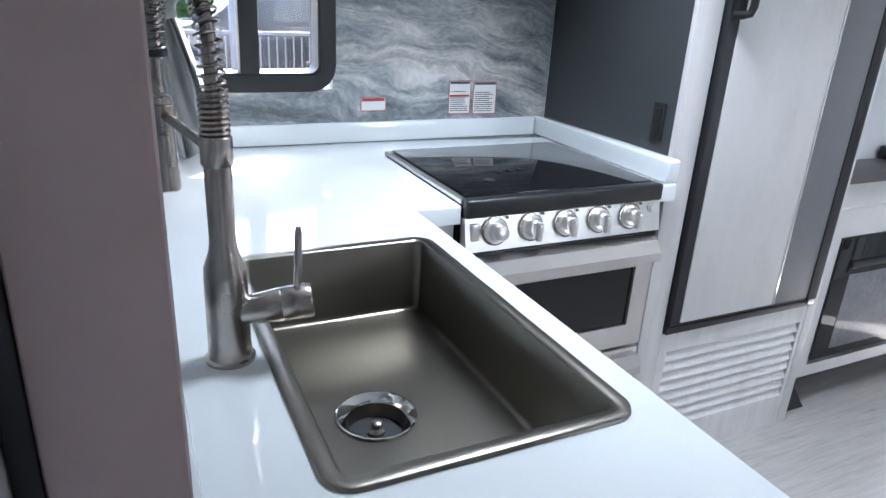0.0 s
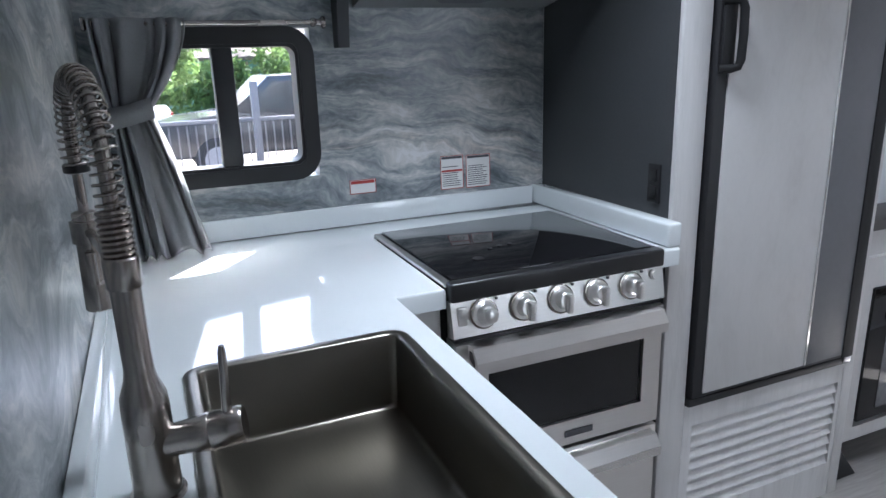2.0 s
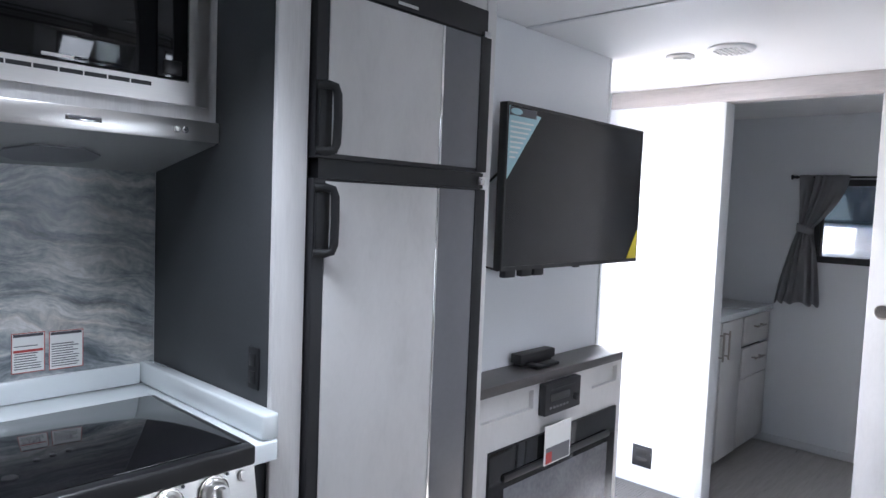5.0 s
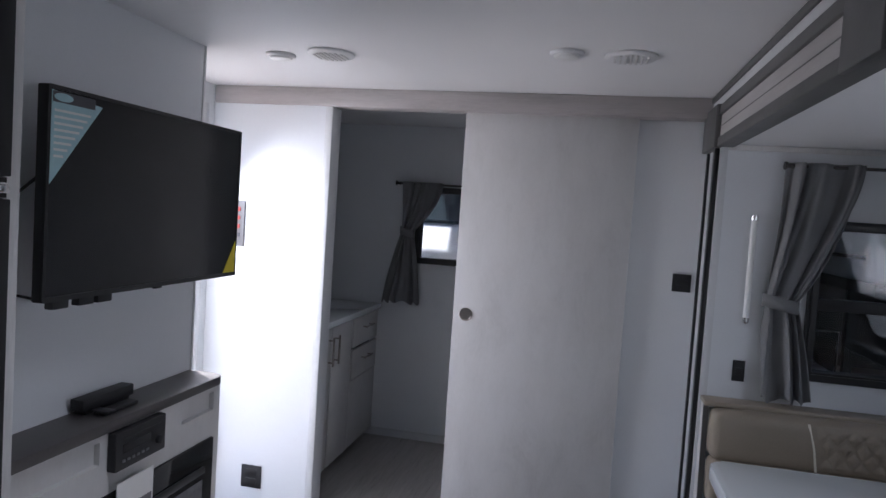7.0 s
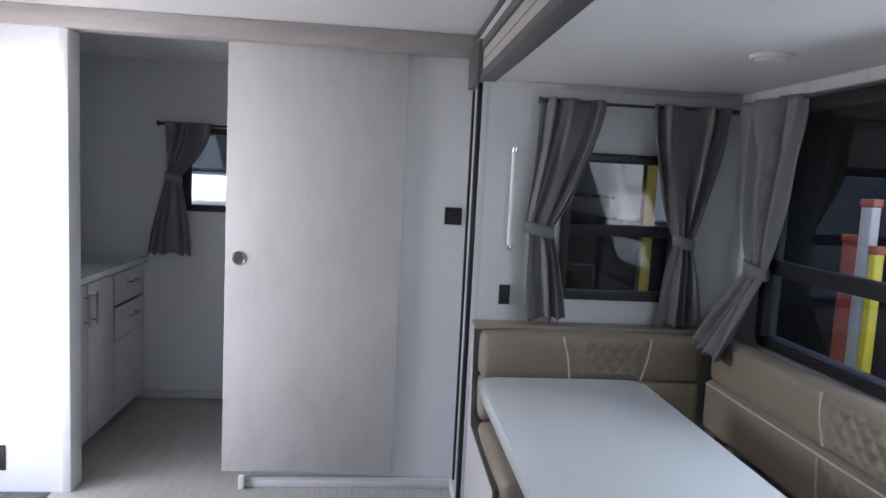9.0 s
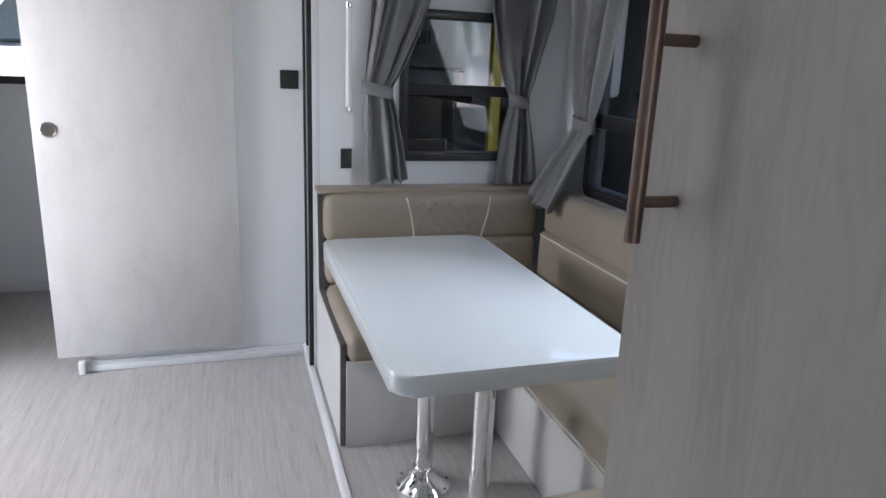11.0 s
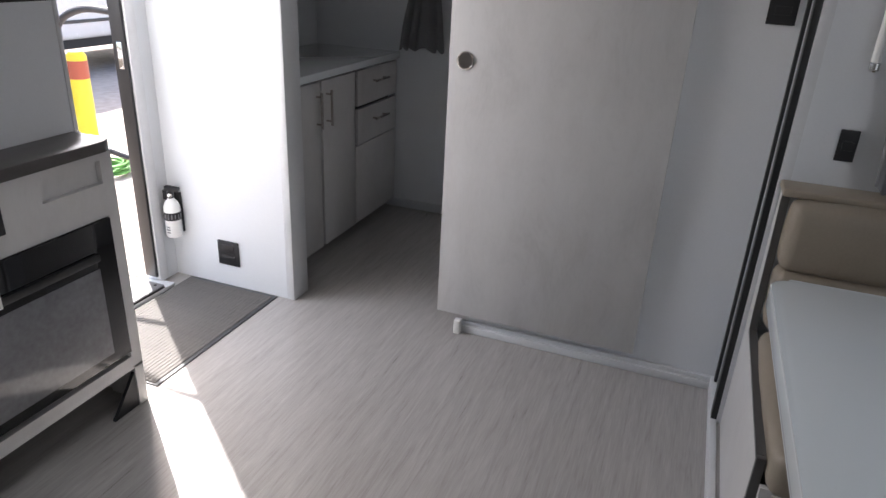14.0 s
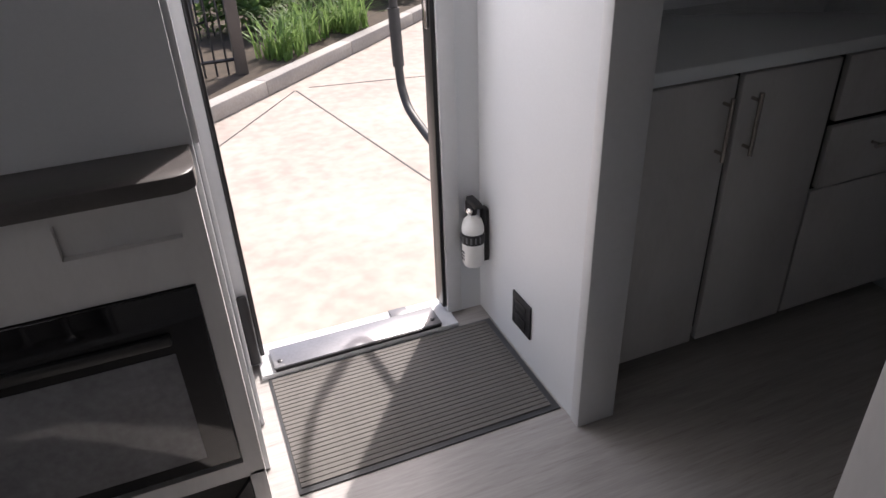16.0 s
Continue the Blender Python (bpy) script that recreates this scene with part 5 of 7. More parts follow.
def door_mat():
    x0, x1, y0, y1 = MAT
    ob = thing("door_mat", ((x0 + x1) / 2, (y0 + y1) / 2, 0), "dark grey ribbed rubber mat inside the entry door", "mat")
    part("backing", box(x0, x1, y0, y1, 0.0005, 0.0045, 0.001), M_DARK, ob)
    n, depth = 27, (y1 - y0 - 0.024) / 27
    rib = part("rib", box(x0 + 0.008, x1 - 0.020, 0.0, depth - 0.0014, 0.0046, 0.0080, 0.0009, 1), M_MAT, ob)
    for k in range(n):
        o = rib if k == 0 else new("rib", rib.data)
        o.parent, o.matrix_parent_inverse = ob, ob.matrix_basis.inverted()
        o.matrix_basis = Matrix.Translation((0, y0 + 0.017 + k * depth, 0))


door_mat()
structure("door_sill", box(DOOR[0] - 0.01, DOOR[1] + 0.01, -0.082, 0.07, 0.0, 0.018, 0.003), M_ALU, "pale metal entry sill")


M_SILL = surface("satin grey threshold metal", (0.24, 0.24, 0.25), 0.35, 0.6, vary=0.12, scale=9, grain=120)


def threshold():
    ob = thing("sill_plate", (3.25, -0.01, 0.018), "grey metal threshold plate in the entry doorway", "threshold plate")
    part("plate", box(DOOR[0] + 0.028, DOOR[1] - 0.045, -0.078, 0.020, 0.024, 0.032, 0.003), M_SILL, ob)
    # small dark-grey square block on the outer sill
    part("corner_pad", box(3.375, 3.435, 0.024, 0.066, 0.0185, 0.026, 0.002), M_FRIDGE_GREY, ob)
    part("rubber_edge", box(DOOR[0] + 0.032, DOOR[1] - 0.049, -0.0815, -0.0785, 0.0185, 0.029, 0.001), M_GASKET, ob)
    part("pad", box(DOOR[0] + 0.036, DOOR[1] - 0.053, -0.0780, 0.015, 0.0185, 0.0235), M_GASKET, ob)
    for x in (DOOR[0] + 0.05, DOOR[1] - 0.068):
        part("bolt", turned((x, -0.050, 0.0325), (0, 0, 1), [(0, 0.007), (0.002, 0.007), (0.003, 0.004)], 14), M_GASKET, ob)


threshold()


def entry_frame():
    ob = tagged(new("door_frame"), "white aluminium entry door frame with black seals", "door frame", kind="structure")
    x0, x1, _, z1 = DOOR
    for a, b in ((x0 - 0.034, x0), (x1, x1 + 0.05)):
        part("jamb", box(a, b, -0.018, -0.0005, 0.019, z1 + 0.03, 0.003), M_ALU, ob)
    part("head", box(x0 + 0.0005, x1 - 0.0005, -0.018, -0.0005, z1, z1 + 0.03, 0.003), M_ALU, ob)
    for a, b in ((x0 + 0.0005, x0 + 0.014), (x1 - 0.014, x1 - 0.0005)):
        part("seal", box(a, b, -0.010, 0.050, 0.036, z1 - 0.001, 0.003), M_GASKET, ob)
    part("catch", box(x1 - 0.020, x1 - 0.0145, 0.002, 0.026, 0.92, 1.02, 0.002), M_CHROME, ob)
    part("hinge_pad", box(x0 - 0.032, x0 - 0.002, -0.034, -0.0185, 0.025, 0.27, 0.007), M_BLACK, ob)


entry_frame()


def grab_handle():
    x = 3.582
    ob = thing("grab_handle", (x, 0.06, 0.55), "black folding grab handle outside the entry door", "handrail")
    pts = [(x, 0.057, 1.12), (x, 0.22, 1.12), (x, 0.35, 1.06), (x, 0.42, 0.92), (x, 0.405, 0.70), (x, 0.375, 0.635), (x, 0.30, 0.588), (x, 0.057, 0.545)]
    fine = []
    for i in range(len(pts) - 1):
        p0, p1, p2, p3 = [Vector(pts[max(0, min(len(pts) - 1, i + d))]) for d in (-1, 0, 1, 2)]
        for k in range(5):
            t = k / 5
            fine.append(0.5 * (2 * p1 + (p2 - p0) * t + (2 * p0 - 5 * p1 + 4 * p2 - p3) * t * t + (3 * p1 - p0 - 3 * p2 + p3) * t ** 3))
    fine.append(Vector(pts[-1]))
    part("rail", tube(fine, 0.014, 12), M_BLACK, ob)
    part("foam_grip", tube([(x, 0.408, 0.72), (x, 0.414, 0.80), (x, 0.42, 0.90)], 0.019, 14), M_BLACK, ob)
    for z in (0.545, 1.12):
        part("mount", box(x - 0.025, x + 0.025, 0.0555, 0.066, z - 0.035, z + 0.035, 0.003), M_BLACK, ob)


grab_handle()


def extinguisher():
    c = Vector((3.632, -0.055, 0.206))
    ob = thing("fire_extinguisher", c, "white fire extinguisher with black strap by the door", "fire extinguisher")
    part("bottle", turned(c, (0, 0, 1), [(0, 0.020), (0.003, 0.030), (0.012, 0.034), (0.135, 0.034), (0.155, 0.028), (0.168, 0.016), (0.176, 0.013)], 32), M_LAMP, ob)
    part("strap", turned(c + Vector((0, 0, 0.082)), (0, 0, 1), [(0, 0.0345), (0.001, 0.0362), (0.034, 0.0362), (0.035, 0.0345)], 32), M_BLACK, ob)
    for k in range(7):
        a = radians(150 + k * 22)
        p = c + Vector((math.cos(a), math.sin(a), 0)) * 0.0364 + Vector((0, 0, 0.1))
        part("strap_slot", box(p.x - 0.002, p.x + 0.002, p.y - 0.002, p.y + 0.002, p.z - 0.010, p.z + 0.010), M_FRIDGE_GREY, ob)
    part("valve", turned(c + Vector((0, 0, 0.1765)), (0, 0, 1), [(0, 0.014), (0.03, 0.014), (0.032, 0.011)], 20), M_BLACK, ob)
    part("lever", box(c.x - 0.012, c.x + 0.012, c.y - 0.045, c.y + 0.022, c.z + 0.209, c.z + 0.228, 0.004), M_BLACK, ob)
    part("nozzle", box(c.x - 0.010, c.x + 0.010, c.y + 0.015, c.y + 0.034, c.z + 0.165, c.z + 0.2085, 0.004), M_BLACK, ob)
    part("bracket", box(c.x + 0.030, XL - 0.001, c.y - 0.016, c.y + 0.016, c.z + 0.01, c.z + 0.19, 0.003), M_BLACK, ob)
    part("gauge", turned(c + Vector((-0.012, -0.008, 0.192)), (-0.8, -0.6, 0), [(0, 0.010), (0.006, 0.010), (0.007, 0.008)], 18), M_CHROME, ob)
    for k in range(3):
        part("text_bar", box(c.x - 0.0352, c.x - 0.0335, c.y - 0.010, c.y + 0.008, c.z + 0.05 - k * 0.012, c.z + 0.055 - k * 0.012), M_FRIDGE_GREY, ob)


extinguisher()

# ---- bedroom seen through the doorway ----


def bedroom_cabinet():
    yf, zt, x0, x1 = -0.500, 0.888, XL + 0.115, XFAR - 0.016
    ob = thing("dresser_cabinet", (4.35, -0.25, 0), "whitewashed dresser with doors, drawers and bar handles", "cabinet")
    # body is black, so the gaps between the fronts have painted-in shade
    part("carcass", box(x0, x1, yf + 0.050, -0.002, 0.06, zt - 0.036), M_GASKET, ob)
    part("toe_kick", box(x0, x1, yf + 0.085, -0.002, 0.0, 0.0595), M_STILE, ob)
    part("top", box(x0, x1, yf - 0.018, -0.002, zt - 0.035, zt, 0.005), M_COUNTER, ob, "white top board")

    def front(name, a, b, z0, z1, vert, hx=None):
        f = part(name, box(a, b, yf, yf + 0.0185, z0, z1, 0.002), M_WOOD, ob)
        if vert:
            p0, p1 = Vector((hx, yf - 0.028, 0.640)), Vector((hx, yf - 0.028, 0.800))
            posts = [p0.lerp(p1, t) for t in (0.12, 0.88)]
        else:
            zc, xc = (z0 + z1) / 2 + 0.02, (a + b) / 2
            p0, p1 = Vector((xc - 0.075, yf - 0.028, zc)), Vector((xc + 0.075, yf - 0.028, zc))
            posts = [p0.lerp(p1, t) for t in (0.12, 0.88)]
        h = part("handle", cyl(p0, p1, 0.006, n=12), M_NICKEL, f)
        for q in posts:
            part("post", cyl(q, q + Vector((0, 0.0278, 0)), 0.0045, n=8), M_NICKEL, f)
    front("door", x0 + 0.004, 4.122, 0.056, zt - 0.047, True, 4.090)
    front("door", 4.142, 4.452, 0.056, zt - 0.047, True, 4.176)
    front("drawer", 4.480, x1 - 0.004, 0.668, zt - 0.047, False)
    front("drawer", 4.480, x1 - 0.004, 0.472, 0.651, False)
    part("lower_panel", box(4.464, x1 - 0.004, yf + 0.002, yf + 0.0185, 0.056, 0.466, 0.002), M_WOOD, ob)


bedroom_cabinet()
window_unit("window_4", "x", XFAR, 1, (-1.6, -0.72, 1.175, 1.668), 0.03, 0.035, [], "black-framed bedroom window", M_TINT_DEEP)
rod("x", XFAR - 0.036, 1.685, -1.66, -0.580, -1, "dark curtain rod over the bedroom window", M_GASKET)
curtain("grey linen curtain tied back in the bedroom", "x", XFAR - 0.035, 1.685, 1.37, 0.91, (-0.890, -0.630), (-0.712, -0.640), (-0.790, -0.525), -1, 4, 0.018, 11)
plate("y", -0.0, -1, 4.17, 1.20, 0.075, 0.12, "black outlet on the bedroom wall", sockets=1)

# ---- dinette slide-out ----
window_unit("window_2", "x", XE, 1, EW, 0.035, 0.032, [("h", 1.262, 0.045)], "black-framed dinette end window", M_TINT)
window_unit("window_3", "y", YB, -1, BW, 0.045, 0.035, [("h", 1.170, 0.055)], "wide black-framed dinette window", M_TINT)
M_RODGREY = surface("pewter rod", (0.12, 0.115, 0.11), 0.4, 0.8)
rod("x", XE - 0.036, 1.775, -3.375, -2.530, -1, "pewter curtain rod over the dinette end window", M_RODGREY)
curtain("grey linen curtain tied back at the dinette", "x", XE - 0.035, 1.775, 1.255, 0.885, (-2.80, -2.530), (-2.605, -2.500), (-2.690, -2.510), -1, 3, 0.022, 21)
curtain("grey linen curtain tied back in the dinette corner", "x", XE - 0.035, 1.775, 1.225, 0.862, (-3.335, -2.995), (-3.205, -3.135), (-3.270, -3.075), -1, 3, 0.020, 22)
rod("y", YB + 0.036, 1.790, 1.60, 3.385, 1, "pewter curtain rod over the wide window", M_RODGREY)
curtain("grey linen curtain gathered beside the wide window", "y", YB + 0.035, 1.790, 1.155, 0.800, (3.000, 3.385), (3.120, 3.245), (3.130, 3.430), 1, 4, 0.022, 23, kick=0.135)

# jamb and fascia of the slide-out
structure("trim_slide_jamb", box(XE + 0.001, XP - 0.001, YS - 0.045, YS - 0.001, 0.0, CEIL - 0.001, 0.003), M_ALU, "white slide-out jamb")
structure("trim_seal", box(XE + 0.006, XE + 0.045, YS - 0.0005, YS + 0.018, 0.0, 1.835, 0.004), M_GASKET, "black rubber slide-out seal")
structure("trim_seal_inner", box(XP - 0.06, XP - 0.035, YS - 0.0005, YS + 0.010, 0.0, 1.835, 0.003), M_GASKET, "black inner slide-out seal")
M_TAUPE = surface("taupe-grey trim", (0.10, 0.098, 0.096), 0.45, vary=0.08, bump=0.02)
structure("trim_corner_block", box(XE - 0.03, XP - 0.036, YS - 0.0004, YS + 0.030, 1.835, 2.000, 0.004), M_TAUPE, "taupe corner block of the slide-out fascia")
structure("trim_fascia_low", box(0.36, XE - 0.031, YS - 0.045, YS + 0.018, 1.835, 1.872, 0.004), M_TAUPE, "taupe lower band of the slide-out fascia")
structure("trim_fascia", box(0.36, XE - 0.031, YS - 0.045, YS + 0.010, 1.8725, 1.9585, 0.003), M_FASCIA, "pale middle band of the slide-out fascia")
structure("trim_fascia_line", box(0.36, XE - 0.031, YS - 0.0445, YS + 0.0115, 1.913, 1.9165, 0.0005), M_TAUPE, "thin dark line on the slide-out fascia")
structure("trim_fascia_top", box(0.36, XE - 0.031, YS - 0.045, YS + 0.018, 1.959, 1.995, 0.003), M_TAUPE, "taupe upper band of the slide-out fascia")
structure("trim_fascia_step", box(0.36, XP - 0.036, YS - 0.045, YS + 0.010, 2.0005, 2.034, 0.002), M_ALU, "pale upper step of the slide-out fascia")
structure("trim_fascia_cap", box(0.36, XP - 0.036, YS - 0.045, YS + 0.016, 2.0345, CEIL - 0.001, 0.002), M_TAUPE, "dark top line of the slide-out fascia")
structure("trim_fascia_block", box(1.895, 2.09, YS + 0.0185, YS + 0.036, 1.822, 2.034, 0.004), M_TAUPE, "taupe joint block on the slide-out fascia")
structure("trim_fascia_gasket", box(1.868, 1.8945, YS + 0.0185, YS + 0.030, 1.824, 2.034, 0.003), M_GASKET, "black gasket beside the fascia joint block")
structure("trim_cove", box(0.40, XE - 0.001, YB + 0.001, YB + 0.018, ZC - 0.045, ZC - 0.001, 0.003), M_STILE, "pale cove moulding under the slide-out ceiling")
structure("trim_cove_end", box(XE - 0.014, XE - 0.001, YB + 0.019, YS - 0.031, ZC - 0.022, ZC - 0.001, 0.003), M_STILE, "pale cove moulding on the end wall")
plate("x", XE, -1, -2.437, 0.975, 0.045, 0.082, "black switch plate on the dinette wall", "wall_switch", 1)
ceiling_fixture(2.66, -3.03, 0.062, "ceiling_light", "round white slide-out ceiling light, switched off", z=ZC)


def light_bar():
    ob = thing("reading_light", (XE, -2.442, 1.17), "slim clear vertical light bar on the wall", "light")
    part("tube", cyl((XE - 0.022, -2.442, 1.185), (XE - 0.022, -2.442, 1.565), 0.011, n=18), M_LAMP, ob)
    for z, s in ((1.165, 1), (1.585, -1)):
        part("end_cap", turned((XE - 0.022, -2.442, z), (0, 0, s), [(0, 0.009), (0.004, 0.0125), (0.022, 0.0125), (0.023, 0.011)], 18), M_CHROME, ob)
        part("clip", box(XE - 0.020, XE - 0.001, -2.448, -2.436, z + s * 0.006 - 0.004, z + s * 0.006 + 0.004, 0.001), M_CHROME, ob)


light_bar()


def table():
    x0, x1, y0, y1, zt = 1.955, 3.115, -2.900, -2.288, 0.728
    ob = thing("dining_table", (2.5, -2.6, ZS), "glossy white dinette table on two chrome posts", "table")
    part("tabletop", slab("z", zt - 0.052, zt, rounded(x0, x1, y0, y1, 0.045, 8), 0.010), M_TABLE, ob, angle=50)
    for px, py in ((2.535, -2.535), (2.25, -2.615)):
        leg = part("post", cyl((px, py, ZS + 0.02), (px, py, zt - 0.0525), 0.029, n=32), M_CHROME, ob, "polished chrome post")
        base = part("base_flange", turned((px, py, ZS + 0.0005), (0, 0, 1), [(0, 0.088), (0.004, 0.088), (0.012, 0.078), (0.034, 0.050), (0.060, 0.037), (0.068, 0.036), (0.069, 0.031)], 40), M_CHROME, ob)
        for k in range(8):
            a = 2 * math.pi * k / 8
            part("screw", turned((px + 0.079 * math.cos(a), py + 0.079 * math.sin(a), ZS + 0.0095), (0, 0, 1), [(0, 0.006), (0.003, 0.0055), (0.004, 0.003)], 10), M_NICKEL, base)
        part("socket_plate", turned((px, py, zt - 0.0525), (0, 0, -1), [(0, 0.07), (0.004, 0.07), (0.02, 0.038), (0.022, 0.030)], 32), M_CHROME, ob)


table()


def cushion(name, s, parent, bev=0.03, crown=0.0):
    """A padded block: rounded edges and a slightly swollen body."""
    bm = bmesh.new()
    x0, x1, y0, y1, z0, z1 = s
    c = Vector(((x0 + x1) / 2, (y0 + y1) / 2, (z0 + z1) / 2))
    h = Vector(((x1 - x0) / 2, (y1 - y0) / 2, (z1 - z0) / 2))
    bmesh.ops.create_cube(bm, size=2, matrix=Matrix.Translation(c) @ Matrix.Diagonal((h.x, h.y, h.z, 1)))
    bmesh.ops.bevel(bm, geom=bm.edges[:], offset=bev, segments=4, profile=0.55, affect="EDGES")
    bmesh.ops.subdivide_edges(bm, edges=[e for e in bm.edges if e.calc_length() > 0.12], cuts=7, use_grid_fill=True)
    for v in bm.verts:
        q = v.co - c
        k = Vector((q.x / h.x, q.y / h.y, q.z / h.z))
        swell = crown * max(0, 1 - k.x ** 2 * (k.x ** 2 < 0.98)) * max(0, 1 - (k.y ** 2 if abs(k.y) < 0.99 else 0)) * max(0, 1 - (k.z ** 2 if abs(k.z) < 0.99 else 0))
        wob = 0.0025 * noise.noise(v.co * 7)
        v.co += Vector((k.x ** 9, k.y ** 9, k.z ** 9)) * (swell + wob)
    return part(name, bm, M_VINYL, parent, angle=60)


def quilt(axis, level, toward, quad, parent, n=(46, 34), pitch=0.058, deep=0.011):
    """A padded panel with stitched diamonds, between slanted sides: quad gives (u at bottom, top) for both sides and v0, v1."""
    (ub0, ut0), (ub1, ut1), v0, v1 = quad
    bm = bmesh.new()
    rows = []
    for j in range(n[1] + 1):
        t = j / n[1]
        v = blend(v0, v1, t)
        row = []
        for i in range(n[0] + 1):
            s = i / n[0]
            u = blend(blend(ub0, ut0, t), blend(ub1, ut1, t), s)
            g = min(abs(math.sin(math.pi * (u + v * 0.8) / pitch)), abs(math.sin(math.pi * (u - v * 0.8) / pitch)))
            edge = min(1, 8 * min(s, 1 - s, t, 1 - t))
            d = level + toward * (0.001 + deep * edge * g ** 0.5)
            row.append(bm.verts.new((d, u, v) if axis == "x" else (u, d, v)))
        rows.append(row)
    for j in range(n[1]):
        for i in range(n[0]):
            bm.faces.new((rows[j][i], rows[j][i + 1], rows[j + 1][i + 1], rows[j + 1][i]))
    return part("quilted_panel", bm, M_QUILT, parent, "diamond-stitched panel", angle=80)


def dinette():
    ob = thing("dinette_bench", (3.12, -2.6, ZS), "tan upholstered dinette bench on a whitewashed base", "bench", "dinette seating")
    # far bench
    part("end_panel", slab("y", -2.330, -2.312, [(2.83, ZS), (3.475, ZS), (3.475, 0.845), (3.43, 0.845), (3.40, 0.50), (3.385, 0.44), (2.83, 0.425)], 0.002), M_WOOD, ob, "pale end panel with dark edge")
    part("panel_edge", box(2.816, 2.8295, -2.331, -2.311, ZS, 0.437, 0.002), M_TAUPE, ob, "dark edge band")
    part("panel_edge", slab("y", -2.331, -2.311, [(2.83, 0.4255), (3.3835, 0.4405), (3.3835, 0.4515), (2.83, 0.4365)]), M_TAUPE, ob, "dark edge band")
    part("panel_edge", slab("y", -2.331, -2.311, [(3.3840, 0.4410), (3.3995, 0.501), (3.4295, 0.845), (3.4185, 0.845), (3.3885, 0.503), (3.3740, 0.4520)]), M_TAUPE, ob, "dark edge band")
    part("base_front", box(2.80, 2.815, -2.905, -2.3305, ZS, 0.375, 0.001), M_WOOD, ob)
    part("top_ledge", box(3.375, 3.478, -3.30, -2.306, 0.846, 0.866, 0.006, 3), M_VINYL, ob)
    seat = cushion("seat", (2.765, 3.345, -2.935, -2.335, 0.378, 0.482), ob, 0.03, 0.010)
    part("piping", tube([(2.756, -2.345, 0.394), (2.752, -2.6, 0.392), (2.756, -2.91, 0.394)], 0.004, 8), M_PIPING, seat)
    back = cushion("backrest", (3.325, 3.425, -3.245, -2.335, 0.655, 0.846), ob, 0.03, 0.008)
    quilt("x", 3.3245, -1, ((-2.70, -2.665), (-2.985, -3.02), 0.672, 0.832), back)
    for yb, yt in ((-2.695, -2.660), (-2.99, -3.025)):
        part("piping", tube([(3.323, yb, 0.665), (3.320, blend(yb, yt, 0.5) - 0.004, 0.75), (3.326, yt, 0.836)], 0.0045, 8), M_PIPING, back)
    low = cushion("lower_backrest", (3.312, 3.425, -3.245, -2.335, 0.482, 0.658), ob, 0.03, 0.006)
    # long bench under the wide window
    lb = thing("dinette_bench", (2.3, -3.1, ZS), "long tan upholstered bench under the wide window", "bench", "dinette seating")
    part("base_front", box(1.42, 2.7995, -2.905, -2.890, ZS, 0.375, 0.001), M_WOOD, lb)
    s2 = cushion("seat", (1.86, 2.755, -3.26, -2.850, 0.378, 0.478), lb, 0.03, 0.010)
    part("piping", tube([(1.88, -2.840, 0.392), (2.3, -2.837, 0.390), (2.74, -2.840, 0.392)], 0.004, 8), M_PIPING, s2)
    cushion("seat_corner", (2.760, 3.30, -3.26, -2.945, 0.378, 0.474), lb, 0.025, 0.006)
    b2 = cushion("lower_backrest", (1.45, 3.305, -3.355, -3.250, 0.482, 0.690), lb, 0.03, 0.006)
    b3 = cushion("backrest", (1.45, 3.31, -3.375, -3.268, 0.680, 0.862), lb, 0.032, 0.008)
    part("piping", tube([(1.5, -3.252, 0.672), (2.4, -3.247, 0.674), (3.29, -3.252, 0.672)], 0.004, 8), M_PIPING, b2)
    quilt("y", -3.2675, 1, ((2.10, 2.07), (2.575, 2.605), 0.700, 0.850), b3, n=(70, 34))
    quilt("y", -3.2485, 1, ((2.13, 2.10), (2.535, 2.565), 0.500, 0.660), b2, n=(64, 34))
    for xa, xb, par, yy, za, zb in ((2.58, 2.612, b3, -3.2655, 0.695, 0.856), (2.54, 2.572, b2, -3.2470, 0.49, 0.665)):
        part("piping", tube([(xa, yy, za), (blend(xa, xb, 0.5) + 0.004, yy + 0.004, (za + zb) / 2), (xb, yy, zb)], 0.0045, 8), M_PIPING, par)
    part("sill_ledge", box(1.45, XE - 0.03, YB + 0.001, -3.372, 0.835, 0.858, 0.004), M_STILE, lb)
    # near bench
    nb = thing("dinette_bench", (1.6, -2.7, ZS), "tan upholstered bench with a quilted back cushion", "bench", "dinette seating")
    part("base_front", box(1.80, 1.815, -2.889, -2.35, ZS, 0.375, 0.001), M_WOOD, nb)
    part("end_panel", box(1.16, 1.7995, -2.365, -2.35, ZS, 0.375, 0.001), M_WOOD, nb)
    s3 = cushion("seat", (1.30, 1.845, -3.20, -2.352, 0.378, 0.480), nb, 0.03, 0.010)
    b4 = cushion("backrest", (1.20, 1.325, -3.20, -2.372, 0.484, 0.86), nb, 0.035, 0.01)
    quilt("x", 1.3265, 1, ((-3.0, -3.02), (-2.60, -2.58), 0.52, 0.83), b4)
    th = thing("throw_cushion", (1.50, -2.62, 0.485), "tan quilted cushion leaning on the near bench", "cushion")
    c = cushion("pillow", (1.385, 1.500, -2.86, -2.455, 0.486, 0.690), th, 0.045, 0.012)
    for k in range(6):
        part("stitch_rib", tube([(1.400, -2.82 + k * 0.066, 0.688), (1.445, -2.815 + k * 0.066, 0.7005), (1.488, -2.82 + k * 0.066, 0.688)], 0.010, 8), M_QUILT, c)


dinette()


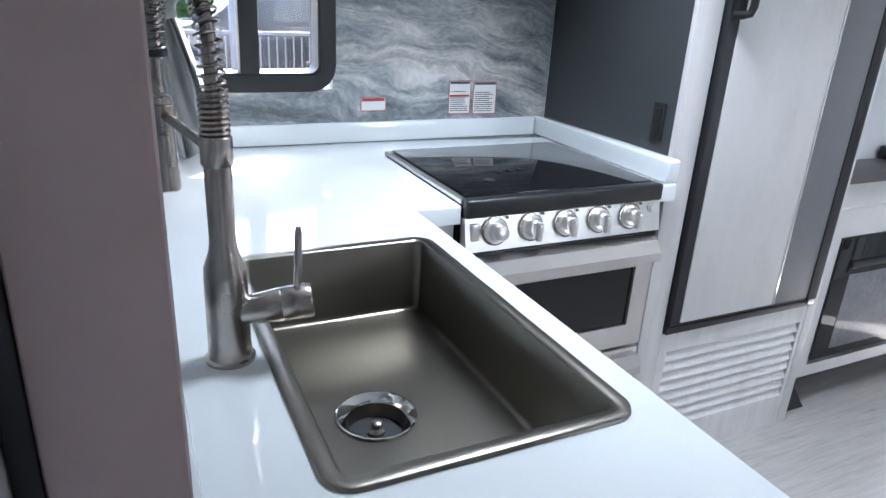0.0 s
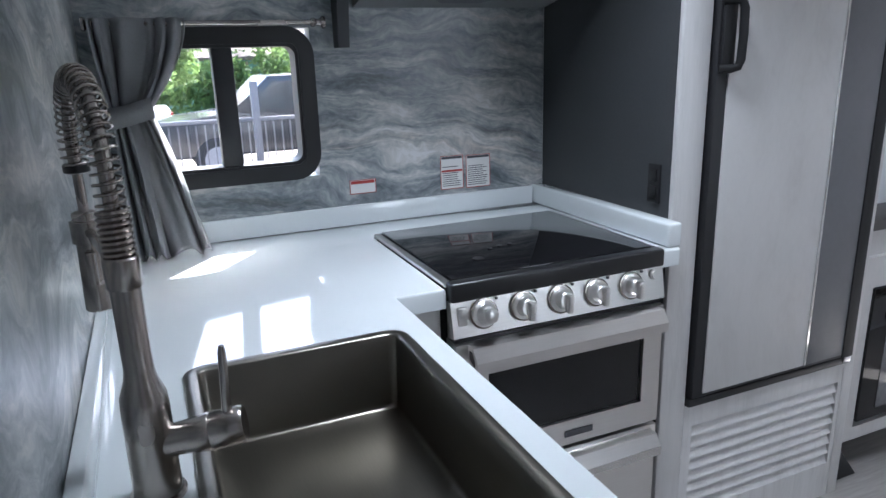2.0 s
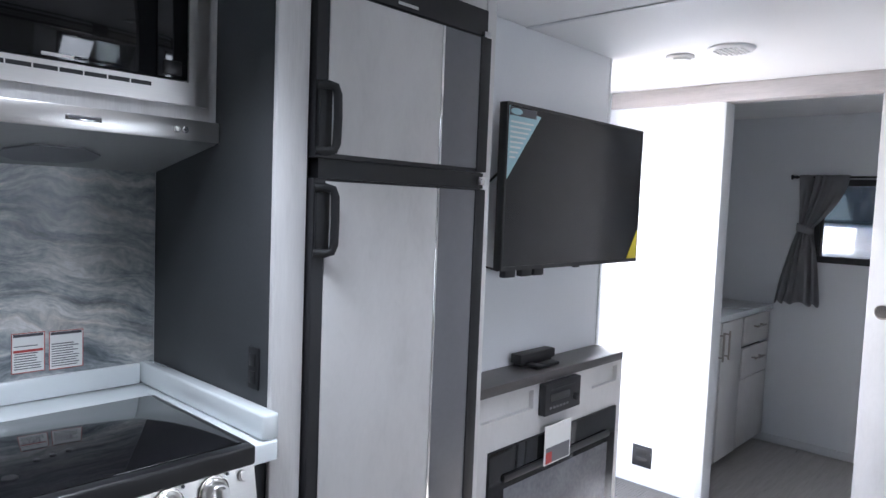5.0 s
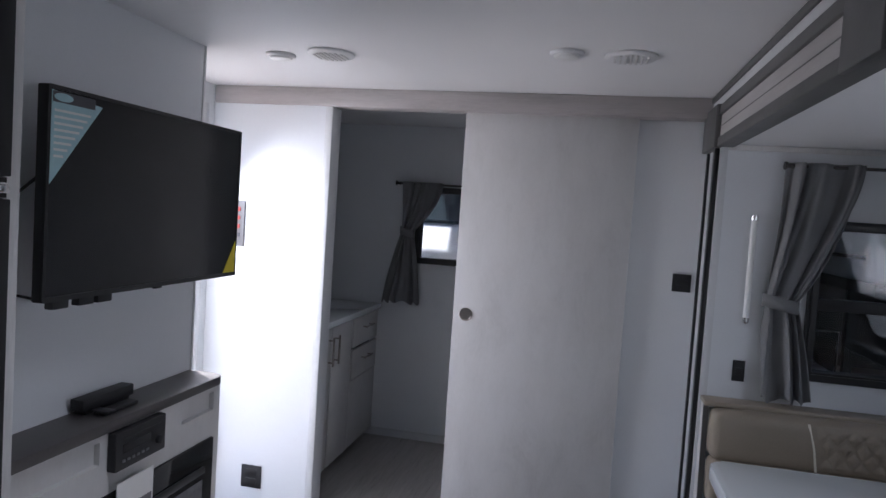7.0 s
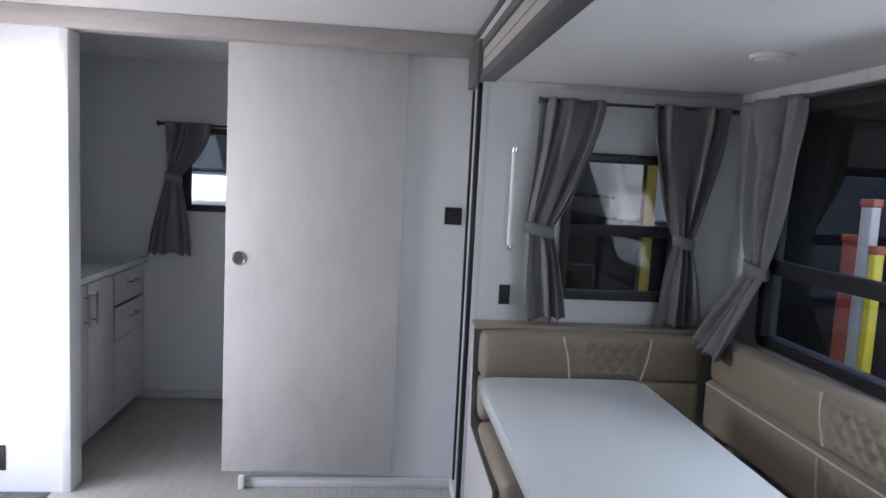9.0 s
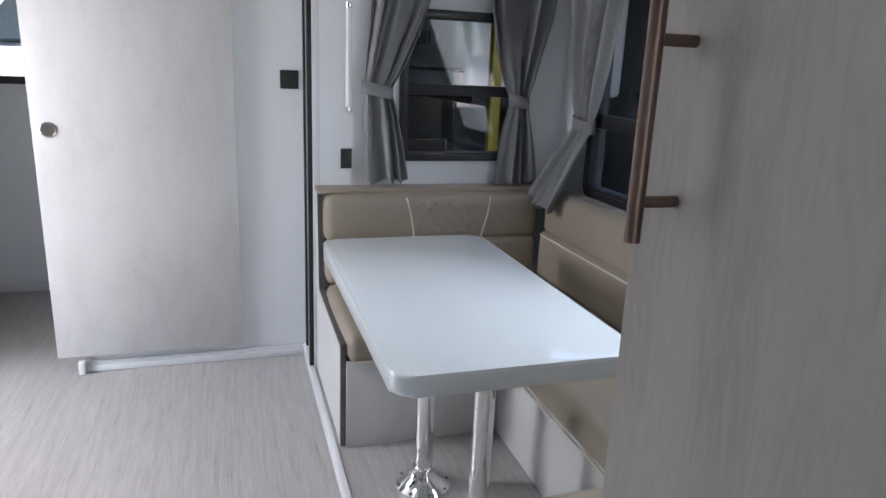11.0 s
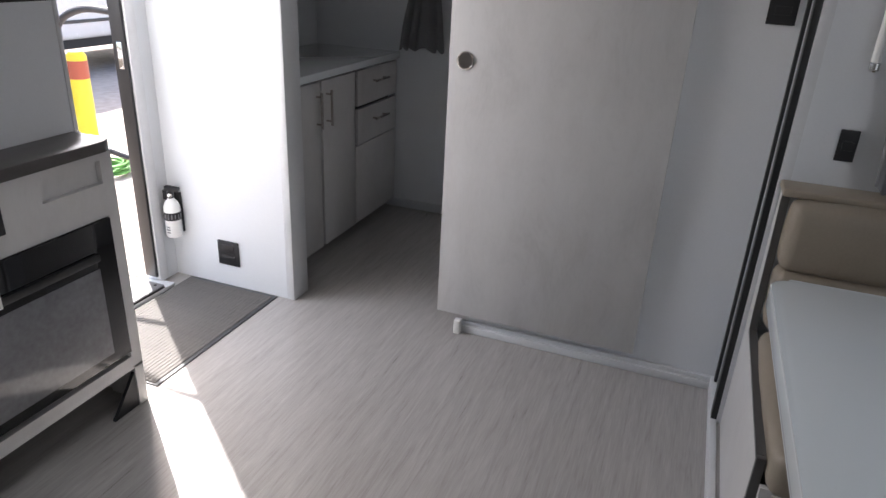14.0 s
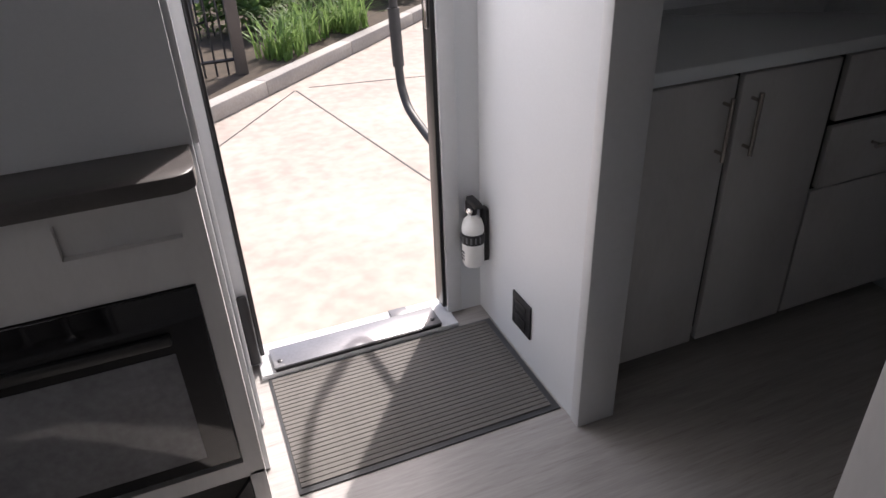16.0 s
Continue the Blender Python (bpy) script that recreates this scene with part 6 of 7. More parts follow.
def pantry():
    x0, x1, yf = 0.36, 1.180, -2.298
    ob = thing("pantry_cabinet", (0.74, -2.6, 0.0), "tall greige wood-print pantry with copper-bronze bar handles", "cabinet")
    part("carcass", box(x0, x1 - 0.001, -2.90, yf - 0.020, 0.0, ZC - 0.001), M_GREIGE_DIM, ob)
    for z0, z1, h0, h1 in ((0.08, ZC - 0.03, 1.239, 1.416),):
        d = part("door", box(x0 + 0.02, x1, yf - 0.0195, yf, z0, z1, 0.002), M_GREIGE_DIM, ob)
        hx = x1 - 0.051
        hnd = part("handle", cyl((hx, yf + 0.034, h0), (hx, yf + 0.034, h1), 0.0062, n=18), M_BRONZE, d, "copper-bronze bar handle")
        for t in (0.17, 0.82):
            zz = blend(h0, h1, t)
            part("handle_post", cyl((hx, yf + 0.0005, zz), (hx, yf + 0.034, zz), 0.0045, n=12), M_BRONZE, d)


pantry()

# ---- outside ----
GZ = -0.68
M_CONC = surface("sunlit concrete", (0.375, 0.325, 0.28), 0.85, vary=0.26, scale=0.9, grain=9, bump=0.2, bump_scale=60)
M_KERB = surface("kerb concrete", (0.36, 0.34, 0.31), 0.85, vary=0.15, scale=3, grain=40, bump=0.3, bump_scale=80)
M_SOIL = surface("bark mulch", (0.06, 0.045, 0.03), 0.95, vary=0.4, scale=8, grain=60, bump=0.5, bump_scale=60)
M_LEAF = surface("green leaves", (0.085, 0.155, 0.050), 0.5, vary=0.4, scale=3, grain=20)
let_through(M_LEAF, (0.22, 0.33, 0.11), 0.45)
M_LEAF2 = surface("dark green leaves", (0.045, 0.11, 0.030), 0.5, vary=0.4, scale=2, grain=16)
let_through(M_LEAF2, (0.22, 0.33, 0.11), 0.45)
M_GRASS = surface("strap grass", (0.12, 0.22, 0.05), 0.5, vary=0.4, scale=6, grain=30)
let_through(M_GRASS, (0.22, 0.33, 0.11), 0.45)
M_BARK = surface("bark", (0.09, 0.07, 0.055), 0.9, vary=0.3, scale=8, grain=60, bump=0.5)
M_IRON = surface("black painted iron", (0.02, 0.02, 0.022), 0.45, vary=0.15)
M_GATE = surface("grey-brown painted post", (0.10, 0.085, 0.075), 0.6, vary=0.1)
M_PAINTW = surface("white vehicle paint", (0.75, 0.75, 0.74), 0.25, vary=0.03, coat=0.5)
M_PAINTB = surface("dark vehicle paint", (0.03, 0.032, 0.036), 0.22, vary=0.05, coat=0.6)
M_SILVER = surface("dark grey vehicle paint", (0.035, 0.037, 0.040), 0.25, 0.2, vary=0.04, coat=0.5)
# bollard yellow taken darker, so the colour carries the bay's shade
M_COLUMN_DIM = surface("shade-darkened yellow paint", (0.34, 0.225, 0.015), 0.55, vary=0.2, scale=5)
M_CARGLASS = surface("dark vehicle glass", (0.03, 0.04, 0.045), 0.06, vary=0.05)
M_ALLOY = surface("dull alloy", (0.30, 0.30, 0.31), 0.5, 0.4, vary=0.1)
M_TYRE = surface("tyre rubber", (0.022, 0.022, 0.022), 0.8, vary=0.1, bump=0.2)
M_STUCCO = surface("teal stucco", (0.22, 0.42, 0.40), 0.85, vary=0.06, scale=2, grain=40, bump=0.2)
M_ROOFT = surface("brown roof shingle", (0.14, 0.11, 0.095), 0.85, vary=0.2, scale=4, grain=30, bump=0.3)
M_BOLL = surface("yellow bollard paint", (0.70, 0.55, 0.03), 0.5, vary=0.08)
M_HOSE = surface("green hose", (0.10, 0.30, 0.06), 0.5, vary=0.1)
M_ORANGE = surface("orange-red barrier plastic", (0.34, 0.075, 0.04), 0.5, vary=0.08)
M_CREAM = surface("cream barrier board", (0.44, 0.42, 0.36), 0.6, vary=0.06)
# near-black: the bay's deep shade is put into this colour
M_BAYSHADE = surface("dark bay wall", (0.030, 0.030, 0.032), 0.9, vary=0.2, scale=1, grain=10)

structure("ground", box(-300, 300, -300, 300, GZ - 1.0, GZ), M_CONC, "pale concrete yard")
kd = Vector((3.46, 3.33, 0)).normalized()
kn = Vector((-kd.y, kd.x, 0))
K0 = Vector((3.22, 4.83, GZ)) - 0.26 * kn


def kerb_piece(a, b, w, h0, h1, off=0.0, bev=0.012):
    """A block along the kerb line from a to b metres, w wide behind it."""
    bm = box(a, b, off, off + w, h0, h1, bev)
    m = Matrix((( kd.x, kn.x, 0, K0.x), (kd.y, kn.y, 0, K0.y), (0, 0, 1, K0.z), (0, 0, 0, 1)))
    bm.transform(m)
    return bm


def KP(a, o, z):
    p = K0 + kd * a + kn * o
    return Vector((p.x, p.y, GZ + z))


kerb = tagged(new("kerb"), "pale concrete kerb along the planting bed", "kerb", kind="structure")
for k in range(14):
    part("kerb_stone", kerb_piece(-6 + k * 1.6, -6 + k * 1.6 + 1.594, 0.16, 0.001, 0.15), M_KERB, kerb)
structure("planting_bed", kerb_piece(-6, 16.4, 3.6, 0.001, 0.10, 0.161, 0.0), M_SOIL, "dark mulch planting bed behind the kerb")
for a, b in (((3.96, 4.95), (4.45, 2.0)), ((4.45, 2.0), (4.76, 0.1)), ((3.94, 4.95), (2.5, 2.95)), ((4.1, 5.0), (7.5, 4.4))):
    d = Vector((b[0] - a[0], b[1] - a[1], 0))
    bm = box(0, d.length, -0.006, 0.006, 0.0005, 0.0035)
    bm.transform(Matrix.Translation((a[0], a[1], GZ)) @ Matrix.Rotation(math.atan2(d.y, d.x), 4, "Z"))
    structure("ground_joint", bm, M_IRON, "dark expansion joint in the concrete")


def blades(count, area, rng, hmin, hmax, lean, width):
    """Arching strap leaves in one mesh."""
    verts, faces = [], []
    for _ in range(count):
        base = area(rng)
        an, h, l = rng.uniform(0, 6.28), rng.uniform(hmin, hmax), rng.uniform(0.3, 1.0) * lean
        d = Vector((math.cos(an), math.sin(an), 0))
        s = Vector((-d.y, d.x, 0)) * width * rng.uniform(0.6, 1.2)
        i0 = len(verts)
        for t in (0.0, 0.4, 0.75, 1.0):
            p = base + d * (l * t * t) + Vector((0, 0, h * (t - 0.35 * t ** 3)))
            w = s * (1 - t) ** 0.7
            verts += [p - w, p + w]
        for q in range(3):
            faces.append((i0 + 2 * q, i0 + 2 * q + 1, i0 + 2 * q + 3, i0 + 2 * q + 2))
    me = bpy.data.meshes.new("leaves")
    me.from_pydata(verts, [], faces)
    return me


def leaf_cloud(count, area, rng, size):
    verts, faces = [], []
    for _ in range(count):
        c = area(rng)
        q = Euler((rng.uniform(0, 6.28), rng.uniform(-0.9, 0.9), rng.uniform(0, 6.28))).to_matrix()
        s = size * rng.uniform(0.6, 1.4)
        i0 = len(verts)
        for u, v, w in ((-1, 0, 0), (-0.2, 0.42, 0.12), (1, 0, -0.1), (-0.2, -0.42, 0.12)):
            verts.append(c + q @ Vector((u, v, w)) * s)
        faces += [(i0, i0 + 1, i0 + 2), (i0, i0 + 2, i0 + 3)]
    me = bpy.data.meshes.new("leaves")
    me.from_pydata(verts, [], faces)
    return me


def stuff(name, me, material, label, category):
    me.materials.append(material)
    return tagged(new(name, me), label, category, kind="stuff")


rng = random.Random(7)


def clump_area(a, o, r):
    return lambda g: KP(a + g.uniform(-r, r), o + g.uniform(-r, r), 0.1)


for k, (a, o) in enumerate(((1.4, 0.55), (2.1, 0.7), (2.7, 0.5), (3.3, 0.9), (0.6, 1.6), (8.6, 0.6))):
    stuff("grass_clump", blades(160, clump_area(a, o, 0.22), rng, 0.35, 0.75, 0.5, 0.013), M_GRASS, "clump of long strap-leaved grass", "grass")
for k, (a, o, r, h) in enumerate(((2.4, 1.7, 0.7, 1.0), (3.7, 1.5, 0.75, 1.1), (4.9, 1.1, 0.8, 1.15), (6.1, 1.2, 0.85, 1.2), (7.4, 1.0, 0.8, 1.1), (8.9, 1.3, 0.9, 1.2), (10.4, 1.2, 0.9, 1.2), (5.6, 2.3, 0.9, 1.4))):
    def dome(g, a=a, o=o, r=r, h=h):
        an, rr, t = g.uniform(0, 6.28), r * math.sqrt(g.random()), g.random()
        rr *= 0.75 + 0.25 * math.sin(an * 5 + a * 3)
        top = h * (1 - 0.55 * (rr / r) ** 2) * (0.85 + 0.15 * math.sin(an * 7 + rr * 9))
        return KP(a + rr * math.cos(an), o + rr * math.sin(an), 0.12 + top * t ** 0.45)
    ob = thing("shrub", KP(a, o, 0.1), "dense green garden shrub behind the kerb", "shrub", "garden shrubs")
    me = leaf_cloud(2600, dome, rng, 0.055)
    me.materials.append(M_LEAF if k % 2 else M_LEAF2)
    cr = new("crown", me)
    cr.parent, cr.matrix_parent_inverse = ob, ob.matrix_basis.inverted()
    for s in range(3):
        part("stem", tube([KP(a, o, 0.0), KP(a + 0.1 * (s - 1), o + 0.08 * s, 0.5 * h)], 0.015, 6), M_BARK, ob)
stuff("flowers", leaf_cloud(120, lambda g: KP(g.uniform(2.5, 9), g.uniform(0.4, 0.9), g.uniform(0.35, 0.9)), rng, 0.025), M_PAPER, "small white flowers among the shrubs", "flowers")


def iron_fence():
    ob = thing("iron_fence", KP(4, 2.0, 0), "black iron picket fence behind the planting", "fence")
    for z in (0.30, 1.45):
        part("rail", tube([KP(0.3, 1.95, z), KP(14, 1.95, z)], 0.016, 6), M_IRON, ob)
    me = None
    for k in range(112):
        p = KP(0.35 + k * 0.122, 1.95, 0.1)
        if me is None:
            o = part("picket", cyl((0, 0, 0), (0, 0, 1.55), 0.010, n=6), M_IRON, ob)
            me = o.data
        else:
            o = new("picket", me)
            o.parent = ob
            o.matrix_parent_inverse = ob.matrix_basis.inverted()
        o.matrix_parent_inverse = ob.matrix_basis.inverted()
        o.matrix_basis = Matrix.Translation(p)
    for a in (0.25, 5.0, 9.8):
        part("fence_post", box(*[c for t in zip((KP(a, 1.95, 0) - Vector((0.05, 0.05, 0))), (KP(a, 1.95, 0) + Vector((0.05, 0.05, 1.75)))) for c in t], 0.004), M_GATE, ob)


iron_fence()


def gate():
    ob = thing("iron_gate", (3.1, 5.4, GZ), "tall iron gate with a brown post beside the bed", "gate")
    part("gate_post", box(3.47, 3.59, 5.45, 5.57, GZ, GZ + 2.2, 0.006), M_GATE, ob)
    for z in (0.25, 1.2, 1.9):
        part("rail", tube([(1.85, 5.5, GZ + z), (3.47, 5.5, GZ + z)], 0.02, 6), M_IRON, ob)
    for k in range(14):
        x = 1.90 + k * 0.115
        part("picket", cyl((x, 5.5, GZ + 0.1), (x, 5.5, GZ + 2.0), 0.011, n=6), M_IRON, ob)


gate()


def bollard(x, y, h, label, group="yellow bollards"):
    ob = thing("bollard", (x, y, GZ), label, "bollard", group)
    part("post", turned((x, y, GZ), (0, 0, 1), [(0, 0.085), (h, 0.085), (h + 0.04, 0.06), (h + 0.05, 0.02)], 20), M_BOLL, ob)
    part("red_band", turned((x, y, GZ + h - 0.2), (0, 0, 1), [(0, 0.0855), (0.001, 0.0875), (0.16, 0.0875), (0.161, 0.0855)], 20), M_ORANGE, ob)
    return ob


bollard(6.2, 3.25, 1.06, "yellow bollard with a red band in the yard")


def hose_pile():
    g = random.Random(4)
    pts = []
    for k in range(150):
        a = k * 0.42
        pts.append((6.15 + (0.16 + 0.05 * math.sin(k * 0.23)) * math.cos(a), 3.0 + (0.16 + 0.04 * math.cos(k * 0.31)) * math.sin(a), GZ + 0.014 + 0.0007 * k))
    solid("garden_hose", tube(pts, 0.011, 6), M_HOSE, "coiled green garden hose beside the bollard", "hose")


hose_pile()


def wheel(parent, c, r, w, axis):
    t = part("wheel", turned(Vector(c) - Vector(axis) * w / 2, axis, [(0, r * 0.75), (0.01, r * 0.95), (0.03, r), (w - 0.03, r), (w - 0.01, r * 0.95), (w, r * 0.75)], 28), M_TYRE, parent, "black tyre")
    part("rim", turned(Vector(c) - Vector(axis) * (w / 2 + 0.004), axis, [(0, r * 0.2), (0.0, r * 0.62), (w + 0.008, r * 0.62), (w + 0.008, r * 0.2)], 24), M_ALLOY, t)


def trailer(x, y, w, d, h, label, mark=False, face_y=-1, spare=False, lift=0.55):
    """A parked white travel trailer: body, trim stripes, windows, wheels and bumper."""
    ob = thing("travel_trailer", (x, y, GZ), label, "trailer", "parked trailers")
    z0 = GZ + lift
    part("body", box(x - w / 2, x + w / 2, y - d / 2, y + d / 2, z0, z0 + h, 0.09, 4), M_PAINTW, ob)
    ys = y + face_y * d / 2
    for s, zz, hh, m in ((0, 0.25, 0.05, M_PAINTB), (1, 0.95, 0.10, M_FRIDGE_GREY)):
        a, b = sorted((ys + face_y * 0.0005, ys + face_y * 0.012))
        part("stripe", box(x - w / 2 + 0.1, x + w / 2 - 0.1, a, b, z0 + zz, z0 + zz + hh, 0.002), m, ob)
    for wx in (-0.28, 0.12):
        a, b = sorted((ys + face_y * 0.0005, ys + face_y * 0.03))
        wd = part("window", box(x + wx * w, x + wx * w + 0.9, a, b, z0 + 1.15, z0 + 1.75, 0.01), M_CARGLASS, ob)
    if lift > 1:
        for sx in (-0.3, 0.3):
            part("landing_leg", box(x + sx * w - 0.06, x + sx * w + 0.06, y - 0.06, y + 0.06, GZ + 0.0065, z0 - 0.1405), M_BLACK, ob)
    part("chassis", box(x - w / 2 + 0.05, x + w / 2 - 0.05, y - d / 2 + 0.1, y + d / 2 - 0.1, z0 - 0.14, z0 - 0.001), M_BLACK, ob)
    for wx in (-0.45, 0.45):
        wheel(ob, (x + wx, ys - face_y * 0.16, GZ + 0.36), 0.36, 0.22, (0, 1, 0))
    if spare:
        wheel(ob, (x - w / 2 - 0.14, y - 0.15, GZ + 0.62), 0.36, 0.22, (1, 0, 0))
        part("bumper", box(x - w / 2 - 0.16, x - w / 2 - 0.06, y - d / 2, y + d / 2, GZ + 0.38, GZ + 0.48, 0.01), M_BLACK, ob)
        part("bumper_arm", box(x - w / 2 - 0.0595, x - w / 2 + 0.2, y - 0.6, y - 0.5, GZ + 0.38, GZ + 0.48), M_BLACK, ob)
    if mark:
        for k in range(5):
            a, b = sorted((ys + face_y * 0.0005, ys + face_y * 0.014))
            part("brand_mark", box(x - 0.55 + k * 0.2, x - 0.42 + k * 0.2, a, b, z0 + 0.62, z0 + 0.80, 0.01), M_INK, ob, "dark block mark")
    return ob


trailer(12.55, 8.35, 7.0, 2.4, 2.6, "white travel trailer with a spare wheel in the yard", spare=True)


def pickup(x, y, paint, label):
    """A pickup seen from its side: body in lofted sections, cab, glass, wheels, lamps."""
    ob = thing("pickup_truck", (x, y, GZ), label, "truck", "parked vehicles")
    L, W = 5.6, 1.95
    prof = [(-2.75, 0.45), (-2.75, 1.05), (-2.6, 1.12), (-1.45, 1.18), (-0.75, 1.85), (1.05, 1.88), (1.25, 1.22), (2.78, 1.20), (2.80, 0.50)]
    bm = bmesh.new()
    loft(bm, [[Vector((x + u, y - W / 2, GZ + z)) for u, z in prof], [Vector((x + u, y + W / 2, GZ + z)) for u, z in prof]])
    bmesh.ops.bevel(bm, geom=bm.edges[:], offset=0.05, segments=3, profile=0.5, affect="EDGES")
    part("body", bm, paint, ob)
    for a, b, c, d in ((-1.15, -0.68, 0.05, -0.02), (0.12, 0.02, 0.92, 0.95)):
        bm = slab("y", y - W / 2 - 0.012, y - W / 2 - 0.0005, [(x + a, GZ + 1.24), (x + c, GZ + 1.24), (x + d, GZ + 1.74), (x + b, GZ + 1.74)])
        part("side_window", bm, M_CARGLASS, ob)
    for wx in (-1.75, 1.75):
        wheel(ob, (x + wx, y - W / 2 + 0.05, GZ + 0.40), 0.40, 0.26, (0, 1, 0))
        wheel(ob, (x + wx, y + W / 2 - 0.05, GZ + 0.40), 0.40, 0.26, (0, 1, 0))
    part("bumper", box(x - 2.86, x - 2.74, y - 0.9, y + 0.9, GZ + 0.45, GZ + 0.65, 0.02), M_CHROME, ob)
    part("tail_lamp", box(x + 2.77, x + 2.83, y - 0.96, y - 0.80, GZ + 0.85, GZ + 1.12, 0.01), M_RED, ob)
    part("head_lamp", box(x - 2.78, x - 2.70, y - 0.97, y - 0.72, GZ + 0.82, GZ + 1.0, 0.01), M_CHROME, ob)


pickup(2.95, 12.0, M_SILVER, "dark grey pickup truck parked beyond the railing")
pickup(-2.2, 14.8, M_PAINTW, "white pickup truck parked further back")


def yard_railing():
    ob = thing("yard_railing", (0, 8.2, GZ), "black metal railing across the yard", "fence")
    y = 8.2
    for z in (0.42, 1.30):
        part("rail", box(-5.6, 3.2, y - 0.025, y + 0.025, GZ + z - 0.025, GZ + z + 0.025, 0.004), M_FRIDGE_GREY, ob)
    me = None
    for k in range(74):
        p = Vector((-5.55 + k * 0.118, y, GZ + 0.30))
        if me is None:
            o = part("baluster", box(-0.009, 0.009, -0.009, 0.009, 0, 0.95), M_FRIDGE_GREY, ob)
            me = o.data
        else:
            o = new("baluster", me)
            o.parent = ob
        o.matrix_parent_inverse = ob.matrix_basis.inverted()
        o.matrix_basis = Matrix.Translation(p)
    for x in (-5.6, -2.05, 1.53, 3.2):
        part("railing_post", box(x - 0.05, x + 0.05, y - 0.05, y + 0.05, GZ, GZ + 1.82, 0.006), M_FRIDGE_GREY, ob)


yard_railing()


def house(x, y, w, d, h, label):
    ob = thing("house", (x, y, GZ), label, "house", "distant houses")
    wl = part("wall", box(x - w / 2, x + w / 2, y - d / 2, y + d / 2, GZ, GZ + h), M_STUCCO, ob)
    bm = bmesh.new()
    rp = [(-d / 2 - 0.5, h - 0.05), (0, h + 1.5), (d / 2 + 0.5, h - 0.05), (d / 2 + 0.5, h + 0.1), (0, h + 1.68), (-d / 2 - 0.5, h + 0.1)]
    loft(bm, [[Vector((xx, y + u, GZ + v)) for u, v in rp] for xx in (x - w / 2 - 0.5, x + w / 2 + 0.5)])
    part("roof", bm, M_ROOFT, ob)
    for k in range(4):
        wx = x - w / 2 + (k + 0.6) * w / 4.4
        f = part("window", box(wx, wx + 1.2, y - d / 2 - 0.06, y - d / 2 - 0.001, GZ + 1.0, GZ + 2.2, 0.01), M_PAINTW, ob)
        part("pane", box(wx + 0.08, wx + 1.12, y - d / 2 - 0.075, y - d / 2 - 0.061, GZ + 1.08, GZ + 2.12), M_CARGLASS, f)


house(9.0, 33.0, 16, 8, 2.3, "low teal stucco house with brown roof")


def tree(x, y, h, r, label, seed):
    g = random.Random(seed)
    ob = thing("tree", (x, y, GZ), label, "tree", "yard trees")
    tr = part("trunk", turned((x, y, GZ), (0, 0, 1), [(0, 0.22), (0.4, 0.16), (h * 0.5, 0.12), (h * 0.75, 0.05)], 12), M_BARK, ob)
    tips = []
    for k in range(9):
        a, t = g.uniform(0, 6.28), g.uniform(0.35, 0.75)
        p0 = Vector((x, y, GZ + h * t))
        p1 = p0 + Vector((math.cos(a), math.sin(a), g.uniform(0.3, 0.9))) * r * g.uniform(0.5, 0.85)
        part("limb", tube([p0, p0.lerp(p1, 0.5) + Vector((0, 0, 0.1)), p1], 0.045, 6), M_BARK, ob)
        tips.append(p1)
    tips.append(Vector((x, y, GZ + h * 0.85)))

    def area(q):
        c = q.choice(tips)
        while True:
            v = Vector((q.uniform(-1, 1), q.uniform(-1, 1), q.uniform(-0.7, 0.7)))
            if v.length < 1:
                return c + v * r * 0.42
    me = leaf_cloud(5200, area, g, 0.10)
    me.materials.append(M_LEAF if seed % 2 else M_LEAF2)
    cr = new("crown", me)
    cr.parent, cr.matrix_parent_inverse = ob, ob.matrix_basis.inverted()


tree(0.2, 18.2, 3.4, 1.5, "leafy green tree beyond the railing", 1)
def bush(x, y, r, h, seed):
    g = random.Random(seed)
    ob = thing("bush", (x, y, GZ), "tall dense green bush beyond the yard", "bush", "yard bushes")

    def area(q):
        an, rr = q.uniform(0, 6.28), r * math.sqrt(q.random())
        rr *= 0.8 + 0.2 * math.sin(an * 4 + seed)
        top = h * (1 - 0.5 * (rr / r) ** 2) * (0.85 + 0.15 * math.sin(an * 6 + rr * 5))
        return Vector((x + rr * math.cos(an), y + rr * math.sin(an), GZ + 0.1 + top * q.random() ** 0.5))
    me = leaf_cloud(2600, area, g, 0.13)
    me.materials.append(M_LEAF if seed % 2 else M_LEAF2)
    cr = new("crown", me)
    cr.parent, cr.matrix_parent_inverse = ob, ob.matrix_basis.inverted()
    for s in range(4):
        part("stem", tube([(x, y, GZ), (x + 0.5 * r * math.cos(s * 1.7), y + 0.5 * r * math.sin(s * 1.7), GZ + 0.6 * h)], 0.03, 6), M_BARK, ob)


for k, (bx, by, br, bh) in enumerate(((-7.5, 25.5, 1.9, 2.6), (-4.8, 26.0, 1.8, 3.1), (-2.3, 25.4, 1.7, 2.5), (0.3, 25.8, 1.8, 3.0), (2.9, 25.2, 1.7, 2.4), (5.4, 26.0, 1.9, 3.2), (8.4, 26.5, 1.8, 2.3))):
    bush(bx, by, br, bh, 40 + k)
tree(-3.2, 18.5, 3.2, 1.9, "low spreading tree beyond the railing", 7)
tree(5.2, 27.0, 7.0, 3.2, "leafy green tree in front of the house", 3)
tree(-6.5, 21.0, 7.5, 3.4, "tall leafy tree beyond the railing", 4)
tree(10.5, 15.5, 5.5, 2.6, "leafy tree behind the iron fence", 5)

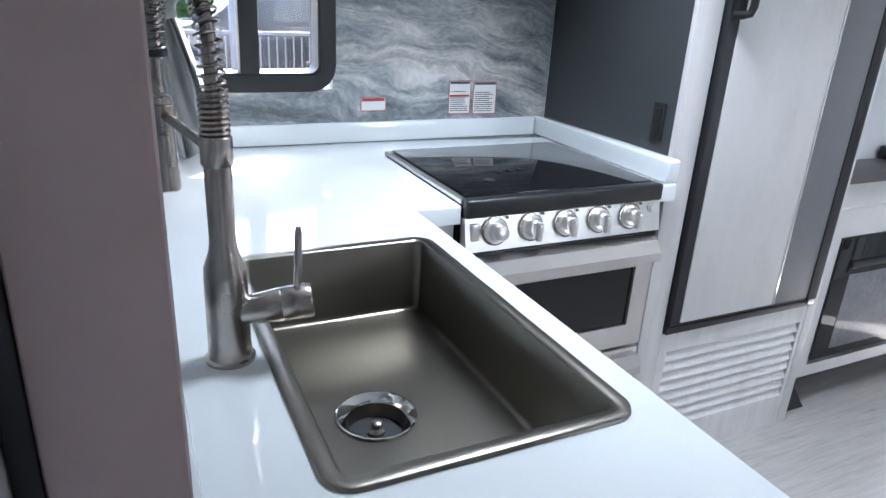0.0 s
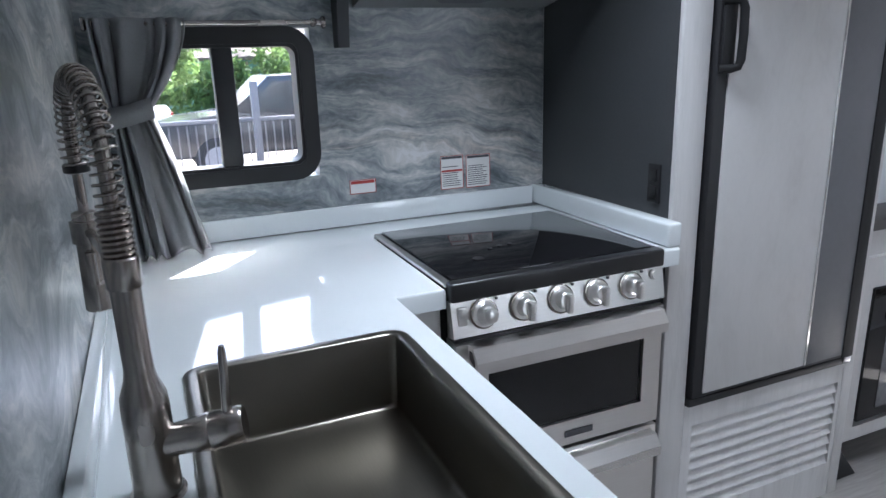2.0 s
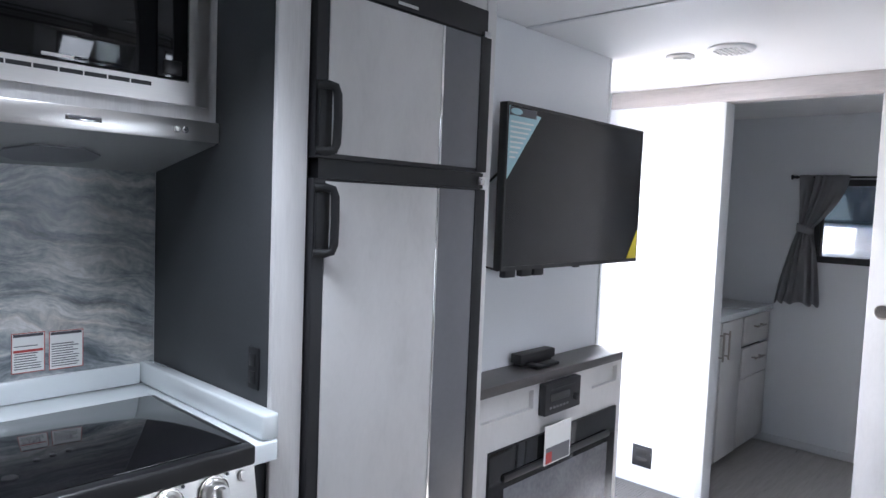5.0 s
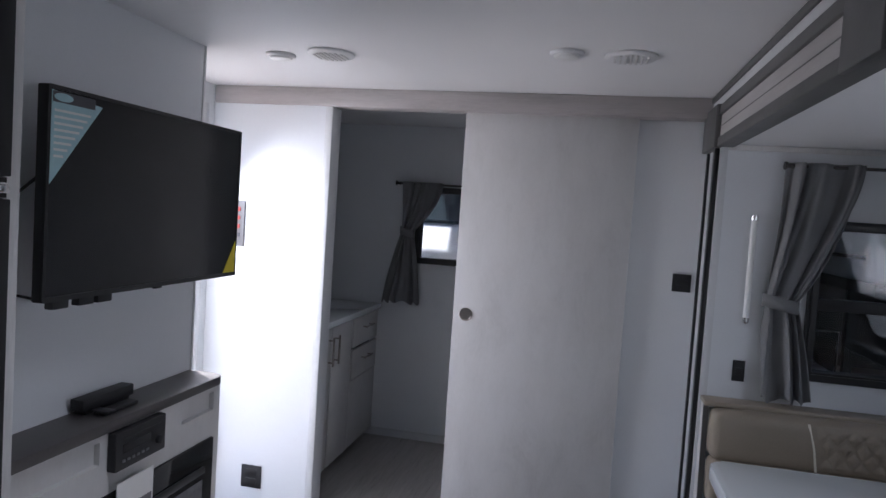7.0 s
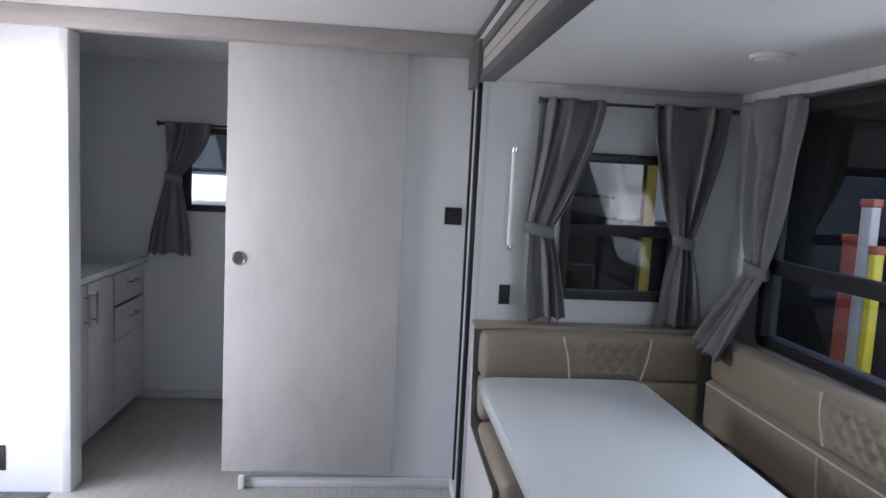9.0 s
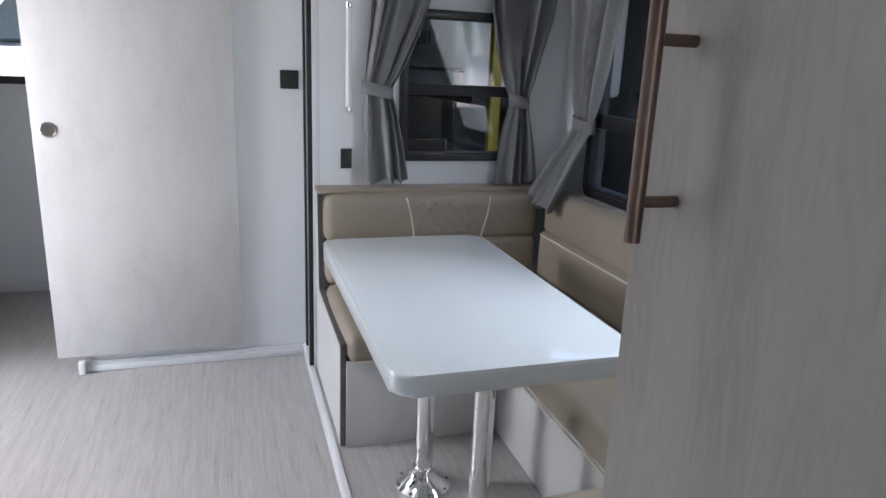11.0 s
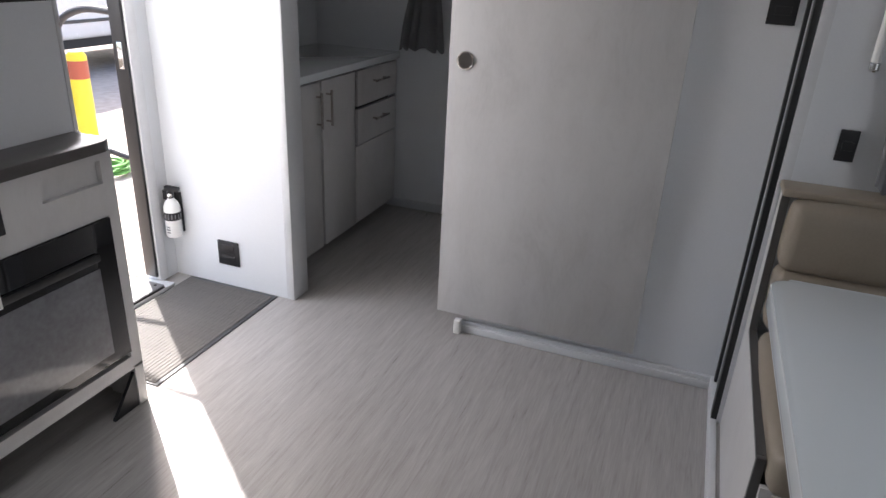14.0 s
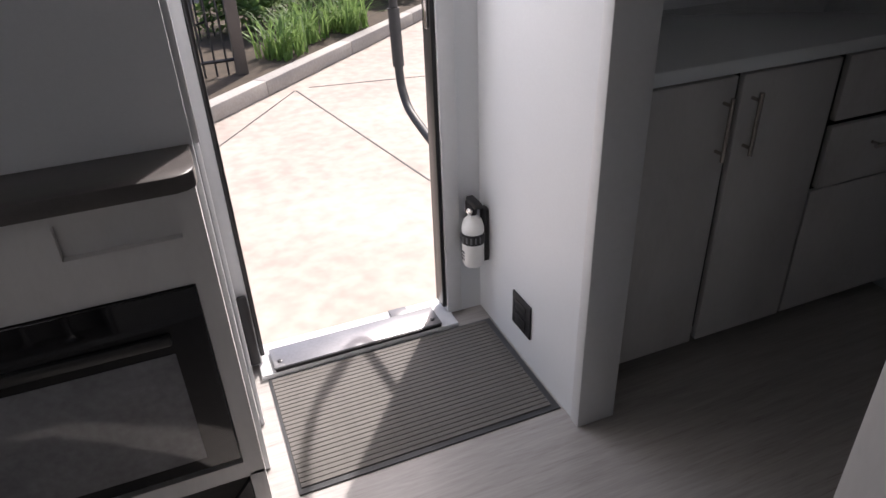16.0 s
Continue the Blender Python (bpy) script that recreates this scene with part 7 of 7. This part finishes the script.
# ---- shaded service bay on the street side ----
structure("bay_roof", box(-9, 13.5, -16.5, -5.25, 2.85, 3.0), M_BAYSHADE, "dark roof of the service bay")
# east, north and edge strips are added out of view to cut sun and sky
structure("bay_roof_east", box(5.2, 13.5, -5.2495, -3.62, 2.85, 3.0), M_BAYSHADE, "added dark strip that keeps sky off the bay")
structure("bay_roof_north", box(5.6, 13.5, -1.5495, 0.6, 2.85, 3.0), M_BAYSHADE, "added unseen strip that shades the parked car")
structure("bay_wall_back", box(-9, 13.5, -16.6, -16.5, GZ, 2.85), M_BAYSHADE, "dark back wall of the service bay")
structure("bay_roof_edge", box(3.6, 13.5, -3.6195, -1.55, 2.85, 3.0), M_BAYSHADE, "added unseen strip that keeps sun off the end window")
# rear, west, fascia and front pieces are added only to block light
structure("bay_wall_rear", box(-9, 0.28, -3.62, -3.56, GZ, 1.7995), M_BAYSHADE, "added unseen wall that keeps sun out of the bay")
structure("bay_wall_west", box(-9.1, -9.0, -16.5, -3.56, GZ, 0.45), M_BAYSHADE, "added low wall that darkens the window's reflection")
structure("bay_fascia", box(3.6, 5.9995, -2.46, -2.40, 2.0, 2.8495), M_BAYSHADE, "added unseen board that closes a gap to the sun")
structure("bay_wall_front", box(6.0, 13.39, -2.46, -2.40, GZ, 2.85), M_BAYSHADE, "added unseen wall that keeps sun off the parked trailer")
structure("bay_wall_side", box(13.4, 13.5, -16.5, -2.42, GZ, 2.85), M_BAYSHADE, "dark side wall of the service bay")
# dark sheet over the yard concrete, with the bay's shade in its colour
structure("bay_floor", box(-9, 13.4, -16.5, -3.7, GZ + 0.001, GZ + 0.006), surface("shade-dark bay concrete", (0.12, 0.115, 0.105), 0.5, vary=0.2, scale=0.8, grain=12), "dark concrete floor of the service bay")
trailer(11.0, -5.9, 4.4, 2.2, 1.35, "white high-nosed trailer parked in the dark service bay", mark=True, face_y=1, lift=1.72)


def bay_post(x, y, r=0.055):
    ob = thing("bay_column", (x, y, GZ), "yellow painted steel column in the bay", "column", "bay columns")
    part("shaft", box(x - r, x + r, y - r, y + r, GZ + 0.02, 2.85, 0.006), M_COLUMN_DIM, ob)
    part("foot_plate", box(x - 0.15, x + 0.15, y - 0.15, y + 0.15, GZ + 0.0065, GZ + 0.0195), M_COLUMN_DIM, ob)


for px, py in ((7.4, -4.62), (9.6, -3.98), (6.2, -11.0)):
    bay_post(px, py)


def cart(x, y):
    ob = thing("flat_cart", (x, y, GZ), "white flat cart with a tube handle", "cart")
    part("deck", box(x - 0.45, x + 0.45, y - 0.3, y + 0.3, GZ + 0.62, GZ + 0.66, 0.01), M_PAINTW, ob)
    part("handle", tube([(x - 0.4, y - 0.25, GZ + 0.66), (x - 0.4, y - 0.25, GZ + 1.15), (x - 0.38, y + 0.25, GZ + 1.15), (x - 0.4, y + 0.25, GZ + 0.66)], 0.015, 8), M_CHROME, ob)
    for sx in (-0.4, 0.4):
        for sy in (-0.25, 0.25):
            part("leg", cyl((x + sx, y + sy, GZ + 0.006), (x + sx, y + sy, GZ + 0.62), 0.016, n=8), M_CHROME, ob)


cart(9.3, -4.35)


def barrier(x, y, w, h, m, name, label):
    ob = thing(name, (x, y, GZ), label, "barrier", "stacked barrier boards")
    part("board", box(x - w / 2, x + w / 2, y - 0.03, y + 0.03, GZ + 0.0065, GZ + h, 0.008), m, ob)
    part("cap", box(x - w / 2 - 0.01, x + w / 2 + 0.01, y - 0.035, y + 0.035, GZ + h + 0.0005, GZ + h + 0.05, 0.008), M_ORANGE, ob)


for x, w, h, m, lab in ((4.73, 0.13, 1.85, M_ORANGE, "orange-red barrier board leaning upright"), (4.61, 0.10, 2.08, M_CREAM, "cream barrier board standing upright"), (4.52, 0.06, 1.80, M_BOLL, "yellow barrier post standing upright"), (4.24, 0.08, 1.74, M_BOLL, "yellow barrier post standing upright")):
    barrier(x, -4.9, w, h, m, "barrier_board", lab)
structure("bay_door", box(3.5, 4.62, -5.35, -5.30, GZ + 0.007, 2.1), surface("pale blue-grey door", (0.40, 0.46, 0.48), 0.5, vary=0.04), "pale blue-grey panel in the bay")
# vehicle nose outside the bedroom window
nose = thing("parked_car", (7.6, -1.3, GZ), "white car with a dark windscreen beyond the bedroom", "car", "parked vehicles")
bm = bmesh.new()
prof = [(-1.6, 0.3), (-1.6, 1.86), (-0.8, 2.06), (-0.1, 2.42), (1.8, 2.5), (3.0, 2.4), (3.0, 0.3)]
loft(bm, [[Vector((8.2 + u, yy, GZ + z)) for u, z in prof] for yy in (-2.4, 0.1)])
bmesh.ops.bevel(bm, geom=bm.edges[:], offset=0.08, segments=3, profile=0.5, affect="EDGES")
part("body", bm, M_PAINTW, nose)
wind = [(8.2 - 0.80, -2.3, GZ + 2.08), (8.2 - 0.80, 0.0, GZ + 2.08), (8.2 - 0.12, -0.1, GZ + 2.43), (8.2 - 0.12, -2.2, GZ + 2.43)]
bm = bmesh.new()
loft(bm, [[Vector(p) for p in wind], [Vector(p) + Vector((-0.03, 0, 0.03)) for p in wind]])
part("windscreen", bm, M_CARGLASS, nose)
for yy in (-2.2, -0.1):
    wheel(nose, (7.5, yy, GZ + 0.35), 0.35, 0.22, (0, 1, 0))
